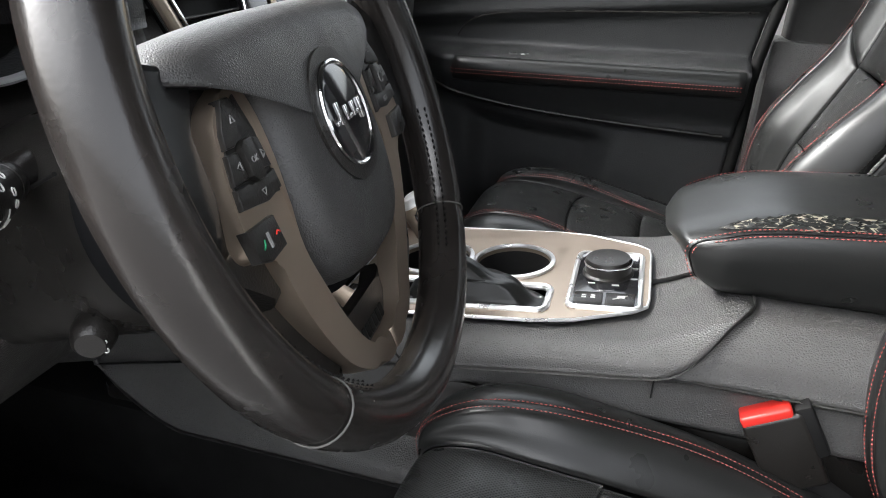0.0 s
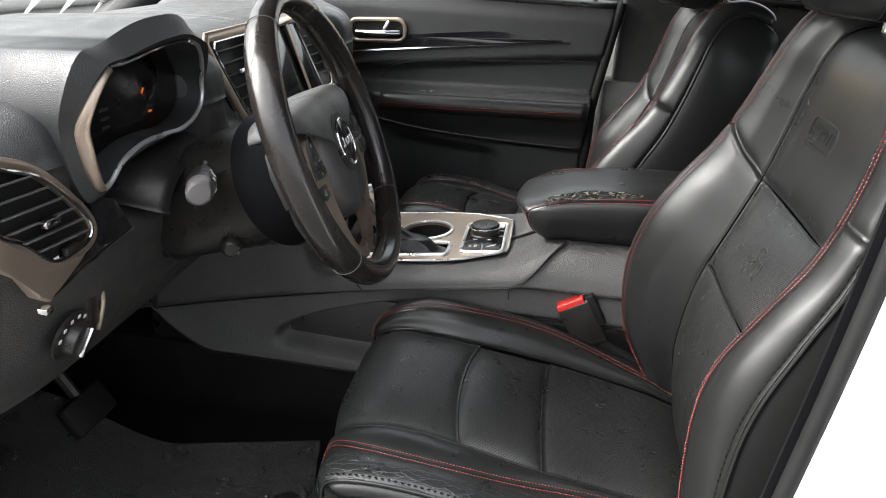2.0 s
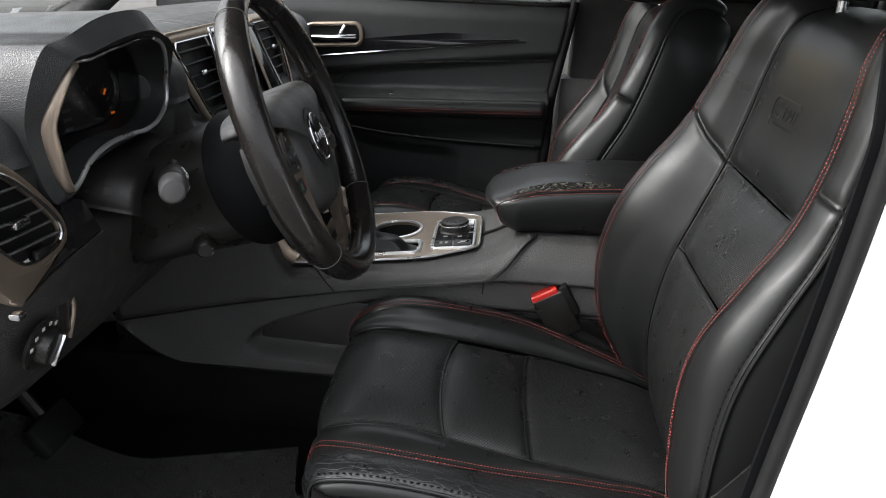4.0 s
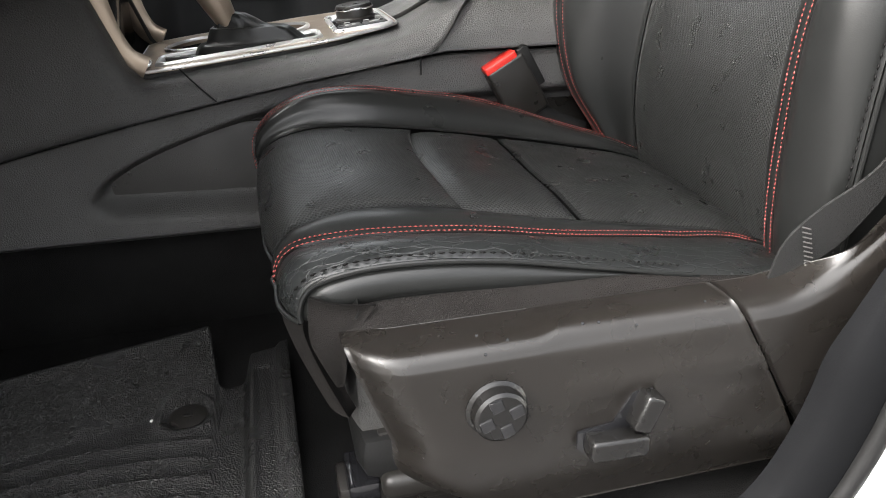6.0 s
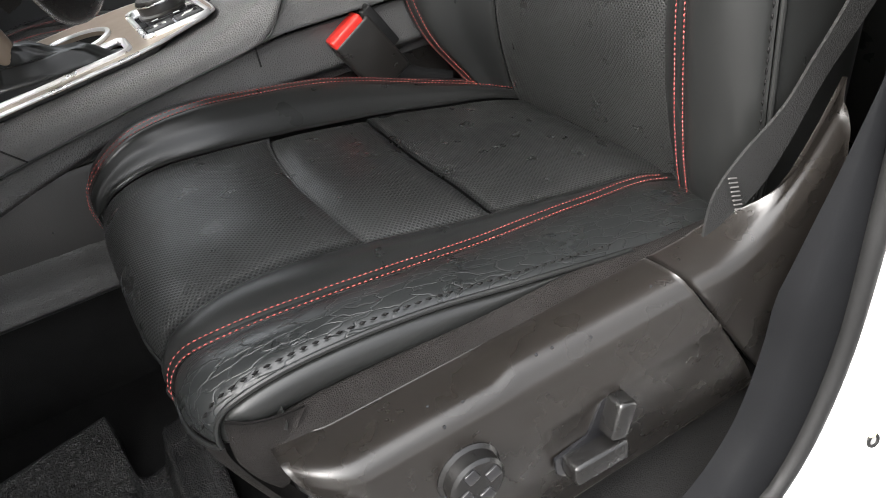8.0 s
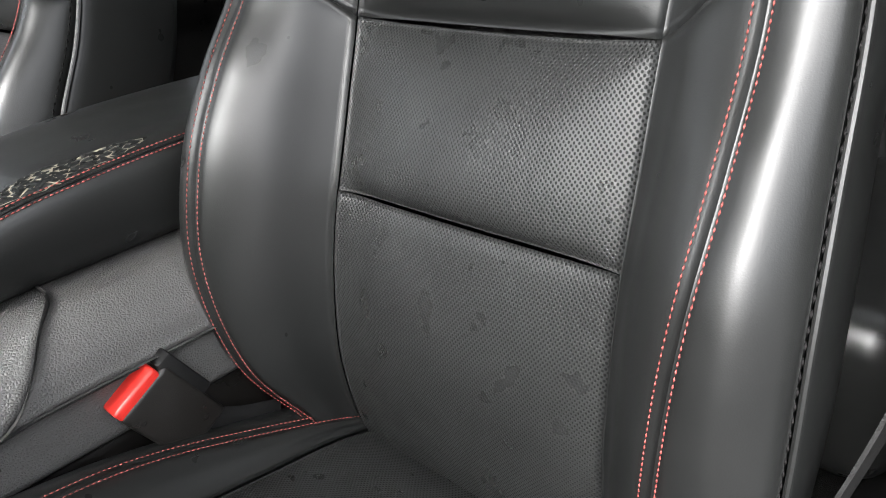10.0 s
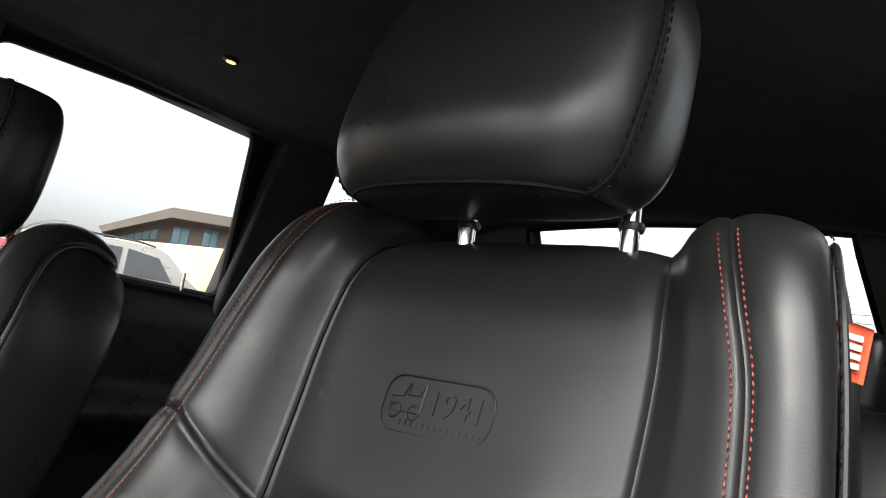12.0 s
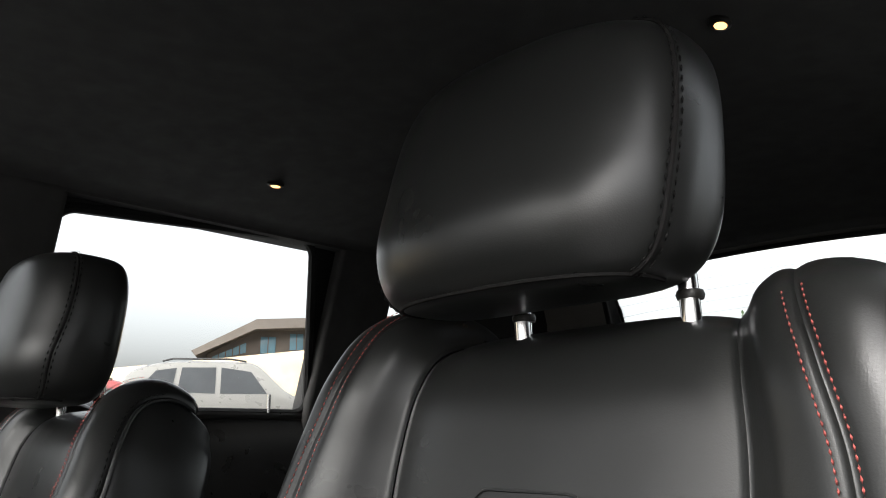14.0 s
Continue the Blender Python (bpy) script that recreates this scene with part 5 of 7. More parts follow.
OUT = [(0.086, 0.033), (0.103, 0.027), (0.113, 0.018), (0.119, 0.004), (0.124, -0.014), (0.126, -0.037), (0.120, -0.046), (0.106, -0.048), (0.102, -0.064), (0.093, -0.088), (0.077, -0.117), (0.057, -0.143), (0.030, -0.160), (0.0, -0.165)]
INN = [(0.0, -0.150), (0.018, -0.149), (0.034, -0.138), (0.053, -0.111), (0.067, -0.083), (0.077, -0.058), (0.078, -0.036), (0.074, -0.010), (0.074, 0.012), (0.078, 0.028)]
yo = [(p.x, p.y) for p in curve([(*p, 0) for p in OUT], 3)] + [(p.x, p.y) for p in curve([(*p, 0) for p in INN], 3)]
SWITCHES = {"up_key": [(0.103, 0.041), (0.110, 0.041), (0.120, 0.027), (0.122, 0.020), (0.114, 0.0195), (0.110, 0.0225), (0.100, 0.0225), (0.095, 0.024)],
        "side_key": [(0.0925, 0.0185), (0.099, 0.0205), (0.0995, 0.0045), (0.091, 0.0035)],
        "outer_key": [(0.1145, 0.0175), (0.1235, 0.0180), (0.1275, 0.0045), (0.1145, 0.0040)],
        "ok_key": [(0.1015, 0.0210), (0.1095, 0.0210), (0.1130, 0.0180), (0.1130, 0.0045), (0.1095, 0.0010), (0.1015, 0.0010)],
        "down_key": [(0.0905, 0.0020), (0.100, 0.0010), (0.1005, -0.0005), (0.1105, -0.0005), (0.1155, 0.0025), (0.1280, 0.0030), (0.1300, -0.0065), (0.106, -0.0100), (0.0900, -0.0080)]}
for s, nm in ((-1, "left"), (1, "right")):
    bm = bmesh.new()
    poly = [(s * x, y) for x, y in ((0.070, 0.048), (0.110, 0.050), (0.150, 0.044), (0.160, 0.020), (0.158, -0.020), (0.132, -0.030), (0.110, -0.060), (0.070, -0.050))]
    prism(bm, poly if s > 0 else poly[::-1], 0.022, pose(0, KEY_Y, -0.034), 0.004)
    spoke = part(f"{nm}_spoke", bm, SATIN, wheel)
    # glossy shoulder between the rim and the switches
    bm = bmesh.new()
    poly = [(s * x, y) for x, y in ((0.094, 0.050), (0.104, 0.060), (0.136, 0.068), (0.162, 0.052), (0.169, 0.026), (0.169, -0.018), (0.150, -0.028), (0.1320, -0.022), (0.1300, 0.005), (0.1220, 0.032), (0.1135, 0.0515))]
    prism(bm, poly if s > 0 else poly[::-1], 0.018, pose(0, KEY_Y, -0.024), 0.007, 4)
    part("spoke_shoulder", bm, SHOULDER, spoke, "glossy black spoke shoulder", angle=60)
    # champagne surround that runs down to the rim's foot
    bm = bmesh.new()
    q = [(s * x, y) for x, y in yo]
    prism(bm, q if s < 0 else q[::-1], 0.016, pose(0, 0, -0.016), 0.0035, 3)
    for v in bm.verts:
        v.co.z += drop(v.co.y)
    part("champagne_arm", bm, CHAMPAGNE, spoke, "satin champagne spoke trim")
    # black bed under the keys, inside the champagne strip
    bm = bmesh.new()
    q = [(s * x, y) for x, y in ((0.088, 0.041), (0.106, 0.034), (0.116, 0.016), (0.123, -0.005), (0.083, -0.010), (0.083, 0.022))]
    prism(bm, q if s < 0 else q[::-1], 0.004, pose(0, KEY_Y, -0.003), 0.001)
    part("key_bed", bm, SATIN, spoke)
    # dark web between the trim and the rim
    bm = bmesh.new()
    q = [(s * x, y) for x, y in ((0.150, -0.022), (0.100, -0.034), (0.092, -0.065), (0.078, -0.093), (0.058, -0.124), (0.070, -0.146), (0.105, -0.122), (0.135, -0.085), (0.152, -0.045))]
    prism(bm, q if s < 0 else q[::-1], 0.012, pose(0, -0.010, -0.034), 0.003)
    part("spoke_web", bm, SATIN, spoke)
    for key, poly in SWITCHES.items():
        bm = bmesh.new()
        q = [(s * (x - 0.0065), y) for x, y in poly]
        prism(bm, q if (s > 0) == (key in ("down_key", "side_key", "outer_key")) else q[::-1], 0.0085 if key == "ok_key" else 0.0065, pose(0, KEY_Y, -0.0035), 0.0012)
        part(key, bm, SATIN, spoke)
    bm = bmesh.new()
    q = [(s * x, y) for x, y in ((0.100, -0.0165), (0.127, -0.0150), (0.126, -0.0310), (0.116, -0.0345), (0.099, -0.0330))]
    prism(bm, q if s < 0 else q[::-1], 0.006, pose(0, KEY_Y, -0.004), 0.0016)
    part("phone_switch" if s < 0 else "cruise_switch", bm, SATIN, spoke)
# readable cruise labels and plain symbols
face = pose(0, KEY_Y, 0.0033)
for words, size, x, y in (("SET+", 0.0052, 0.1015, 0.031), ("SET-", 0.0052, 0.1005, -0.0045), ("RES", 0.0040, 0.114, 0.011)):
    bm = bmesh.new()
    lettering(bm, words, size, face @ pose(x, y, 0), 0.0002)
    tagged(part("switch_lettering", bm, GREY_MARK, wheel), kind="stuff")
bm = bmesh.new()
lettering(bm, "OK", 0.0042, face @ pose(-0.1005, 0.011, 0.0020), 0.0002)
tagged(part("switch_lettering", bm, GREY_MARK, wheel), kind="stuff")
for x, y, a in ((-0.1025, 0.031, 90), (-0.1015, -0.0045, 270), (-0.1125, 0.011, 180), (-0.089, 0.011, 0)):
    bm = bmesh.new()
    t = [Vector((0.0020, 0, 0)), Vector((-0.0012, 0.0020, 0)), Vector((-0.0012, -0.0020, 0))]
    mm = face @ pose(x, y, 0.0002, 0, 0, a)
    tube(bm, [mm @ p for p in t], 0.0004, closed=True, n=4)
    part("arrow_mark", bm, GREY_MARK, wheel)
bm = bmesh.new()
tube(bm, [Vector((0.100 + 0.0036 * math.cos(a), KEY_Y + 0.011 + 0.0036 * math.sin(a), 0.0054)) for a in span(0.6, 5.6, 12)], 0.0005, n=4)
part("cruise_mark", bm, GREY_MARK, wheel)
bm = bmesh.new()
tube(bm, [Vector((-0.121 + 0.0032 * t, KEY_Y - 0.0265 + 0.0036 * t * t, 0.0026)) for t in span(0, 1, 6)], 0.0005, n=5)
part("answer_mark", bm, GREEN_MARK, wheel)
bm = bmesh.new()
tube(bm, [Vector((-0.1045 - 0.0020 * t, KEY_Y - 0.0235 - 0.0014 * t * t, 0.0026)) for t in span(-1, 1, 6)], 0.00045, n=5)
part("hang_up_mark", bm, RED_PLASTIC, wheel)
bm = bmesh.new()
box(bm, -0.1145, -0.1125, KEY_Y - 0.0285, KEY_Y - 0.0210, 0.0022, 0.0029)
part("voice_mark", bm, GREY_MARK, wheel)
# dark inset in the foot of the spokes
bm = bmesh.new()
prism(bm, [(-0.020, -0.146), (0.020, -0.146), (0.036, -0.126), (0.046, -0.108), (0.030, -0.116), (-0.030, -0.116), (-0.046, -0.108), (-0.036, -0.126)], 0.014, pose(0, -0.011, -0.040), 0.003)
inset = part("yoke_inset", bm, SATIN, wheel)
for j in range(7):
    bm = bmesh.new()
    box(bm, -0.024 + j * 0.007, -0.0192 + j * 0.007, -0.148, -0.139, -0.0265, -0.0252)
    part("inset_bar", bm, RUBBER, inset)
# shift paddles behind
for s in (-1, 1):
    bm = bmesh.new()
    prism(bm, [(s * x, y) for x, y in ((0.070, 0.050), (0.108, 0.054), (0.114, 0.030), (0.108, -0.005), (0.070, -0.005))][::s], 0.005, pose(0, 0, -0.044), 0.002)
    pd = part("paddle", bm, SATIN, wheel)
    bm = bmesh.new()
    tube(bm, [Vector((s * x, y, -0.041)) for x, y in ((0.104, 0.052), (0.109, 0.046), (0.113, 0.030), (0.109, 0.002))], 0.0009, n=6)
    part("paddle_edge", bm, CHROME, pd)

# column collar, shroud, stalk and tilt knob
column_m = axes((-0.067, -0.420, 1.189), (0, 1, 0), (-math.sin(TIP), 0, math.cos(TIP)))
column = thing("steering_column", column_m, "matt black steering column shroud with a round collar", "steering column")


def loft(bm, secs, n=64):
    """Sections (z, half width, top, foot, squareness) across the column."""
    rings = []
    for z, w, t, f, e in secs:
        c, h = (t + f) / 2, (t - f) / 2
        rings.append([bm.verts.new((w * math.copysign(abs(math.cos(a)) ** e, math.cos(a)), c + h * math.copysign(abs(math.sin(a)) ** e, math.sin(a)), z)) for a in (2 * math.pi * i / n for i in range(n))])
    for a, b in zip(rings, rings[1:]):
        for i in range(n):
            bm.faces.new((a[i], b[i], b[(i + 1) % n], a[(i + 1) % n]))
    bm.faces.new(rings[0])
    bm.faces.new(rings[-1])
    bmesh.ops.recalc_face_normals(bm, faces=bm.faces[:])
    return bm


part("collar", loft(bmesh.new(), ((-0.034, 0.090, 0.064, -0.084, 1), (-0.040, 0.110, 0.076, -0.096, 1), (-0.060, 0.117, 0.080, -0.100, 1), (-0.099, 0.122, 0.083, -0.102, 1), (-0.104, 0.120, 0.081, -0.100, 1))), LINING, column, angle=50)
part("shroud", loft(bmesh.new(), ((-0.1055, 0.114, 0.078, -0.094, 0.95), (-0.150, 0.098, 0.078, -0.080, 0.62), (-0.21, 0.086, 0.080, -0.066, 0.42), (-0.262, 0.078, 0.084, -0.060, 0.36), (-0.270, 0.072, 0.078, -0.055, 0.36))), SATIN, column, angle=50)
part("gaiter", loft(bmesh.new(), ((-0.268, 0.066, 0.072, -0.050, 0.5), (-0.285, 0.074, 0.080, -0.054, 0.6), (-0.30, 0.070, 0.078, -0.054, 0.6), (-0.325, 0.086, 0.09, -0.060, 0.7), (-0.40, 0.10, 0.10, -0.07, 0.8))), RUBBER, column, "soft black gaiter", angle=60)
# the joint between the two shroud halves
bm = bmesh.new()
tube(bm, curve([(-0.108, 0.038, -0.108), (-0.100, 0.036, -0.150), (-0.089, 0.034, -0.21), (-0.080, 0.032, -0.262)], 6), 0.0014, n=6)
part("shroud_joint", bm, RUBBER, column)
stalk_m = axes((-0.216, -0.515, 1.168), (0.40, -0.91, 0.07), (0, 0.07, 1))
stalk = thing("wiper_stalk", stalk_m, "thick black wiper stalk with a grey slanted end and pale symbols", "control stalk")
bm = bmesh.new()
lathe(bm, [(0.0, -0.03), (0.01080, -0.03), (0.01080, 0.010), (0.00972, 0.012), (0.00972, 0.018), (0.01188, 0.020), (0.01296, 0.026), (0.01296, 0.0300), (0.01238, 0.0305), (0.01238, 0.0315), (0.01339, 0.032), (0.01548, 0.044), (0.01670, 0.062), (0.01670, 0.066), (0.01620, 0.0665), (0.01620, 0.0675), (0.01670, 0.068), (0.01620, 0.086), (0.0, 0.0865)], pose(0, 0, 0, 0, 90, 0), 28)
body = part("stalk_body", bm, SATIN, stalk)
# slanted grey end, flattened on one side
bm = bmesh.new()
lathe(bm, [(0.01598, 0.0), (0.01548, 0.016), (0.01440, 0.022), (0.01152, 0.0255), (0.0, 0.0268)], pose(0.0855, 0, 0, 0, 90, 0), 32)
for v in bm.verts:
    d = v.co.x - 0.0855
    v.co.z = max(v.co.z, -0.01188)
    v.co.x += d * 0.35 * v.co.z / 0.016
part("stalk_end", bm, GREY_PLASTIC, stalk, "grey rounded stalk end")
# symbols on the side towards the seat
side_m = pose(0, 0, 0, 90, 0, 0)
for words, x, a in (("FRONT", 0.0715, -32), ("WIPER", 0.0775, -32)):
    bm = bmesh.new()
    mm = pose(0, 0, 0, a, 0, 0) @ axes((x, 0, -0.01649), (0, 1, 0), (1, 0, 0))
    lettering(bm, words, 0.0038, mm, 0.0003)
    tagged(part("stalk_lettering", bm, PALE_MARK, body), kind="stuff")
for x, a, w in ((0.058, -34, 0.0030), (0.0745, 28, 0.0026), (0.060, 36, 0.0034), (0.049, 14, 0.0022), (0.048, -10, 0.0022), (0.049, 48, 0.0022)):
    bm = bmesh.new()
    r = 0.01670 if x > 0.055 else 0.01598
    mm = pose(0, 0, 0, a, 0, 0) @ axes((x, 0, -r), (0, 1, 0), (1, 0, 0))
    tube(bm, [mm @ Vector((w * math.cos(q), 0.7 * w * math.sin(q), 0)) for q in span(0.3, 5.4, 10)], 0.0005, n=4)
    part("stalk_symbol", bm, PALE_MARK, body)
bm = bmesh.new()
tube(bm, [pose(0, 0, 0, a, 0, 0) @ Vector((0.0585, 0, -0.01663)) for a in span(-62, -8, 14)], 0.0005, n=4)
part("stalk_arc", bm, PALE_MARK, body)
tilt = thing("column_tilt_lever", axes((-0.200, -0.490, 1.072), (0.45, -0.87, -0.10), (0, -0.1, 1)), "black knob of the column adjuster under the shroud", "lever")
bm = bmesh.new()
lathe(bm, [(0.0, -0.05), (0.007, -0.05), (0.007, 0.004), (0.0105, 0.006), (0.0118, 0.012), (0.0108, 0.014), (0.0108, 0.016), (0.0128, 0.018), (0.0135, 0.027), (0.0118, 0.035), (0.0085, 0.0385), (0.0, 0.039)], pose(0, 0, 0, 0, 90, 0), 24)
knob = part("knob", bm, SATIN, tilt)
for dy in (-0.0048, 0.0012):
    bm = bmesh.new()
    tube(bm, [Vector((0.0375, dy + 0.0018 * math.cos(q), -0.0078 + 0.0014 * math.sin(q))) for q in span(0, 2 * math.pi, 9)[:-1]], 0.0005, closed=True, n=4)
    part("knob_mark", bm, PALE_MARK, knob)


# ---- dashboard ----
dash = thing("dashboard", (0, 0, 0), "soft black dashboard with champagne-framed vents and dark instruments", "dashboard")
D_LINE = [(-1.04, 1.185), (-0.86, 1.245), (-0.66, 1.277), (-0.48, 1.290), (-0.37, 1.290), (-0.312, 1.282), (-0.284, 1.262), (-0.276, 1.225),
          (-0.276, 1.17), (-0.282, 1.11), (-0.296, 1.05), (-0.325, 0.98), (-0.38, 0.91), (-0.47, 0.86)]


def dash_face(y, v):
    x, z = spline(D_LINE, v)
    end = max(0.0, (abs(y) - 0.60) / 0.17)
    x -= 0.035 * end ** 2 * (v > 3.5)
    z -= 0.030 * end ** 2 * (v < 7)
    k = max(0.0, min(1.0, (y - 0.36) / 0.32))
    x -= 0.13 * k * k * (3 - 2 * k) * (v > 2) * min(1.0, (v - 2) / 3)
    # the middle lies back for the screen, and a hollow takes the instruments
    ease = lambda k: max(0.0, min(1.0, k)) ** 2 * (3 - 2 * max(0.0, min(1.0, k)))
    x -= 0.066 * ease((0.315 - abs(y)) / 0.05) * ease(v - 3) * ease((z - 1.15) / 0.06)
    x -= 0.120 * ease((-0.382 - y) / 0.02) * ease((y + 0.668) / 0.02) * ease(v - 3) * ease((z - 1.10) / 0.06)
    return Vector((x, y, z))


for s, nm in ((-1, "driver"), (1, "passenger")):
    bm = bmesh.new()
    panel(bm, lambda u, v: dash_face(u, v), span(-0.775, -0.02, 40) if s < 0 else span(0.02, 0.775, 40), span(0, 7.2, 40), thick=0.01, inward=-1, seams="")
    part(f"{nm}_top_pad", bm, SOFT, dash)
    bm = bmesh.new()
    panel(bm, lambda u, v: dash_face(u, v), span(-0.775, -0.125, 34) if s < 0 else span(0.125, 0.775, 34), span(7.2, 13, 36), thick=0.01, inward=-1, seams="b", tuck=0.002, width=0.004)
    part(f"{nm}_lower_panel", bm, DASH_GRAIN, dash)
bm = bmesh.new()
panel(bm, lambda u, v: dash_face(u, v), span(-0.02, 0.02, 4), span(0, 7.2, 30), thick=0.01, inward=-1)
part("middle_top_pad", bm, SOFT, dash)
for s in (-1, 1):
    bm = bmesh.new()
    side = [(p[0], p[1]) for p in (spline(D_LINE, v) for v in span(0, 13, 40))] + [(-1.0, 0.86)]
    prism(bm, [(x - 0.035 * (x > -0.5), z - 0.03 * (z > 1.2)) for x, z in side], 0.02, axes((0, s * 0.775 - (0.02 if s > 0 else 0), 0), (1, 0, 0), (0, 0, 1)) @ Matrix.Scale(-1, 4, (0, 0, 1)) if s > 0 else axes((0, -0.757, 0), (1, 0, 0), (0, 0, 1)), 0.0)
    cap = part("end_cap", bm, DASH_GRAIN, dash)
    if s > 0:
        cap.location.x = -0.13
# demister grille under the windscreen
bm = bmesh.new()
for k in range(46):
    y = -0.62 + k * 0.012
    box(bm, -0.80, -0.745, y, y + 0.005, 1.262, 1.270)
tagged(part("demister_grille", bm, RUBBER, dash), kind="stuff")
# thin body under the windscreen and dash hollow
bm = bmesh.new()
box(bm, -0.99, -0.40, -0.72, 0.72, 0.90, 1.16, 0.02)
part("dash_core", bm, RUBBER, dash)

# centre stack down to the console
bm = bmesh.new()
panel(bm, lambda u, v: Vector((-0.268 + 0.030 * v + 0.012 * abs(u) ** 3 * 0, 0.150 * u, 1.12 - 0.24 * v)), span(-1, 1, 14), span(0, 1, 12), thick=0.02, inward=-1)
part("stack_panel", bm, GLOSS, dash)

# ---- instrument cluster ----
cluster = thing("instrument_cluster", (0, 0, 0), "dark round-lobed instrument cluster under a hooded visor", "instrument cluster")
opening = [(-0.632, 1.303), (-0.590, 1.307), (-0.530, 1.313), (-0.470, 1.316), (-0.420, 1.303), (-0.388, 1.262), (-0.386, 1.228), (-0.412, 1.207), (-0.450, 1.200),
           (-0.490, 1.203), (-0.540, 1.204), (-0.585, 1.195), (-0.618, 1.176), (-0.640, 1.180), (-0.656, 1.215), (-0.660, 1.262)]
oc = curve([(0, y, z) for y, z in opening], 6, closed=True)
mid = Vector((0, -0.525, 1.25))


def hood_out(p):
    """The outer line of the hood round the opening: far out above, close in below."""
    d = p - mid
    up = max(0.0, d.z / 0.06)
    far = max(0.0, min(1.0, (p.y + 0.50) / 0.07))
    grow = (0.010 + 0.026 * min(1, up) + 0.012 * max(0, -d.y / 0.13)) * (1 - 0.75 * far * far * (3 - 2 * far))
    return p + d.normalized() * grow


bm = bmesh.new()
deep = [bm.verts.new((-0.345, mid.y + (p.y - mid.y) * 0.96, mid.z + (p.z - mid.z) * 0.96)) for p in oc]
lip = [bm.verts.new((-0.284 + 0.020 * max(0, (p.z - 1.25) / 0.06), p.y, p.z)) for p in oc]
roll = [bm.verts.new((-0.274 + 0.030 * max(0, (p.z - 1.25) / 0.06), *(hood_out(p).yz * 0.35 + p.yz * 0.65))) for p in oc]
outer = [bm.verts.new((-0.280 + 0.022 * max(0, (p.z - 1.25) / 0.06), *hood_out(p).yz)) for p in oc]
back = [bm.verts.new((-0.45, *(hood_out(p).yz + Vector((0, -0.012 * max(0, (p.z - 1.25) / 0.06)))))) for p in oc]
k = len(oc)
for a, b in ((deep, lip), (lip, roll), (roll, outer), (outer, back)):
    for i in range(k):
        bm.faces.new((a[i], a[(i + 1) % k], b[(i + 1) % k], b[i]))
bmesh.ops.recalc_face_normals(bm, faces=bm.faces[:])
part("visor", bm, SOFT, cluster, "soft black visor", angle=60)
bm = bmesh.new()
prism(bm, [(p.y, p.z) for p in oc], 0.004, axes((-0.340, 0, 0), (0, 1, 0), (0, 0, 1)))
part("dial_face", bm, DIAL, cluster)
bm = bmesh.new()
prism(bm, [(mid.y + (p.y - mid.y) * 0.985, mid.z + (p.z - mid.z) * 0.985) for p in oc], 0.002, axes((-0.312, 0, 0), (0, 1, 0), (0, 0, 1)))
lens = part("cluster_lens", bm, LENS, cluster, "clear instrument lens")
lens.visible_shadow = False
# bright trims: chrome round the lower and far edge, champagne on the near side
n = len(oc)
def trim_run(i0, i1, dx=0.003):
    idx = range(i0, i1)
    return [Vector((-0.280 + 0.020 * max(0, (oc[i % n].z - 1.25) / 0.06), oc[i % n].y, oc[i % n].z)) + Vector((dx, 0, 0)) for i in idx]
bm = bmesh.new()
tube(bm, trim_run(20, 76), 0.0030, n=8)
part("chrome_trim", bm, SILVER, cluster)
bm = bmesh.new()
tube(bm, trim_run(2, 22), 0.0018, n=8)
part("upper_trim", bm, CHROME, cluster)
bm = bmesh.new()
tube(bm, trim_run(77, 98, 0.004), lambda t: 0.004 + 0.0045 * math.sin(math.pi * min(1, t * 0.9 + 0.05)), n=12, flat=1.6, up=(1, 0, 0))
part("champagne_trim", bm, CHAMPAGNE, cluster, "champagne edge")
# dial marks: a right-hand arc with orange pointers, small pale bars
gx, gy, gz = -0.3350, -0.458, 1.214
for nm, a0, a1, cnt, r, mat_ in (("tick", -60, 140, 16, 0.040, GREY_MARK),):
    bm = bmesh.new()
    for j in range(cnt):
        q = radians(a0 + (a1 - a0) * j / (cnt - 1))
        box(bm, 0, 0.0006, r, r + 0.005, -0.0006, 0.0006, m=axes((gx, gy, gz), (1, 0, 0), (0, math.cos(q), math.sin(q))))
    tagged(part("dial_ticks", bm, mat_, cluster), kind="stuff")
for q, mat_, r0, r1 in ((52, ORANGE_GLOW, 0.032, 0.040), (-2, ORANGE_GLOW, 0.032, 0.040), (12, GREY_MARK, 0.030, 0.036), (34, GREY_MARK, 0.030, 0.036)):
    q = radians(q)
    bm = bmesh.new()
    box(bm, 0, 0.0009, r0, r1, -0.0013, 0.0013, m=axes((gx, gy, gz), (1, 0, 0), (0, math.cos(q), math.sin(q))))
    part("dial_pointer", bm, mat_, cluster)
bm = bmesh.new()
for j in range(3):
    box(bm, gx, gx + 0.0006, -0.534 + 0.001 * j, -0.516, 1.233 - 0.011 * j, 1.237 - 0.011 * j)
part("readout_bars", bm, GREY_MARK, cluster)
# cowl between cluster and column
bm = bmesh.new()
def cowl(u, v):
    a = math.pi * (0.02 + 0.96 * u)
    r = 0.118 + 0.012 * math.sin(math.pi * u)
    x = -0.345 + 0.10 * v
    return Vector((x, -0.455 - r * math.cos(a) * (1 - 0.18 * v), 1.135 + (0.070 - 0.012 * v) * math.sin(a) - 0.02 * v))
panel(bm, cowl, span(0, 1, 30), span(0, 1, 8), thick=0.004, inward=-1)
part("column_cowl", bm, SATIN, cluster)


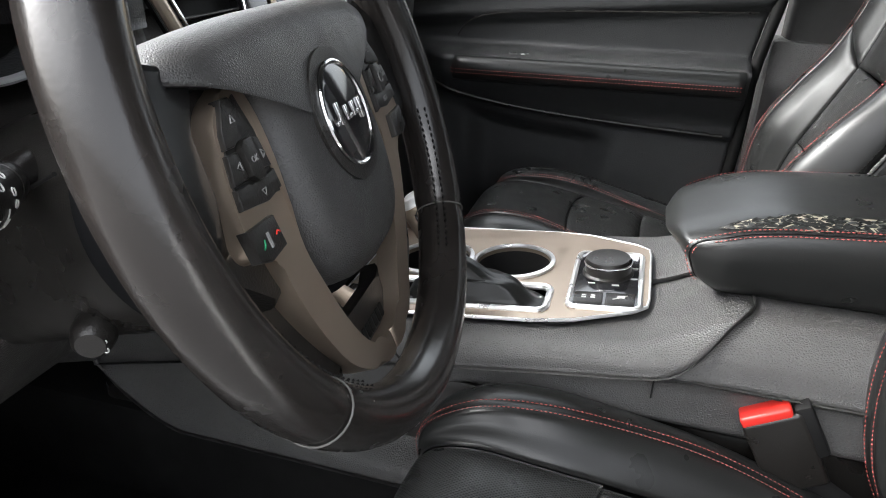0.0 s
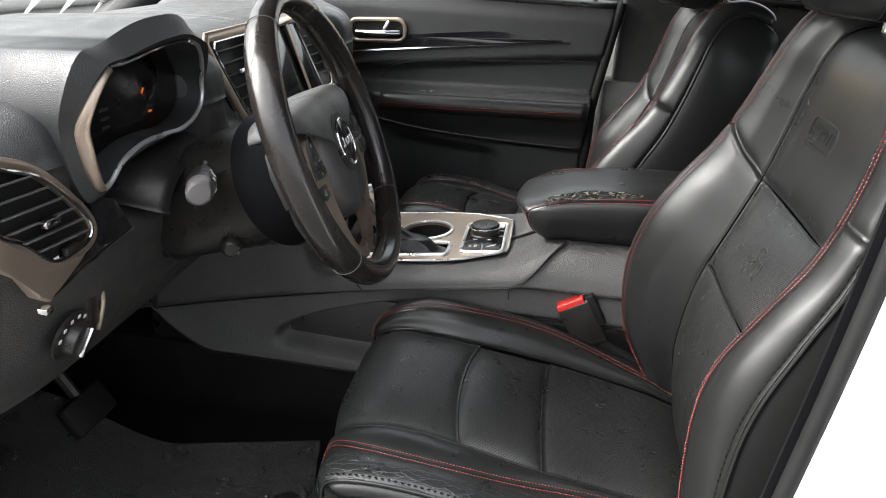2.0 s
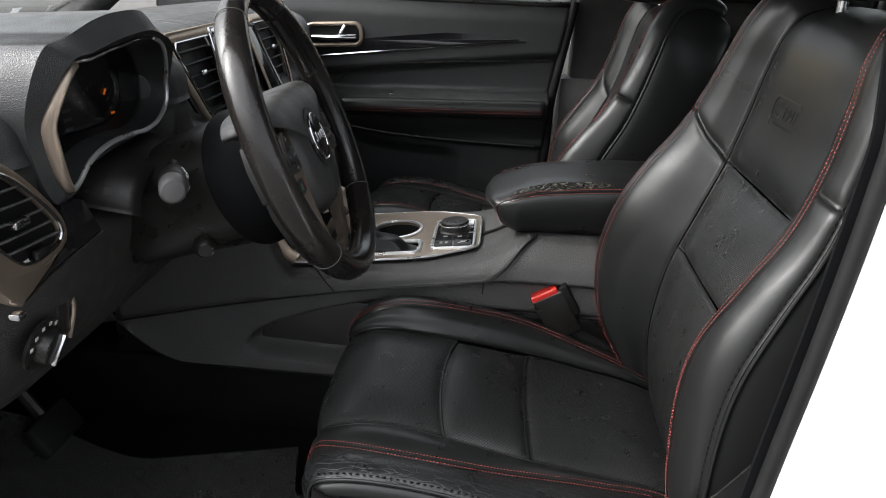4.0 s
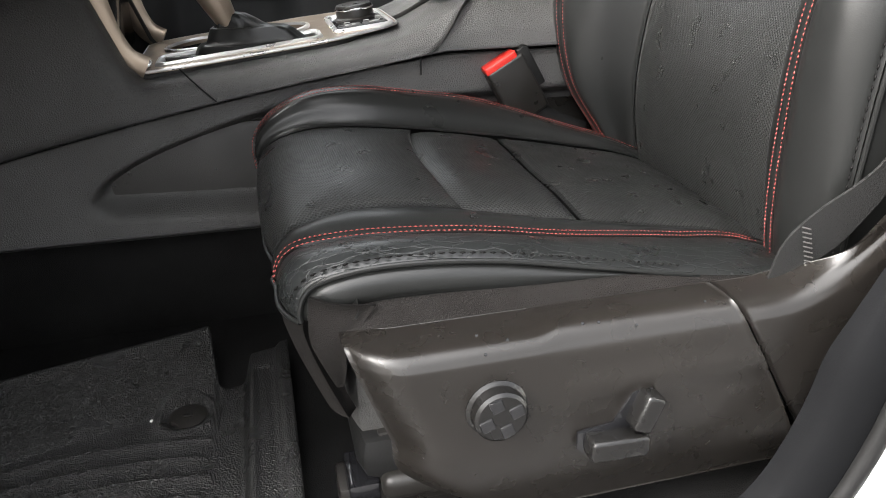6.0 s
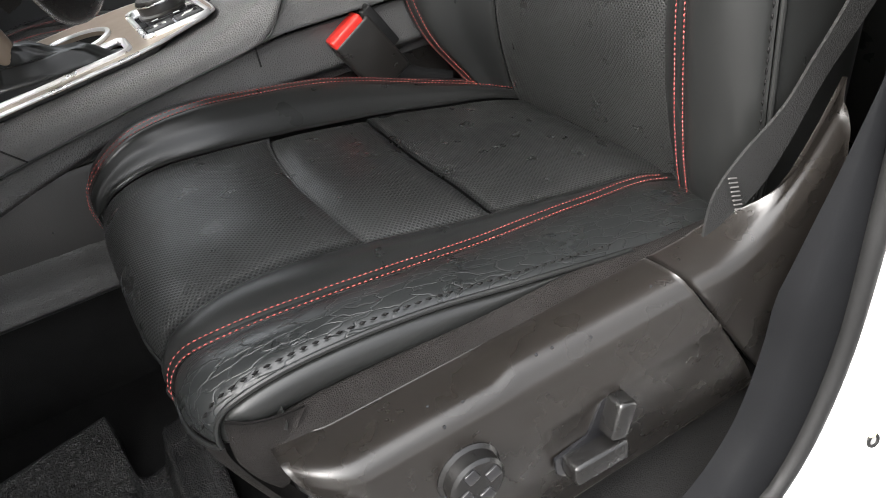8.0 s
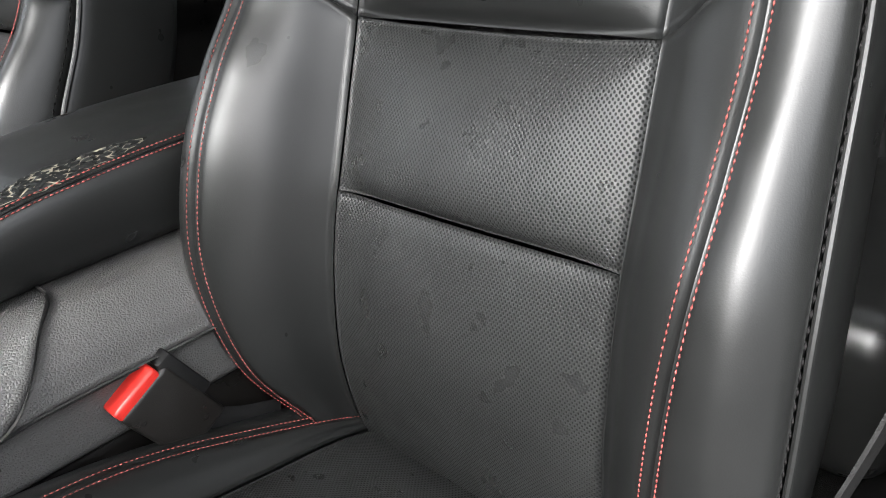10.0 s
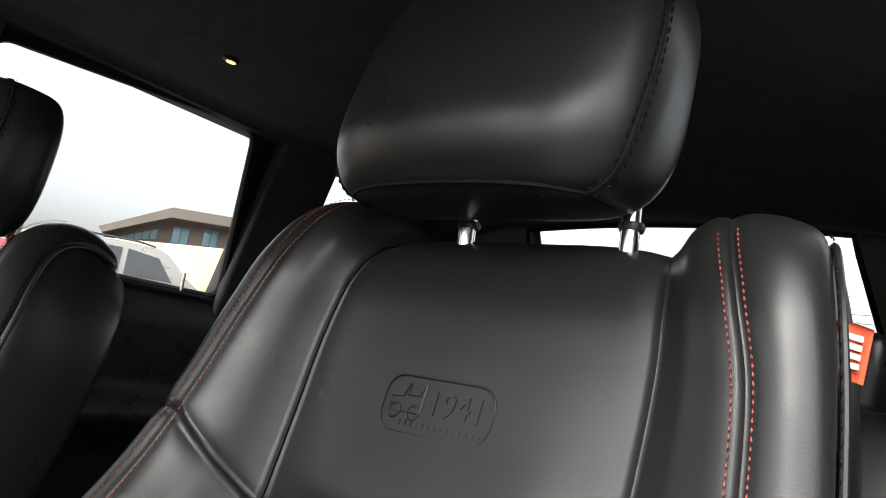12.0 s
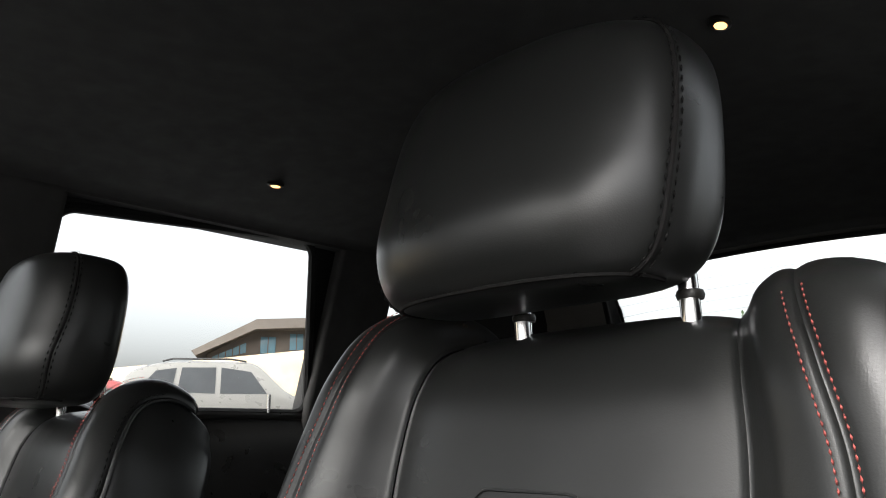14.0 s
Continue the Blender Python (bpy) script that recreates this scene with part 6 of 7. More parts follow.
# ---- air vents ----
def vent(name, ring, plane_x, slats, s, label, thick=0.008, lever=True):
    v = thing(name, (0, 0, 0), label, "air vent", group="dashboard air vents")
    line = curve([(plane_x, y, z) for y, z in ring], 6, closed=True)
    bm = bmesh.new()
    tube(bm, [p + Vector((0.006, 0, 0)) for p in line], thick, closed=True, n=12, flat=0.8, up=(1, 0, 0))
    part("vent_frame", bm, CHAMPAGNE, v, "champagne frame")
    bm = bmesh.new()
    cy, cz = sum(p.y for p in line) / len(line), sum(p.z for p in line) / len(line)
    tube(bm, [Vector((p.x + 0.010, cy + (p.y - cy) * 0.93, cz + (p.z - cz) * 0.90)) for p in line], 0.0022, closed=True, n=8)
    part("chrome_line", bm, CHROME, v)
    bm = bmesh.new()
    prism(bm, [(p.y, p.z) for p in line], 0.003, axes((plane_x + 0.001, 0, 0), (0, 1, 0), (0, 0, 1)))
    part("vent_back", bm, RUBBER, v)
    for a, b in slats:
        bm = bmesh.new()
        d = Vector((0, b[0] - a[0], b[1] - a[1]))
        m = axes((plane_x + 0.010, a[0], a[1]), d, (1, 0, 0.35))
        box(bm, 0, d.length, -0.008, 0.005, -0.0012, 0.0012, 0.0008, 1, m=m)
        part("slat", bm, GRAIN, v)
    if lever:
        a, b = slats[len(slats) // 2]
        bm = bmesh.new()
        c = Vector((plane_x + 0.017, (a[0] + b[0]) / 2, (a[1] + b[1]) / 2))
        box(bm, c.x - 0.006, c.x + 0.006, c.y - 0.011, c.y + 0.011, c.z - 0.004, c.z + 0.004, 0.002)
        part("vent_lever", bm, CHROME if s < 0 else SATIN, v)
    return v


for s in (-1, 1):
    ring = [(s * y, z) for y, z in ((0.800, 1.250), (0.768, 1.242), (0.727, 1.222), (0.688, 1.186), (0.659, 1.150), (0.657, 1.131), (0.674, 1.122), (0.710, 1.120), (0.735, 1.130), (0.762, 1.158), (0.802, 1.190))]
    sl = [((s * 0.797, 1.226), (s * 0.740, 1.222)), ((s * 0.793, 1.210), (s * 0.720, 1.205)), ((s * 0.787, 1.194), (s * 0.703, 1.188)), ((s * 0.778, 1.178), (s * 0.688, 1.172)), ((s * 0.763, 1.162), (s * 0.675, 1.156)), ((s * 0.745, 1.147), (s * 0.668, 1.141))]
    v = vent("side_air_vent", ring, -0.286, sl, s, "champagne-framed side air vent with dark slats", thick=0.0065)
    # broad champagne band under the opening
    bm = bmesh.new()
    q = [(s * y, z) for y, z in ((0.808, 1.190), (0.764, 1.156), (0.736, 1.128), (0.708, 1.118), (0.676, 1.121), (0.690, 1.113), (0.730, 1.104), (0.744, 1.092), (0.760, 1.104), (0.776, 1.132), (0.808, 1.158))]
    prism(bm, q if s > 0 else q[::-1], 0.012, axes((-0.284, 0, 0), (0, 1, 0), (0, 0, 1)), 0.004, 3)
    part("lower_frame_band", bm, CHAMPAGNE, v)
    bm = bmesh.new()
    box(bm, -0.280, -0.268, s * 0.752 - 0.006, s * 0.752 + 0.006, 1.084, 1.091, 0.002)
    part("band_clip", bm, CHROME, v)
    bm = bmesh.new()
    box(bm, -0.278, -0.270, s * 0.700 - 0.012, s * 0.700 + 0.012, 1.128, 1.137, 0.002)
    part("vent_wheel", bm, SATIN, v)
    bm = bmesh.new()
    box(bm, -0.2770, -0.2760, s * 0.722 - 0.004, s * 0.722 + 0.004, 1.126, 1.132)
    part("wheel_mark", bm, PALE_MARK, v)
    # gloss wedge beside the vent
    bm = bmesh.new()
    q = [(s * y, z) for y, z in ((0.652, 1.164), (0.638, 1.168), (0.613, 1.158), (0.586, 1.113), (0.660, 1.110), (0.736, 1.098), (0.728, 1.101), (0.688, 1.110), (0.660, 1.120), (0.650, 1.134))]
    prism(bm, q if s > 0 else q[::-1], 0.012, axes((-0.288, 0, 0), (0, 1, 0), (0, 0, 1)), 0.004)
    part("gloss_panel", bm, GLOSS, v, "gloss black panel")
    bm = bmesh.new()
    tube(bm, [Vector((-0.276, s * y, z)) for y, z in ((0.585, 1.111), (0.62, 1.109), (0.68, 1.104), (0.742, 1.094))], 0.0018, n=6)
    part("chrome_line", bm, CHROME, v)
    if s > 0:
        v.location.x = -0.13

# middle fascia: champagne frame round two vents and the screen
fascia = thing("centre_fascia", (0, 0, 0), "champagne-framed dark touch screen between two air vents", "control panel")
# its plane leans back: h counts down from the upper edge
FM = axes((-0.333, 0, 1.284), (0, 1, 0), (-0.342, 0, 0.940))
fascia_out = [(-0.262, -0.006), (-0.252, 0.004), (0.252, 0.004), (0.262, -0.006), (0.258, -0.030), (0.232, -0.118), (0.212, -0.158), (-0.212, -0.158), (-0.232, -0.118), (-0.258, -0.030)]
bm = bmesh.new()
tube(bm, [FM @ Vector((y, h, 0.004)) for y, h in fascia_out], 0.0085, closed=True, n=10, flat=0.6, up=FM.to_3x3() @ Vector((0, 0, 1)))
part("fascia_frame", bm, CHAMPAGNE, fascia)
bm = bmesh.new()
tube(bm, [FM @ Vector((y * 0.955, -0.077 + (h + 0.077) * 0.88, 0.009)) for y, h in fascia_out], 0.0018, closed=True, n=6)
part("chrome_line", bm, CHROME, fascia)
bm = bmesh.new()
prism(bm, fascia_out[::-1], 0.004, FM @ pose(0, 0, -0.010))
part("fascia_back", bm, RUBBER, fascia)
for s in (-1, 1):
    for j in range(7):
        h = -0.020 - 0.020 * j
        y0, y1 = 0.246 - 0.0055 * j, 0.118 + 0.004 * j
        bm = bmesh.new()
        box(bm, min(s * y0, s * y1), max(s * y0, s * y1), h - 0.0014, h + 0.0014, -0.006, 0.006, 0.0008, 1, m=FM)
        part("slat", bm, SATIN, fascia)
    bm = bmesh.new()
    box(bm, s * 0.185 - 0.009, s * 0.185 + 0.009, -0.064, -0.055, 0.004, 0.012, 0.002, m=FM)
    part("vent_lever", bm, CHROME, fascia)
    # gloss upright with a champagne strip beside the screen and a bright outer edge
    bm = bmesh.new()
    q = [(s * y, h) for y, h in ((0.066, -0.004), (0.072, -0.156), (0.146, -0.156), (0.108, -0.004))]
    prism(bm, q if s > 0 else q[::-1], 0.016, FM @ pose(0, 0, -0.006), 0.003)
    part("gloss_upright", bm, GLOSS, fascia, "gloss black upright")
    bm = bmesh.new()
    tube(bm, [FM @ Vector((s * y, h, 0.011)) for y, h in ((0.064, -0.006), (0.067, -0.08), (0.070, -0.154))], 0.0046, n=8, flat=0.6, up=FM.to_3x3() @ Vector((0, 0, 1)))
    part("upright_strip", bm, CHAMPAGNE, fascia)
    bm = bmesh.new()
    tube(bm, [FM @ Vector((s * y, h, 0.011)) for y, h in ((0.109, -0.004), (0.127, -0.08), (0.147, -0.156))], 0.0022, n=8)
    part("upright_edge", bm, CHROME, fascia)
bm = bmesh.new()
prism(bm, [(-0.070, -0.156), (0.070, -0.156), (0.064, -0.012), (-0.064, -0.012)], 0.010, FM @ pose(0, 0, -0.004), 0.002)
part("touch_screen", bm, SCREEN, fascia, "dark touch screen")
bm = bmesh.new()
box(bm, -0.108, 0.108, -0.010, 0.006, 0.0, 0.014, 0.003, m=FM)
part("screen_brow", bm, CHROME, fascia)

# light switch low beside the door
lights = thing("light_switch", axes((-0.306, -0.686, 1.017), (0, 1, 0.0), (0.30, 0, 1)), "round headlamp switch with a chrome pointer", "switch")
bm = bmesh.new()
lathe(bm, [(0.030, 0.0), (0.031, 0.004), (0.027, 0.006), (0.0, 0.006)], Matrix.Identity(4), 32)
part("switch_plate", bm, SATIN, lights)
bm = bmesh.new()
lathe(bm, [(0.020, 0.004), (0.019, 0.018), (0.016, 0.020), (0.0, 0.020)], Matrix.Identity(4), 32)
part("switch_knob", bm, SATIN, lights)
bm = bmesh.new()
box(bm, -0.0022, 0.0022, -0.018, 0.018, 0.019, 0.025, 0.0015, m=pose(0, 0, 0, 0, 0, -25))
part("pointer", bm, CHROME, lights)
for j in range(5):
    q = radians(50 + 28 * j)
    bm = bmesh.new()
    box(bm, 0.026 * math.cos(q) - 0.0022, 0.026 * math.cos(q) + 0.0022, 0.026 * math.sin(q) - 0.0022, 0.026 * math.sin(q) + 0.0022, 0.006, 0.0068)
    part("switch_mark", bm, PALE_MARK, lights)
dim = thing("dimmer_wheel", (-0.304, -0.628, 1.034), "narrow dimmer strip with a bright edge", "switch")
bm = bmesh.new()
tube(bm, curve([(0.0, 0.006, 0.02), (0.004, 0.002, -0.005), (0.002, -0.012, -0.035)], 5), 0.0028, n=8)
part("bright_edge", bm, CHAMPAGNE, dim)
bm = bmesh.new()
box(bm, -0.004, 0.004, -0.026, -0.006, -0.028, 0.012, 0.003)
part("dimmer", bm, SATIN, dim)

# glove box lid on the passenger side
glove = thing("glove_box", (0, 0, 0), "black grained glove box lid", "glove box")
bm = bmesh.new()
panel(bm, lambda u, v: dash_face(u, v) + Vector((0.006, 0, 0)), span(0.19, 0.60, 14), span(9.2, 12.0, 12), thick=0.006, inward=-1, seams="lrbt", tuck=0.003)
part("lid", bm, GRAIN, glove)
bm = bmesh.new()
box(bm, -0.292, -0.280, 0.36, 0.44, 1.055, 1.070, 0.003)
part("latch", bm, SATIN, glove)


# ---- passenger door ----
def rise(a, b, t):
    k = max(0.0, min(1.0, (t - a) / (b - a)))
    return k * k * (3 - 2 * k)


def door_edge(z):
    """Rear edge of the door lining, leaning back with height."""
    return 0.303 + 0.16 * max(0, z - 1.05) - 0.05 * max(0, 0.95 - z)


def chrome_z(x):
    return 1.1865 + 0.111 * x - 0.02 * x * x


def arm_z(x):
    return 1.040 + 0.030 * x


def curve_z(x):
    """Lower swept edge of the door's soft panel."""
    return 0.926 + 0.055 * math.exp(-(x + 0.33) / 0.13) - 0.012 * x


def door_y(x, z):
    y = 0.705
    y += 0.028 * rise(arm_z(x) + 0.012, arm_z(x) + 0.035, z) * rise(chrome_z(x) - 0.032, chrome_z(x) - 0.060, z)   # hollow over the armrest
    y -= 0.055 * rise(arm_z(x) - 0.11, arm_z(x) - 0.015, z) * rise(arm_z(x) + 0.028, arm_z(x) + 0.008, z) * rise(-0.36, -0.28, x)
    y += 0.016 * rise(curve_z(x) + 0.004, curve_z(x) - 0.012, z)
    y += 0.030 * rise(curve_z(x) - 0.02, curve_z(x) - 0.06, z) * rise(-0.27, -0.20, x) * rise(0.08, 0.0, x)         # map pocket
    y += 0.020 * rise(1.26, 1.33, z)
    return y


pdoor = thing("passenger_door", (0, 0, 0), "closed black passenger door with red-stitched armrest and chrome strip", "car door")
bm = bmesh.new()
panel(bm, lambda u, v: Vector((-0.80 + (door_edge(v) + 0.80) * u, door_y(-0.80 + (door_edge(v) + 0.80) * u, v), v)), span(0, 1, 110), span(0.60, 1.315, 110), thick=0.02, inward=1)
for f in bm.faces:
    f.normal_flip()
part("door_lining", bm, SOFT, pdoor)
bm = bmesh.new()
panel(bm, lambda u, v: Vector((-0.80 + (door_edge(1.3) + 0.80) * u, 0.712 + 0.06 * v, 1.312 + 0.010 * math.sin(math.pi * v))), span(0, 1, 20), span(0, 1, 6), thick=0.01, inward=1)
part("door_top_roll", bm, SATIN, pdoor)
bm = bmesh.new()
tube(bm, [Vector((x, door_y(x, chrome_z(x)) - 0.003, chrome_z(x))) for x in span(-0.39, 0.232, 40)], lambda t: 0.0042 - 0.002 * t ** 3, n=8)
part("chrome_strip", bm, CHROME, pdoor)
bm = bmesh.new()
poly = [(x, chrome_z(x) + 0.005) for x in span(-0.36, 0.215, 16)] + [(x, chrome_z(x) + 0.008 + 0.030 * (1 - rise(0.0, 0.215, x)) * 1.0) for x in span(0.21, -0.36, 16)]
prism(bm, poly, 0.007, axes((0, 0.706, 0), (1, 0, 0), (0, 0, 1)), 0.002)
part("gloss_trim", bm, GLOSS, pdoor, "dark gloss trim")
# release handle in its champagne bowl
hx, hz = -0.293, 1.207
hm = axes((hx, 0.703, hz), (1, 0, 0.06), (0, 0, 1))
bm = bmesh.new()
shape = [(x * (1.0 if x < 0 else 0.97), y) for x, y in rounded(0.158, 0.056, 0.022, 7)]
tube(bm, [hm @ Vector((x, y, 0.004)) for x, y in shape], 0.0062, closed=True, n=10)
bowl = part("handle_frame", bm, CHAMPAGNE, pdoor)
bm = bmesh.new()
prism(bm, shape, 0.002, hm @ pose(0, 0, 0.001))
part("handle_bowl", bm, RUBBER, bowl)
bm = bmesh.new()
tube(bm, curve([tuple(hm @ Vector(p)) for p in ((-0.060, -0.004, 0.010), (-0.020, -0.006, 0.018), (0.030, -0.006, 0.018), (0.062, -0.006, 0.012))], 6), 0.0085, n=12, flat=0.7)
part("handle_lever", bm, CHROME, bowl)
bm = bmesh.new()
tube(bm, [hm @ Vector((0.018, 0.0, 0.014)), hm @ Vector((0.034, 0.024, 0.012))], 0.005, n=8)
part("lock_tab", bm, CHROME, bowl)
# armrest pad with its stitched edge
bm = bmesh.new()
def pad_f(u, v):
    x = -0.300 + (0.300 + 0.296) * u
    a = math.pi * (v * 0.9 - 0.35)
    z = arm_z(x)
    return Vector((x, 0.660 - 0.022 * math.cos(a) + 0.04 * rise(0.06, 0.0, u), z - 0.012 + 0.026 * math.sin(a)))
panel(bm, pad_f, span(0, 1, 40), span(0, 1, 14), thick=0.006, inward=1)
pad_ob = part("arm_pad", bm, LEATHER, pdoor)
bm = bmesh.new()
for v in (0.30, 0.40):
    stitches(bm, [pad_f(u, v) for u in span(0.02, 0.99, 60)], lambda p: (0, -1, 0.1), pitch=0.0062, length=0.0048, width=0.0013)
tagged(part("arm_stitching", bm, RED_THREAD, pad_ob, "double row of red thread"), kind="stuff")
bm = bmesh.new()
box(bm, -0.27, -0.12, 0.680, 0.715, arm_z(-0.2) + 0.004, arm_z(-0.2) + 0.014, 0.003)
plate = part("switch_plate", bm, GLOSS, pdoor)
for k in range(2):
    bm = bmesh.new()
    box(bm, -0.165 + 0.026 * k, -0.148 + 0.026 * k, 0.684, 0.704, arm_z(-0.2) + 0.014, arm_z(-0.2) + 0.022, 0.003)
    part("window_switch", bm, CHROME if k else SATIN, plate)
bm = bmesh.new()
tube(bm, curve([(-0.285, door_y(-0.285, 1.08) - 0.004, 1.075), (-0.25, door_y(-0.25, 1.12) - 0.003, 1.112), (-0.17, 0.707, 1.132), (0.0, 0.707, 1.146), (0.30, 0.707, 1.166)], 6), 0.0016, n=6)
part("panel_crease", bm, SATIN, pdoor)
bm = bmesh.new()
tube(bm, [Vector((x, door_y(x, curve_z(x) + 0.003) - 0.001, curve_z(x) + 0.002)) for x in span(-0.36, 0.28, 40)], 0.0035, n=8)
part("sweep_edge", bm, SATIN, pdoor)
bm = bmesh.new()
tube(bm, [Vector((door_edge(z) + 0.010, 0.716, z)) for z in span(0.70, 1.32, 14)], 0.012, n=10)
part("edge_seal", bm, RUBBER, pdoor)
bm = bmesh.new()
tube(bm, [Vector((0.285, 0.735, 1.31)), Vector((0.285, 0.735, 1.345))], 0.004, n=10)
lathe(bm, [(0.009, 0), (0.007, 0.006), (0, 0.006)], pose(0.285, 0.735, 1.318))
part("lock_pin", bm, SATIN, pdoor)
# lower centre pillar lining and belt behind the passenger seat
bm = bmesh.new()
box(bm, 0.335, 0.56, 0.725, 0.80, 0.50, 1.12, 0.015)
tagged(part("pillar_lower_right", bm, GRAIN), "black lower pillar lining", "pillar", kind="structure")


def rear_door(name, s):
    d = thing(name, (0, 0, 0), "closed black rear door lining with a lock pin", "car door", group="rear doors")
    bm = bmesh.new()
    def f(u, v):
        y = 0.725 - 0.03 * rise(1.02, 1.06, v) * rise(1.14, 1.09, v) + 0.018 * rise(1.28, 1.36, v)
        return Vector((u, s * y, v))
    panel(bm, f, span(0.54, 1.32, 14), span(0.5, 1.352, 40), thick=0.02, inward=s)
    for q in bm.faces:
        q.normal_flip()
    part("door_lining", bm, SATIN, d)
    bm = bmesh.new()
    box(bm, 0.54, 1.32, min(s * 0.735, s * 0.80), max(s * 0.735, s * 0.80), 1.335, 1.356, 0.008)
    part("window_ledge", bm, SATIN, d)
    bm = bmesh.new()
    tube(bm, [Vector((1.045, s * 0.735, 1.35)), Vector((1.045, s * 0.735, 1.386)), Vector((1.045, s * 0.735, 1.39))], 0.0042, n=10)
    part("lock_pin", bm, CHROME, d)
    return d


rear_door("rear_door", 1)
rear_door("rear_door", -1)


# ---- driver's seat side shield and switches ----
shield = thing("seat_side_shield", (0, -0.385, 0), "satin black plastic seat side shield with power seat switches", "seat trim")


SHIELD_SEC = [(-0.256, 0.7725), (-0.274, 0.7715), (-0.293, 0.769), (-0.3015, 0.761), (-0.304, 0.748), (-0.304, 0.690), (-0.296, 0.630), (-0.280, 0.578)]


def shield_face(u, v):
    """v runs from the top border (0) over the crease to the lower edge (1)."""
    y, z = spline(SHIELD_SEC, v * 7)
    x0 = -0.012 + 0.035 * max(0, min(1, (0.775 - z) / 0.1)) + 0.07 * max(0, (0.66 - z) / 0.072) ** 2
    x = x0 + (0.303 - x0 + 0.100 * (0.78 - z) / 0.17) * u
    bump = 0.006 * rise(0.135, 0.160, x) * (v < 0.55) * math.sin(math.pi * min(1, v / 0.55))
    corner = max(0, 1 - u / 0.13)
    y += 0.030 * corner ** 2
    y -= 0.0045 * math.exp(-((z - 0.722) / 0.007) ** 2) * rise(0.140, 0.175, x)
    return Vector((x, y + bump * 0.6, z + bump * 0.6))


bm = bmesh.new()
panel(bm, shield_face, span(0, 1, 60), span(0, 1, 44), thick=0.004, inward=-1)
part("front_shell", bm, SHIELD, shield)
bm = bmesh.new()
def shield_rear(u, v):
    """Past the joint the crest climbs beside the backrest."""
    y, z = spline(SHIELD_SEC, v * 7)
    x0 = 0.3045 + 0.100 * (0.78 - z) / 0.17
    x = x0 + (0.475 - x0) * u
    climb = 5.8 * max(0.0, x - 0.340) ** 2
    y += (-0.294 - y) * rise(0.36, 0.43, x) * (y > -0.294)      # its top narrows as it climbs
    return Vector((x, y, z + climb * (1 - 0.5 * v)))
panel(bm, shield_rear, span(0, 1, 24), span(0, 1, 40), thick=0.004, inward=-1)
part("rear_shell", bm, SHIELD, shield)
bm = bmesh.new()
lathe(bm, [(0.0, 0.0), (0.0250, 0.0), (0.0250, 0.003), (0.0222, 0.005), (0.0215, 0.0145), (0.0190, 0.0165), (0.0, 0.0165)], axes((0.101, -0.3035, 0.717), (1, 0, 0), (0, 0.05, 1)), 36)
knob = part("lumbar_switch", bm, SWITCH, shield, "round four-way lumbar switch")
for a in (0, 90, 180, 270):
    bm = bmesh.new()
    q = radians(a + 20)
    m = axes((0.101, -0.3035, 0.717), (1, 0, 0), (0, 0.05, 1)) @ pose(0.0125 * math.cos(q), 0.0125 * math.sin(q), 0.0150, 0, 0, a + 20)
    box(bm, -0.0055, 0.0055, -0.0052, 0.0052, 0.0, 0.0032, 0.0016, m=m)
    part("switch_lobe", bm, GLOSS, knob)
sm = axes((0.205, -0.3045, 0.668), (1, 0, 0), (0, 0.04, 1))
bm = bmesh.new()
prism(bm, [(-0.034, 0.010), (-0.034, -0.006), (-0.026, -0.014), (0.020, -0.016), (0.028, -0.006), (0.024, 0.004), (0.034, 0.034), (0.030, 0.044), (0.020, 0.046), (0.012, 0.040), (-0.002, 0.014)], 0.003, sm, 0.001)
base = part("switch_base", bm, GLOSS, shield)
bm = bmesh.new()
box(bm, -0.028, 0.024, -0.012, 0.008, 0.0, 0.020, 0.004, 3, m=sm @ pose(0, 0, 0, 0, 0, -3))
part("seat_position_switch", bm, SWITCH, base)
bm = bmesh.new()
box(bm, -0.009, 0.009, -0.016, 0.018, 0.0, 0.020, 0.004, 3, m=sm @ pose(0.021, 0.026, 0, 0, 0, -22))
part("recline_switch", bm, SWITCH, base)
# water drops left on the shield
random.seed(11)
for k in range(7):
    u, v = random.uniform(0.25, 0.98), random.uniform(0.10, 0.45)
    p = shield_face(u, v)
    bm = bmesh.new()
    lathe(bm, [(0.0014, 0), (0.0012, 0.0006), (0.0, 0.0009)], Matrix.Translation(p + Vector((0, -0.0003, 0))) @ pose(0, 0, 0, 70, 0, 0), 10)
    part("water_drop", bm, GLOSS, shield)

# woven flap at the cushion's front corner, tucked behind the shield
bm = bmesh.new()
def flap(u, v):
    a = Vector(spline([(-0.030, -0.622, 0.798), (-0.033, -0.618, 0.763), (-0.028, -0.606, 0.735), (-0.010, -0.590, 0.694)], v * 3))
    b = Vector(spline([(0.020, -0.634, 0.790), (-0.004, -0.636, 0.758), (-0.006, -0.625, 0.728), (-0.007, -0.597, 0.693)], v * 3))
    return a.lerp(b, u) + Vector((-0.005, -0.004, 0)) * math.sin(math.pi * u) - Vector((0, -0.385, 0))
panel(bm, flap, span(0, 1, 10), span(0, 1, 10), thick=0.003, inward=-1)
part("fabric_flap", bm, FABRIC, shield, "woven black fabric corner")

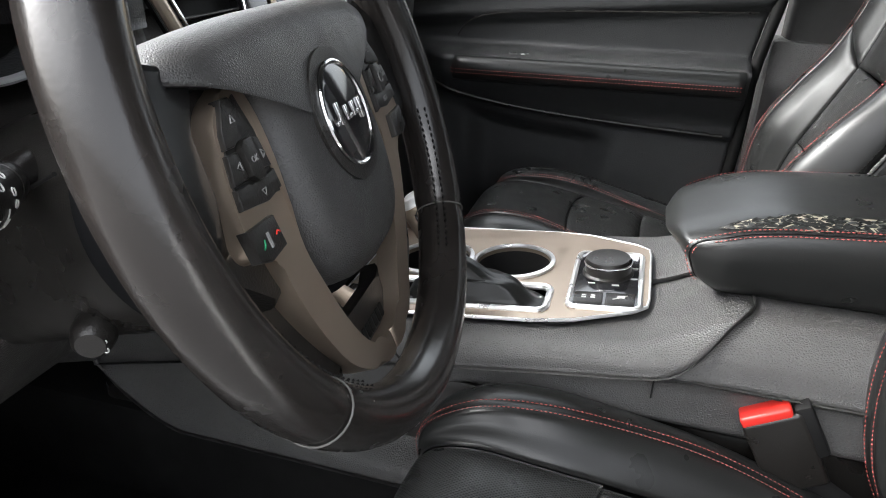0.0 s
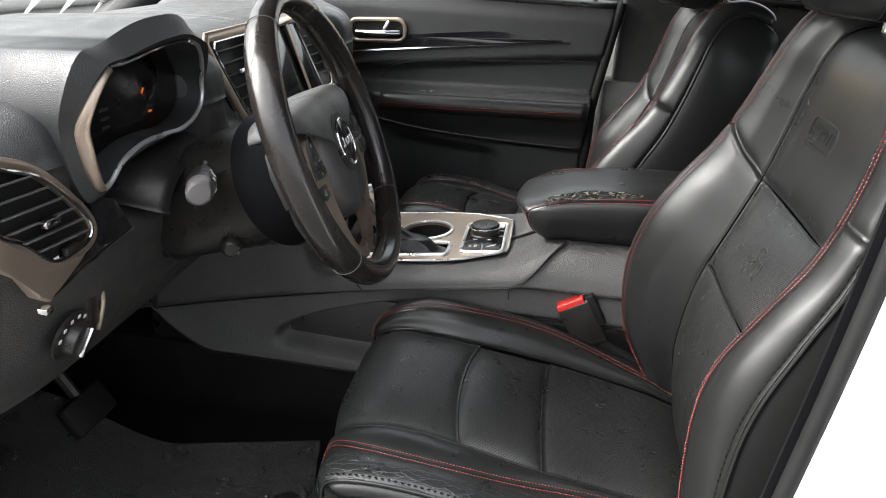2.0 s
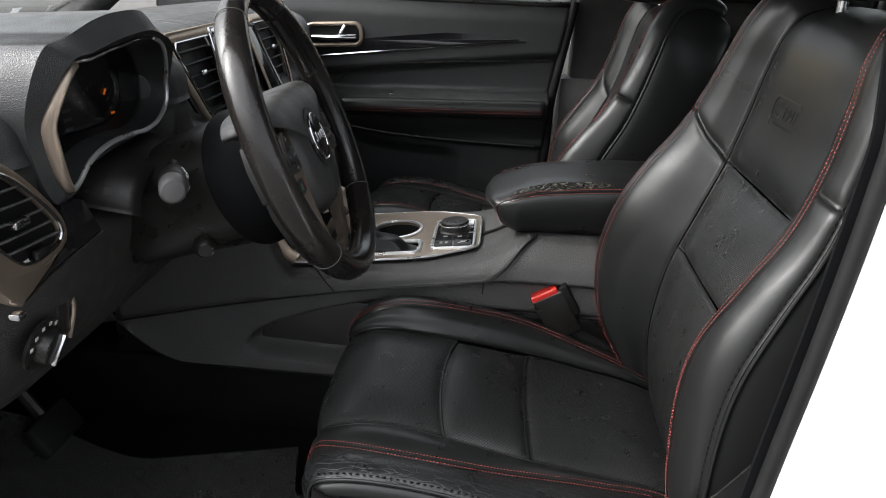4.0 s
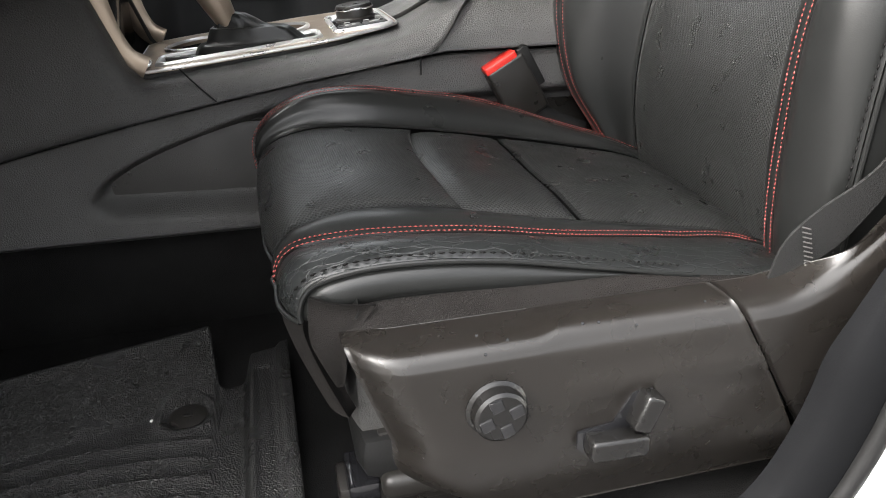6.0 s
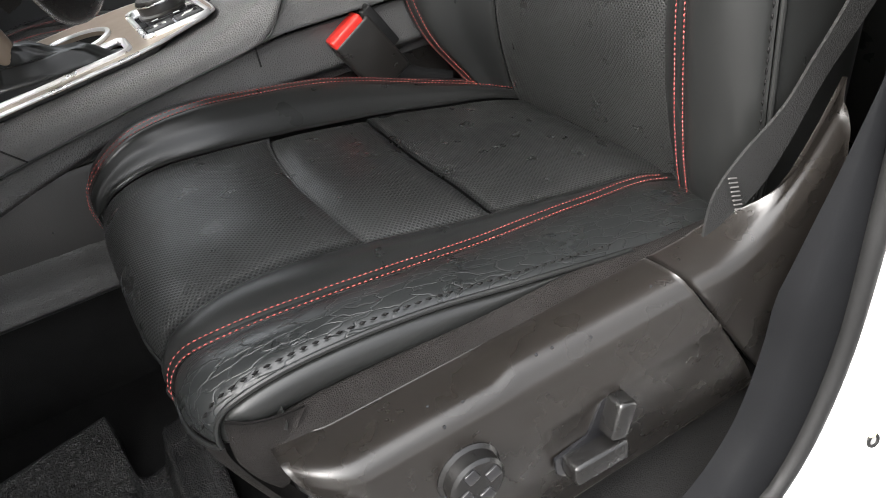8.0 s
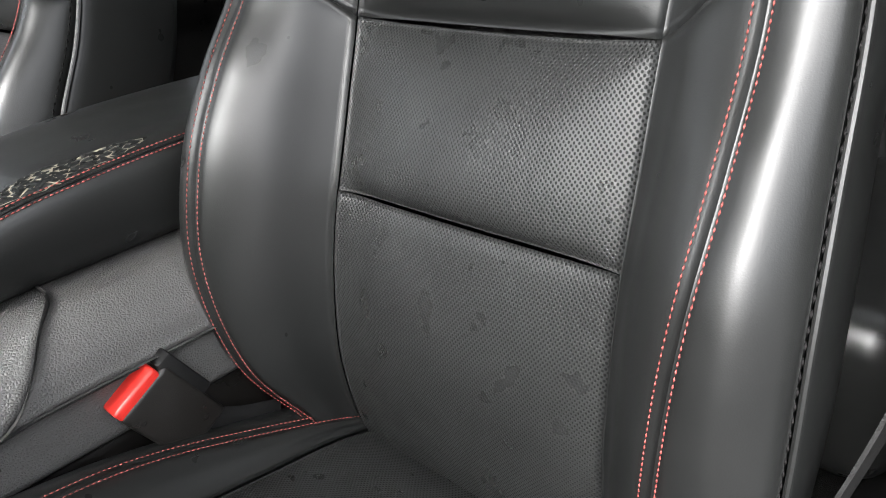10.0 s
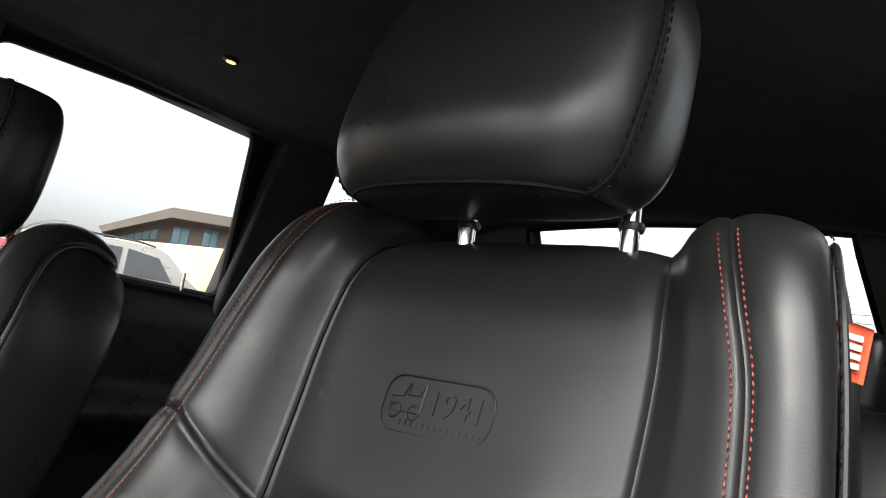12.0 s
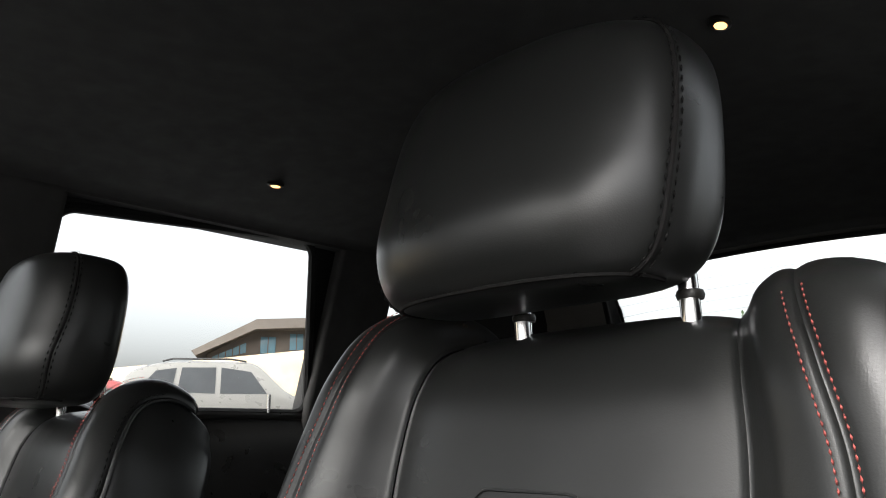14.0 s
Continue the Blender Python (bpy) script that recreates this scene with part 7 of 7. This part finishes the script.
# floor rail under the seat
rail = thing("seat_rail", (0, -0.385, 0.53), "black steel seat rail bolted to the floor", "seat rail")
bm = bmesh.new()
box(bm, -0.005, 0.40, -0.205, -0.165, 0.0, 0.045, 0.004)
box(bm, 0.02, 0.44, -0.225, -0.170, 0.030, 0.060, 0.010, 3)
part("rail_body", bm, SATIN, rail)
bm = bmesh.new()
box(bm, -0.012, 0.020, -0.215, -0.160, 0.0, 0.050, 0.006)
part("rail_end", bm, GLOSS, rail)
bm = bmesh.new()
box(bm, 0.0, 0.46, -0.215, 0.215, 0.045, 0.10, 0.02)
part("seat_frame", bm, RUBBER, rail)

# outer belt and its sleeve
belt = thing("driver_seat_belt", (0, 0, 0), "black woven seat belt beside the seat", "seat belt")
bm = bmesh.new()
bl = curve([(0.366, -0.655, 0.760), (0.384, -0.655, 0.797), (0.409, -0.657, 0.820), (0.437, -0.660, 0.848), (0.458, -0.664, 0.880), (0.500, -0.685, 0.98), (0.535, -0.700, 1.15), (0.555, -0.704, 1.35)], 8)
HALF = [(0.010,), (0.018,), (0.020,), (0.014,), (0.011,), (0.014,), (0.018,), (0.020,)]    # the strap folds at the anchor and turns edge-on above
rowsb = []
for i, p in enumerate(bl):
    t = (bl[min(i + 1, len(bl) - 1)] - bl[max(i - 1, 0)]).normalized()
    w = t.cross(Vector((0.15, 1, 0))).normalized()
    h = spline(HALF, i / (len(bl) - 1) * 7)[0]
    rowsb.append([bm.verts.new(p + w * k + Vector((0, d, 0))) for k, d in ((-h, 0), (h, 0), (h, 0.0025), (-h, 0.0025))])
for a, b in zip(rowsb, rowsb[1:]):
    for i in range(4):
        bm.faces.new((a[i], a[(i + 1) % 4], b[(i + 1) % 4], b[i]))
bmesh.ops.recalc_face_normals(bm, faces=bm.faces[:])
part("webbing", bm, WEBBING, belt)
bm = bmesh.new()
for k in range(9):
    z = 0.784 + 0.0046 * k
    x = 0.3945 - 0.30 * (z - 0.784)
    tube(bm, [Vector((x - 0.006, -0.6585, z + 0.002)), Vector((x + 0.003, -0.6585, z - 0.001))], 0.0007, n=5)
tagged(part("belt_stitching", bm, PALE_THREAD, belt), kind="stuff")

# orange cloth tag sewn into the seat's side seam
tag = thing("seat_tag", axes(Vector((-0.003, -0.370, -0.020)) + back_point(-3.05, 8.75, 1), (0.6, -0.77, -0.12), (0.05, 0, 1)), "small orange cloth tag sewn into the seat seam", "label")
bm = bmesh.new()
panel(bm, lambda u, v: Vector((0.029 * u, -0.030 * v + 0.03, 0.003 * math.sin(3 * u) - 0.002 * u * v)), span(0, 1, 10), span(0, 1, 8), thick=0.0012, inward=1)
part("tag_cloth", bm, ORANGE_TAG, tag)
for k in range(4):
    bm = bmesh.new()
    box(bm, 0.014, 0.023, 0.006 + 0.0050 * k, 0.0092 + 0.0050 * k, 0.0028, 0.0042)
    part("tag_bar", bm, PALE_MARK, tag)

# ---- floor mat ----
mat = thing("floor_mat", (0, 0, 0.527), "pebbled black rubber floor mat tray with a raised rim", "floor mat")


def mat_edge(x):
    """Where the tray ends towards the tunnel: along its wall, with a notch before the ridge by the seat."""
    return -0.280 + 0.27 * (x + 0.11) - 0.055 * rise(-0.146, -0.138, x) + 0.030 * rise(-0.106, -0.098, x)


def mat_z(x, y):
    z = 0.006
    wall = -0.280 + 0.27 * (x + 0.11)
    z += 0.064 * rise(wall - 0.072, wall, y) * rise(-0.128, -0.142, x)         # wall by the tunnel
    z += 0.022 * rise(-0.112, -0.100, x)                                      # ridge along the seat
    z += 0.006 * rise(-0.068, -0.062, x)                                      # and its lip
    z -= 0.004 * rise(-0.098, -0.092, x) * rise(-0.070, -0.076, x) * rise(-0.330, -0.338, y)
    z += 0.02 * rise(-0.64, -0.70, y)
    z += 0.12 * rise(-0.38, -0.62, x)
    for k in range(7):                                                     # curved drain ribs
        c = -0.425 - 0.030 * k - 0.9 * (x + 0.25) ** 2
        z += 0.0050 * math.exp(-((y - c) / 0.0035) ** 2) * rise(-0.40, -0.37, x) * rise(-0.135 - 0.012 * (k % 2), -0.150 - 0.012 * (k % 2), x)
    r = math.hypot(x + 0.174, y + 0.385)
    z += 0.007 * math.exp(-((r - 0.032) / 0.0055) ** 2)
    return z


bm = bmesh.new()
panel(bm, lambda u, v: Vector((u, -0.71 + (mat_edge(u) + 0.71) * v, mat_z(u, -0.71 + (mat_edge(u) + 0.71) * v))), span(-0.66, -0.052, 190), span(0, 1, 150), thick=0.006, inward=1)
part("tray", bm, MAT_RUBBER, mat)
bm = bmesh.new()
lathe(bm, [(0.0, 0.004), (0.021, 0.004), (0.022, 0.008), (0.018, 0.010), (0.0, 0.009)], pose(-0.174, -0.385, 0), 28)
part("fixing_button", bm, SATIN, mat)
bm = bmesh.new()
box(bm, -0.179, -0.169, -0.387, -0.383, 0.009, 0.0105)
part("button_slot", bm, RUBBER, mat)
bm = bmesh.new()
lathe(bm, [(0.0022, 0), (0.0016, 0.0012), (0, 0.0016)], pose(-0.215, -0.382, 0.0065), 8)
part("white_crumb", bm, PALE_MARK, mat)
# kick panel and foot rest
bm = bmesh.new()
panel(bm, lambda u, v: Vector((-0.78 + 0.30 * u, -0.70 + 0.02 * v, 0.56 + 0.34 * v - 0.10 * u)), span(0, 1, 10), span(0, 1, 10), thick=0.02, inward=1)
tagged(part("kick_panel", bm, GRAIN), "black kick panel by the sill", "trim", kind="structure")
pedal = thing("brake_pedal", (-0.52, -0.40, 0.68), "black rubber brake pedal on its arm", "pedal")
bm = bmesh.new()
box(bm, -0.012, 0.012, -0.05, 0.05, -0.03, 0.03, 0.008, m=pose(0, 0, 0, 0, -35, 0))
part("pedal_pad", bm, RUBBER, pedal)
bm = bmesh.new()
tube(bm, [Vector((-0.01, 0, 0.01)), Vector((-0.08, 0, 0.12)), Vector((-0.10, 0, 0.26))], 0.010, n=8)
part("pedal_arm", bm, SATIN, pedal)

# ---- rear bench and headrests ----
bench = thing("rear_bench", (1.22, 0, 0.53), "black leather rear bench with raised headrests", "rear seat")
bm = bmesh.new()
box(bm, -0.42, 0.12, -0.66, 0.66, 0.08, 0.30, 0.05, 4)
part("bench_cushion", bm, LEATHER, bench)
for y0, y1 in ((-0.66, -0.18), (-0.175, 0.175), (0.18, 0.66)):
    bm = bmesh.new()
    box(bm, -0.06, 0.07, y0, y1, 0.0, 0.58, 0.045, 4, m=pose(0.12, 0, 0.24, 0, 20, 0))
    part("bench_back", bm, LEATHER, bench)
    yc = (y0 + y1) / 2
    bm = bmesh.new()
    w, h = (0.12, 0.085) if abs(yc) > 0.1 else (0.11, 0.04)
    zc = 0.86 if abs(yc) > 0.1 else 0.81
    box(bm, -0.045, 0.045, yc - w, yc + w, zc - h, zc + h, 0.035, 4, m=pose(0.29, 0, 0.0, 0, 8, 0))
    part("rear_headrest", bm, LEATHER, bench)
    for dy in (-0.05, 0.05):
        bm = bmesh.new()
        tube(bm, [Vector((0.37, yc + dy, 0.70)), Vector((0.405, yc + dy, 0.82))], 0.006, n=8)
        part("headrest_post", bm, CHROME, bench)

# ---- small roof lamps ----
for s in (-1, 1):
    lamp = thing("roof_lamp", (0.881 - 0.052 * (s > 0), s * (0.402 + 0.006 * (s > 0)), 1.7455), "small lit warm roof lamp in the headliner", "lamp", group="roof lamps")
    bm = bmesh.new()
    lathe(bm, [(0.013, 0.0), (0.0165, 0.002), (0.0165, 0.012), (0.0, 0.012)], pose(0, 0, -0.003), 24, flat=0.7)
    part("lamp_rim", bm, SATIN, lamp)
    bm = bmesh.new()
    lathe(bm, [(0.0, -0.0045), (0.0075, -0.004), (0.0115, -0.002), (0.0115, 0.003)], Matrix.Identity(4), 24, flat=0.7)
    part("lamp_lens", bm, WARM_LAMP, lamp, "glowing warm lens")


# small printed label on the white door frame: a yellow bar over a wheel symbol
label = thing("door_frame_label", axes((0.4405, -0.7752, 0.583), (0.98, -0.19, 0.02), (0.18, 0.10, 0.97)), "small printed label with yellow bar and wheel symbol", "label")
bm = bmesh.new()
prism(bm, rounded(0.0065, 0.038, 0.001, 3), 0.0030, pose(-0.0025, 0.026, 0.0))
part("yellow_bar", bm, YELLOW_MARK, label)
bm = bmesh.new()
tube(bm, [Vector((0.0050 * math.cos(a), 0.0065 * math.sin(a), 0.0006)) for a in span(0, 2 * math.pi, 25)[:-1]], 0.0016, closed=True, n=6)
wheel_sign = part("wheel_symbol", bm, RUBBER, label)
bm = bmesh.new()
prism(bm, [(0.0034 * math.cos(a), 0.0046 * math.sin(a)) for a in span(0, 2 * math.pi, 17)[:-1]], 0.0006, Matrix.Identity(4))
part("wheel_disc", bm, GREY_MARK, wheel_sign)


# ---- outside: parked cars and the building beyond ----
CLAD = material("dark_brown_cladding", (0.085, 0.070, 0.058), 0.7, bump=0.2, bscale=6, vary=0.15, vscale=0.5)
STONE = material("tan_stone_band", (0.50, 0.40, 0.26), 0.8, bump=0.4, bscale=8, vary=0.15, vscale=0.8)
BLUE_GLASS = material("blue_window_glass", (0.10, 0.19, 0.24), 0.12, vary=0.2, vscale=0.5)
SILVER = material("silver_car_paint", (0.13, 0.125, 0.115), 0.34, metal=0.3, vary=0.03, vscale=2, coat=0.5)
RED_PAINT = material("dark_red_car_paint", (0.20, 0.012, 0.012), 0.25, vary=0.05, vscale=2, coat=0.6)
DARK_GLASS = material("tinted_car_glass", (0.05, 0.055, 0.06), 0.08, vary=0.1, vscale=2)
TYRE = material("tyre_rubber", (0.02, 0.02, 0.02), 0.8, vary=0.2)
LEAF = material("dark_green_leaves", (0.045, 0.075, 0.030), 0.7, vary=0.5, vscale=3)


def parked_car(name, at, yaw, paint, label, suv=True):
    car = thing(name, pose(*at, 0, 0, yaw), label, "car", group="parked cars")
    roof = 1.72 if suv else 1.46
    prof = [(-2.25, 0.35), (-2.28, 0.75), (-2.15, 0.95), (-1.15, 1.05), (-0.45, roof - 0.08), (0.1, roof), (1.3, roof - 0.02), (1.95, roof - 0.22), (2.18, 1.05), (2.25, 0.75), (2.22, 0.35)]
    line = curve([(x, 0, z) for x, z in prof], 4)
    bm = bmesh.new()
    def skin(u, v):
        p = line[int(v)]
        half = 0.92 - 0.20 * max(0, (p.z - 1.0)) / 0.7
        w = half * math.copysign(abs(u) ** 0.8, u)
        return Vector((p.x, w, p.z - 0.05 * abs(u) ** 6))
    panel(bm, skin, span(-1, 1, 15), list(range(len(line))), thick=0.0, inward=1)
    part("body", bm, paint, car)
    for s in (-1, 1):
        bm = bmesh.new()
        lower = [(x, z) for x, z in ((p.x, p.z) for p in line)]
        vs0 = [bm.verts.new((x, s * (0.92 - 0.20 * max(0, (z - 1.0)) / 0.7), z - 0.05)) for x, z in lower]
        vs1 = [bm.verts.new((x, s * 0.93, min(z - 0.06, 0.98))) for x, z in lower]
        for i in range(len(lower) - 1):
            bm.faces.new((vs0[i], vs0[i + 1], vs1[i + 1], vs1[i]))
        vs2 = [bm.verts.new((x, s * 0.90, 0.32)) for x, z in lower]
        for i in range(len(lower) - 1):
            bm.faces.new((vs1[i], vs1[i + 1], vs2[i + 1], vs2[i]))
        part("side_panel", bm, paint, car)
        for q in ([(-0.62, 1.06), (-0.30, roof - 0.22), (0.28, roof - 0.14), (0.28, 1.06)], [(0.38, 1.06), (0.38, roof - 0.14), (1.02, roof - 0.15), (1.08, 1.08)], [(1.18, 1.10), (1.12, roof - 0.16), (1.50, roof - 0.22), (1.78, 1.14)]):
            bm = bmesh.new()
            pts = []
            for x, z in q:
                y = s * (0.945 - 0.20 * max(0, (z + 0.05 - 1.0)) / 0.7)
                pts.append(bm.verts.new((x, y, z)))
            bm.faces.new(pts)
            bmesh.ops.solidify(bm, geom=bm.faces[:], thickness=0.02)
            part("window", bm, DARK_GLASS, car)
        for x in (-1.42, 1.38):
            bm = bmesh.new()
            lathe(bm, [(0.0, 0.12), (0.22, 0.12), (0.34, 0.10), (0.36, 0.0), (0.34, -0.10), (0.0, -0.10)], axes((x, s * 0.82, 0.36), (1, 0, 0), (0, 0, -s)), 24)
            w = part("wheel", bm, TYRE, car)
            bm = bmesh.new()
            lathe(bm, [(0.0, 0.14), (0.20, 0.13), (0.21, 0.10)], axes((x, s * 0.82, 0.36), (1, 0, 0), (0, 0, -s)), 20)
            part("rim", bm, SILVER, w)
        bm = bmesh.new()
        tube(bm, [Vector((-0.2, s * 0.62, roof + 0.0)), Vector((0.1, s * 0.64, roof + 0.04)), Vector((1.2, s * 0.64, roof + 0.03)), Vector((1.4, s * 0.62, roof - 0.02))], 0.02, n=6)
        part("roof_rail", bm, TYRE, car)
    bm = bmesh.new()
    q = [bm.verts.new(v) for v in ((2.13, -0.72, 1.12), (2.13, 0.72, 1.12), (1.90, 0.62, roof - 0.24), (1.90, -0.62, roof - 0.24))]
    bm.faces.new(q)
    bmesh.ops.solidify(bm, geom=bm.faces[:], thickness=-0.02)
    part("rear_window", bm, DARK_GLASS, car)
    return car


def at_far(az, d):
    x, y = d * math.cos(radians(az)), d * math.sin(radians(az))
    return (x, y, lie(x, y))


parked_car("parked_suv", at_far(58.5, 15.5), 152, SILVER, "silver parked family car with dark windows on the car park")
parked_car("parked_car", at_far(68.0, 16.5), 160, RED_PAINT, "dark red parked car on the car park")
parked_car("parked_white_car", at_far(79, 15.5), 165, WHITE_PAINT, "white parked car on the car park")

# tan bank wall, and behind it a building with a dark jutting roof
bx, by, _ = at_far(58.2, 46)
facing = pose(bx, by, 0, 0, 0, 58.2 - 90)
bm = bmesh.new()
prism(bm, [(-16, -0.5), (16, 2.0), (16, 7.85), (-16, 4.25)], 0.5, facing @ axes((0, 0.3, 0), (1, 0, 0), (0, 0, 1)), 0.04)
tagged(part("bank_wall", bm, STONE), "tan stone bank wall above the car park", "wall", kind="structure")
build = thing("office_building", facing, "brown low building with a jutting roof and blue windows", "building")
bm = bmesh.new()
prism(bm, [(-2.95, 3.5), (9.0, 3.5), (9.0, 8.25), (0.0, 7.75), (-2.95, 6.15)], 7.0, axes((0, 8.0, 0), (1, 0, 0), (0, 0, 1)))
part("wall", bm, CLAD, build)
bm = bmesh.new()
prism(bm, [(-3.75, 6.22), (-3.50, 5.94), (0.0, 7.62), (9.6, 8.15), (9.6, 8.75), (0.0, 8.24)], 9.0, axes((0, 8.6, 0), (1, 0, 0), (0, 0, 1)))
part("roof", bm, CLAD, build)
for k in range(5):
    x = -2.62 + 0.42 * k
    bm = bmesh.new()
    prism(bm, [(x, 5.80 + 0.10 * k), (x + 0.35, 5.88 + 0.10 * k), (x + 0.35, 6.16 + 0.19 * k), (x, 6.00 + 0.19 * k)], 0.08, axes((0, 1.02, 0), (1, 0, 0), (0, 0, 1)))
    part("window", bm, BLUE_GLASS, build)
for x0, x1, z0, z1 in ((0.28, 1.22, 6.25, 7.32), (2.10, 2.95, 6.50, 7.55), (3.7, 4.6, 6.70, 7.75)):
    bm = bmesh.new()
    box(bm, x0, x1, 0.94, 1.02, z0, z1, 0.02)
    w = part("window", bm, BLUE_GLASS, build)
    bm = bmesh.new()
    box(bm, (x0 + x1) / 2 - 0.03, (x0 + x1) / 2 + 0.03, 0.90, 0.95, z0, z1)
    part("window_bar", bm, CLAD, w)
# building and bank to the side of the passenger window
bm = bmesh.new()
box(bm, -18, 3, 24, 30, -0.5, 4.2, 0.05)
tagged(part("side_building", bm, STONE), "tan wall of a building across the car park", "building")

# hedge behind, seen through the hatch
random.seed(3)
bm = bmesh.new()
for k in range(2600):
    y = random.uniform(-14, 16)
    x = 33 + random.gauss(0, 0.8)
    z = lie(x, y) + abs(random.gauss(0.9, 0.55)) * (0.8 + 0.4 * math.sin(y * 1.7))
    m = Matrix.Translation((x, y, z)) @ pose(0, 0, 0, random.uniform(0, 180), random.uniform(0, 180), random.uniform(0, 360))
    s = random.uniform(0.08, 0.2)
    vs = [bm.verts.new(m @ Vector(p)) for p in ((-s, 0, 0), (0, -s * 0.5, 0), (s, 0, 0), (0, s * 0.5, 0.02))]
    bm.faces.new(vs)
tagged(part("hedge", bm, LEAF), "dark green hedge along the car park", "hedge", kind="stuff")
fence = thing("wire_fence", (30, 0, lie(30, 0)), "thin wire fence before the hedge", "fence")
for k in range(8):
    bm = bmesh.new()
    tube(bm, [Vector((0, -10 + 3 * k, 0)), Vector((0, -10 + 3 * k, 2.2))], 0.035, n=6)
    part("post", bm, TYRE, fence)
for k in range(6):
    bm = bmesh.new()
    tube(bm, [Vector((0, -10, 0.5 + 0.32 * k)), Vector((0, 11, 0.5 + 0.32 * k))], 0.012, n=4)
    part("wire", bm, TYRE, fence)

# outer skin of the car itself, so that it stands on its wheels
skin_car = thing("white_suv_body", (0, 0, 0), "white painted outer body of the car on black tyres", "car body")
for s in (-1, 1):
    bm = bmesh.new()
    box(bm, -1.95, -0.80, min(s * 0.70, s * 0.93), max(s * 0.70, s * 0.93), 0.42, 1.10, 0.06, 4)
    part("front_wing", bm, WHITE_PAINT, skin_car)
    bm = bmesh.new()
    box(bm, 1.33, 2.42, min(s * 0.80, s * 0.93), max(s * 0.80, s * 0.93), 0.42, 1.32, 0.05, 4)
    part("rear_wing", bm, WHITE_PAINT, skin_car)
    bm = bmesh.new()
    box(bm, 0.62, 1.32, min(s * 0.84, s * 0.93), max(s * 0.84, s * 0.93), 0.48, 1.31, 0.03, 3)
    part("rear_door_skin", bm, WHITE_PAINT, skin_car)
    if s > 0:
        bm = bmesh.new()
        box(bm, -0.79, 0.60, 0.84, 0.93, 0.48, 1.30, 0.03, 3)
        part("front_door_skin", bm, WHITE_PAINT, skin_car)
    for x in (-1.32, 1.60):
        bm = bmesh.new()
        lathe(bm, [(0.0, 0.11), (0.24, 0.12), (0.36, 0.10), (0.38, 0.0), (0.36, -0.11), (0.0, -0.11)], axes((x, s * 0.84, 0.38), (1, 0, 0), (0, 0, -s)), 32)
        w = part("wheel", bm, TYRE, skin_car)
        bm = bmesh.new()
        lathe(bm, [(0.0, 0.135), (0.05, 0.14), (0.22, 0.130), (0.235, 0.10)], axes((x, s * 0.84, 0.38), (1, 0, 0), (0, 0, -s)), 24)
        part("rim", bm, SILVER, w)
bm = bmesh.new()
box(bm, -2.0, -1.05, -0.72, 0.72, 0.95, 1.13, 0.07, 4)
part("bonnet", bm, WHITE_PAINT, skin_car)
bm = bmesh.new()
box(bm, -2.12, -1.90, -0.86, 0.86, 0.38, 1.02, 0.08, 4)
part("front_bumper", bm, WHITE_PAINT, skin_car)
bm = bmesh.new()
box(bm, 2.25, 2.46, -0.86, 0.86, 0.40, 1.28, 0.07, 4)
part("tailgate", bm, WHITE_PAINT, skin_car)
bm = bmesh.new()
box(bm, -1.9, 2.3, -0.74, 0.74, 0.24, 0.455, 0.04)
part("underbody", bm, TYRE, skin_car)
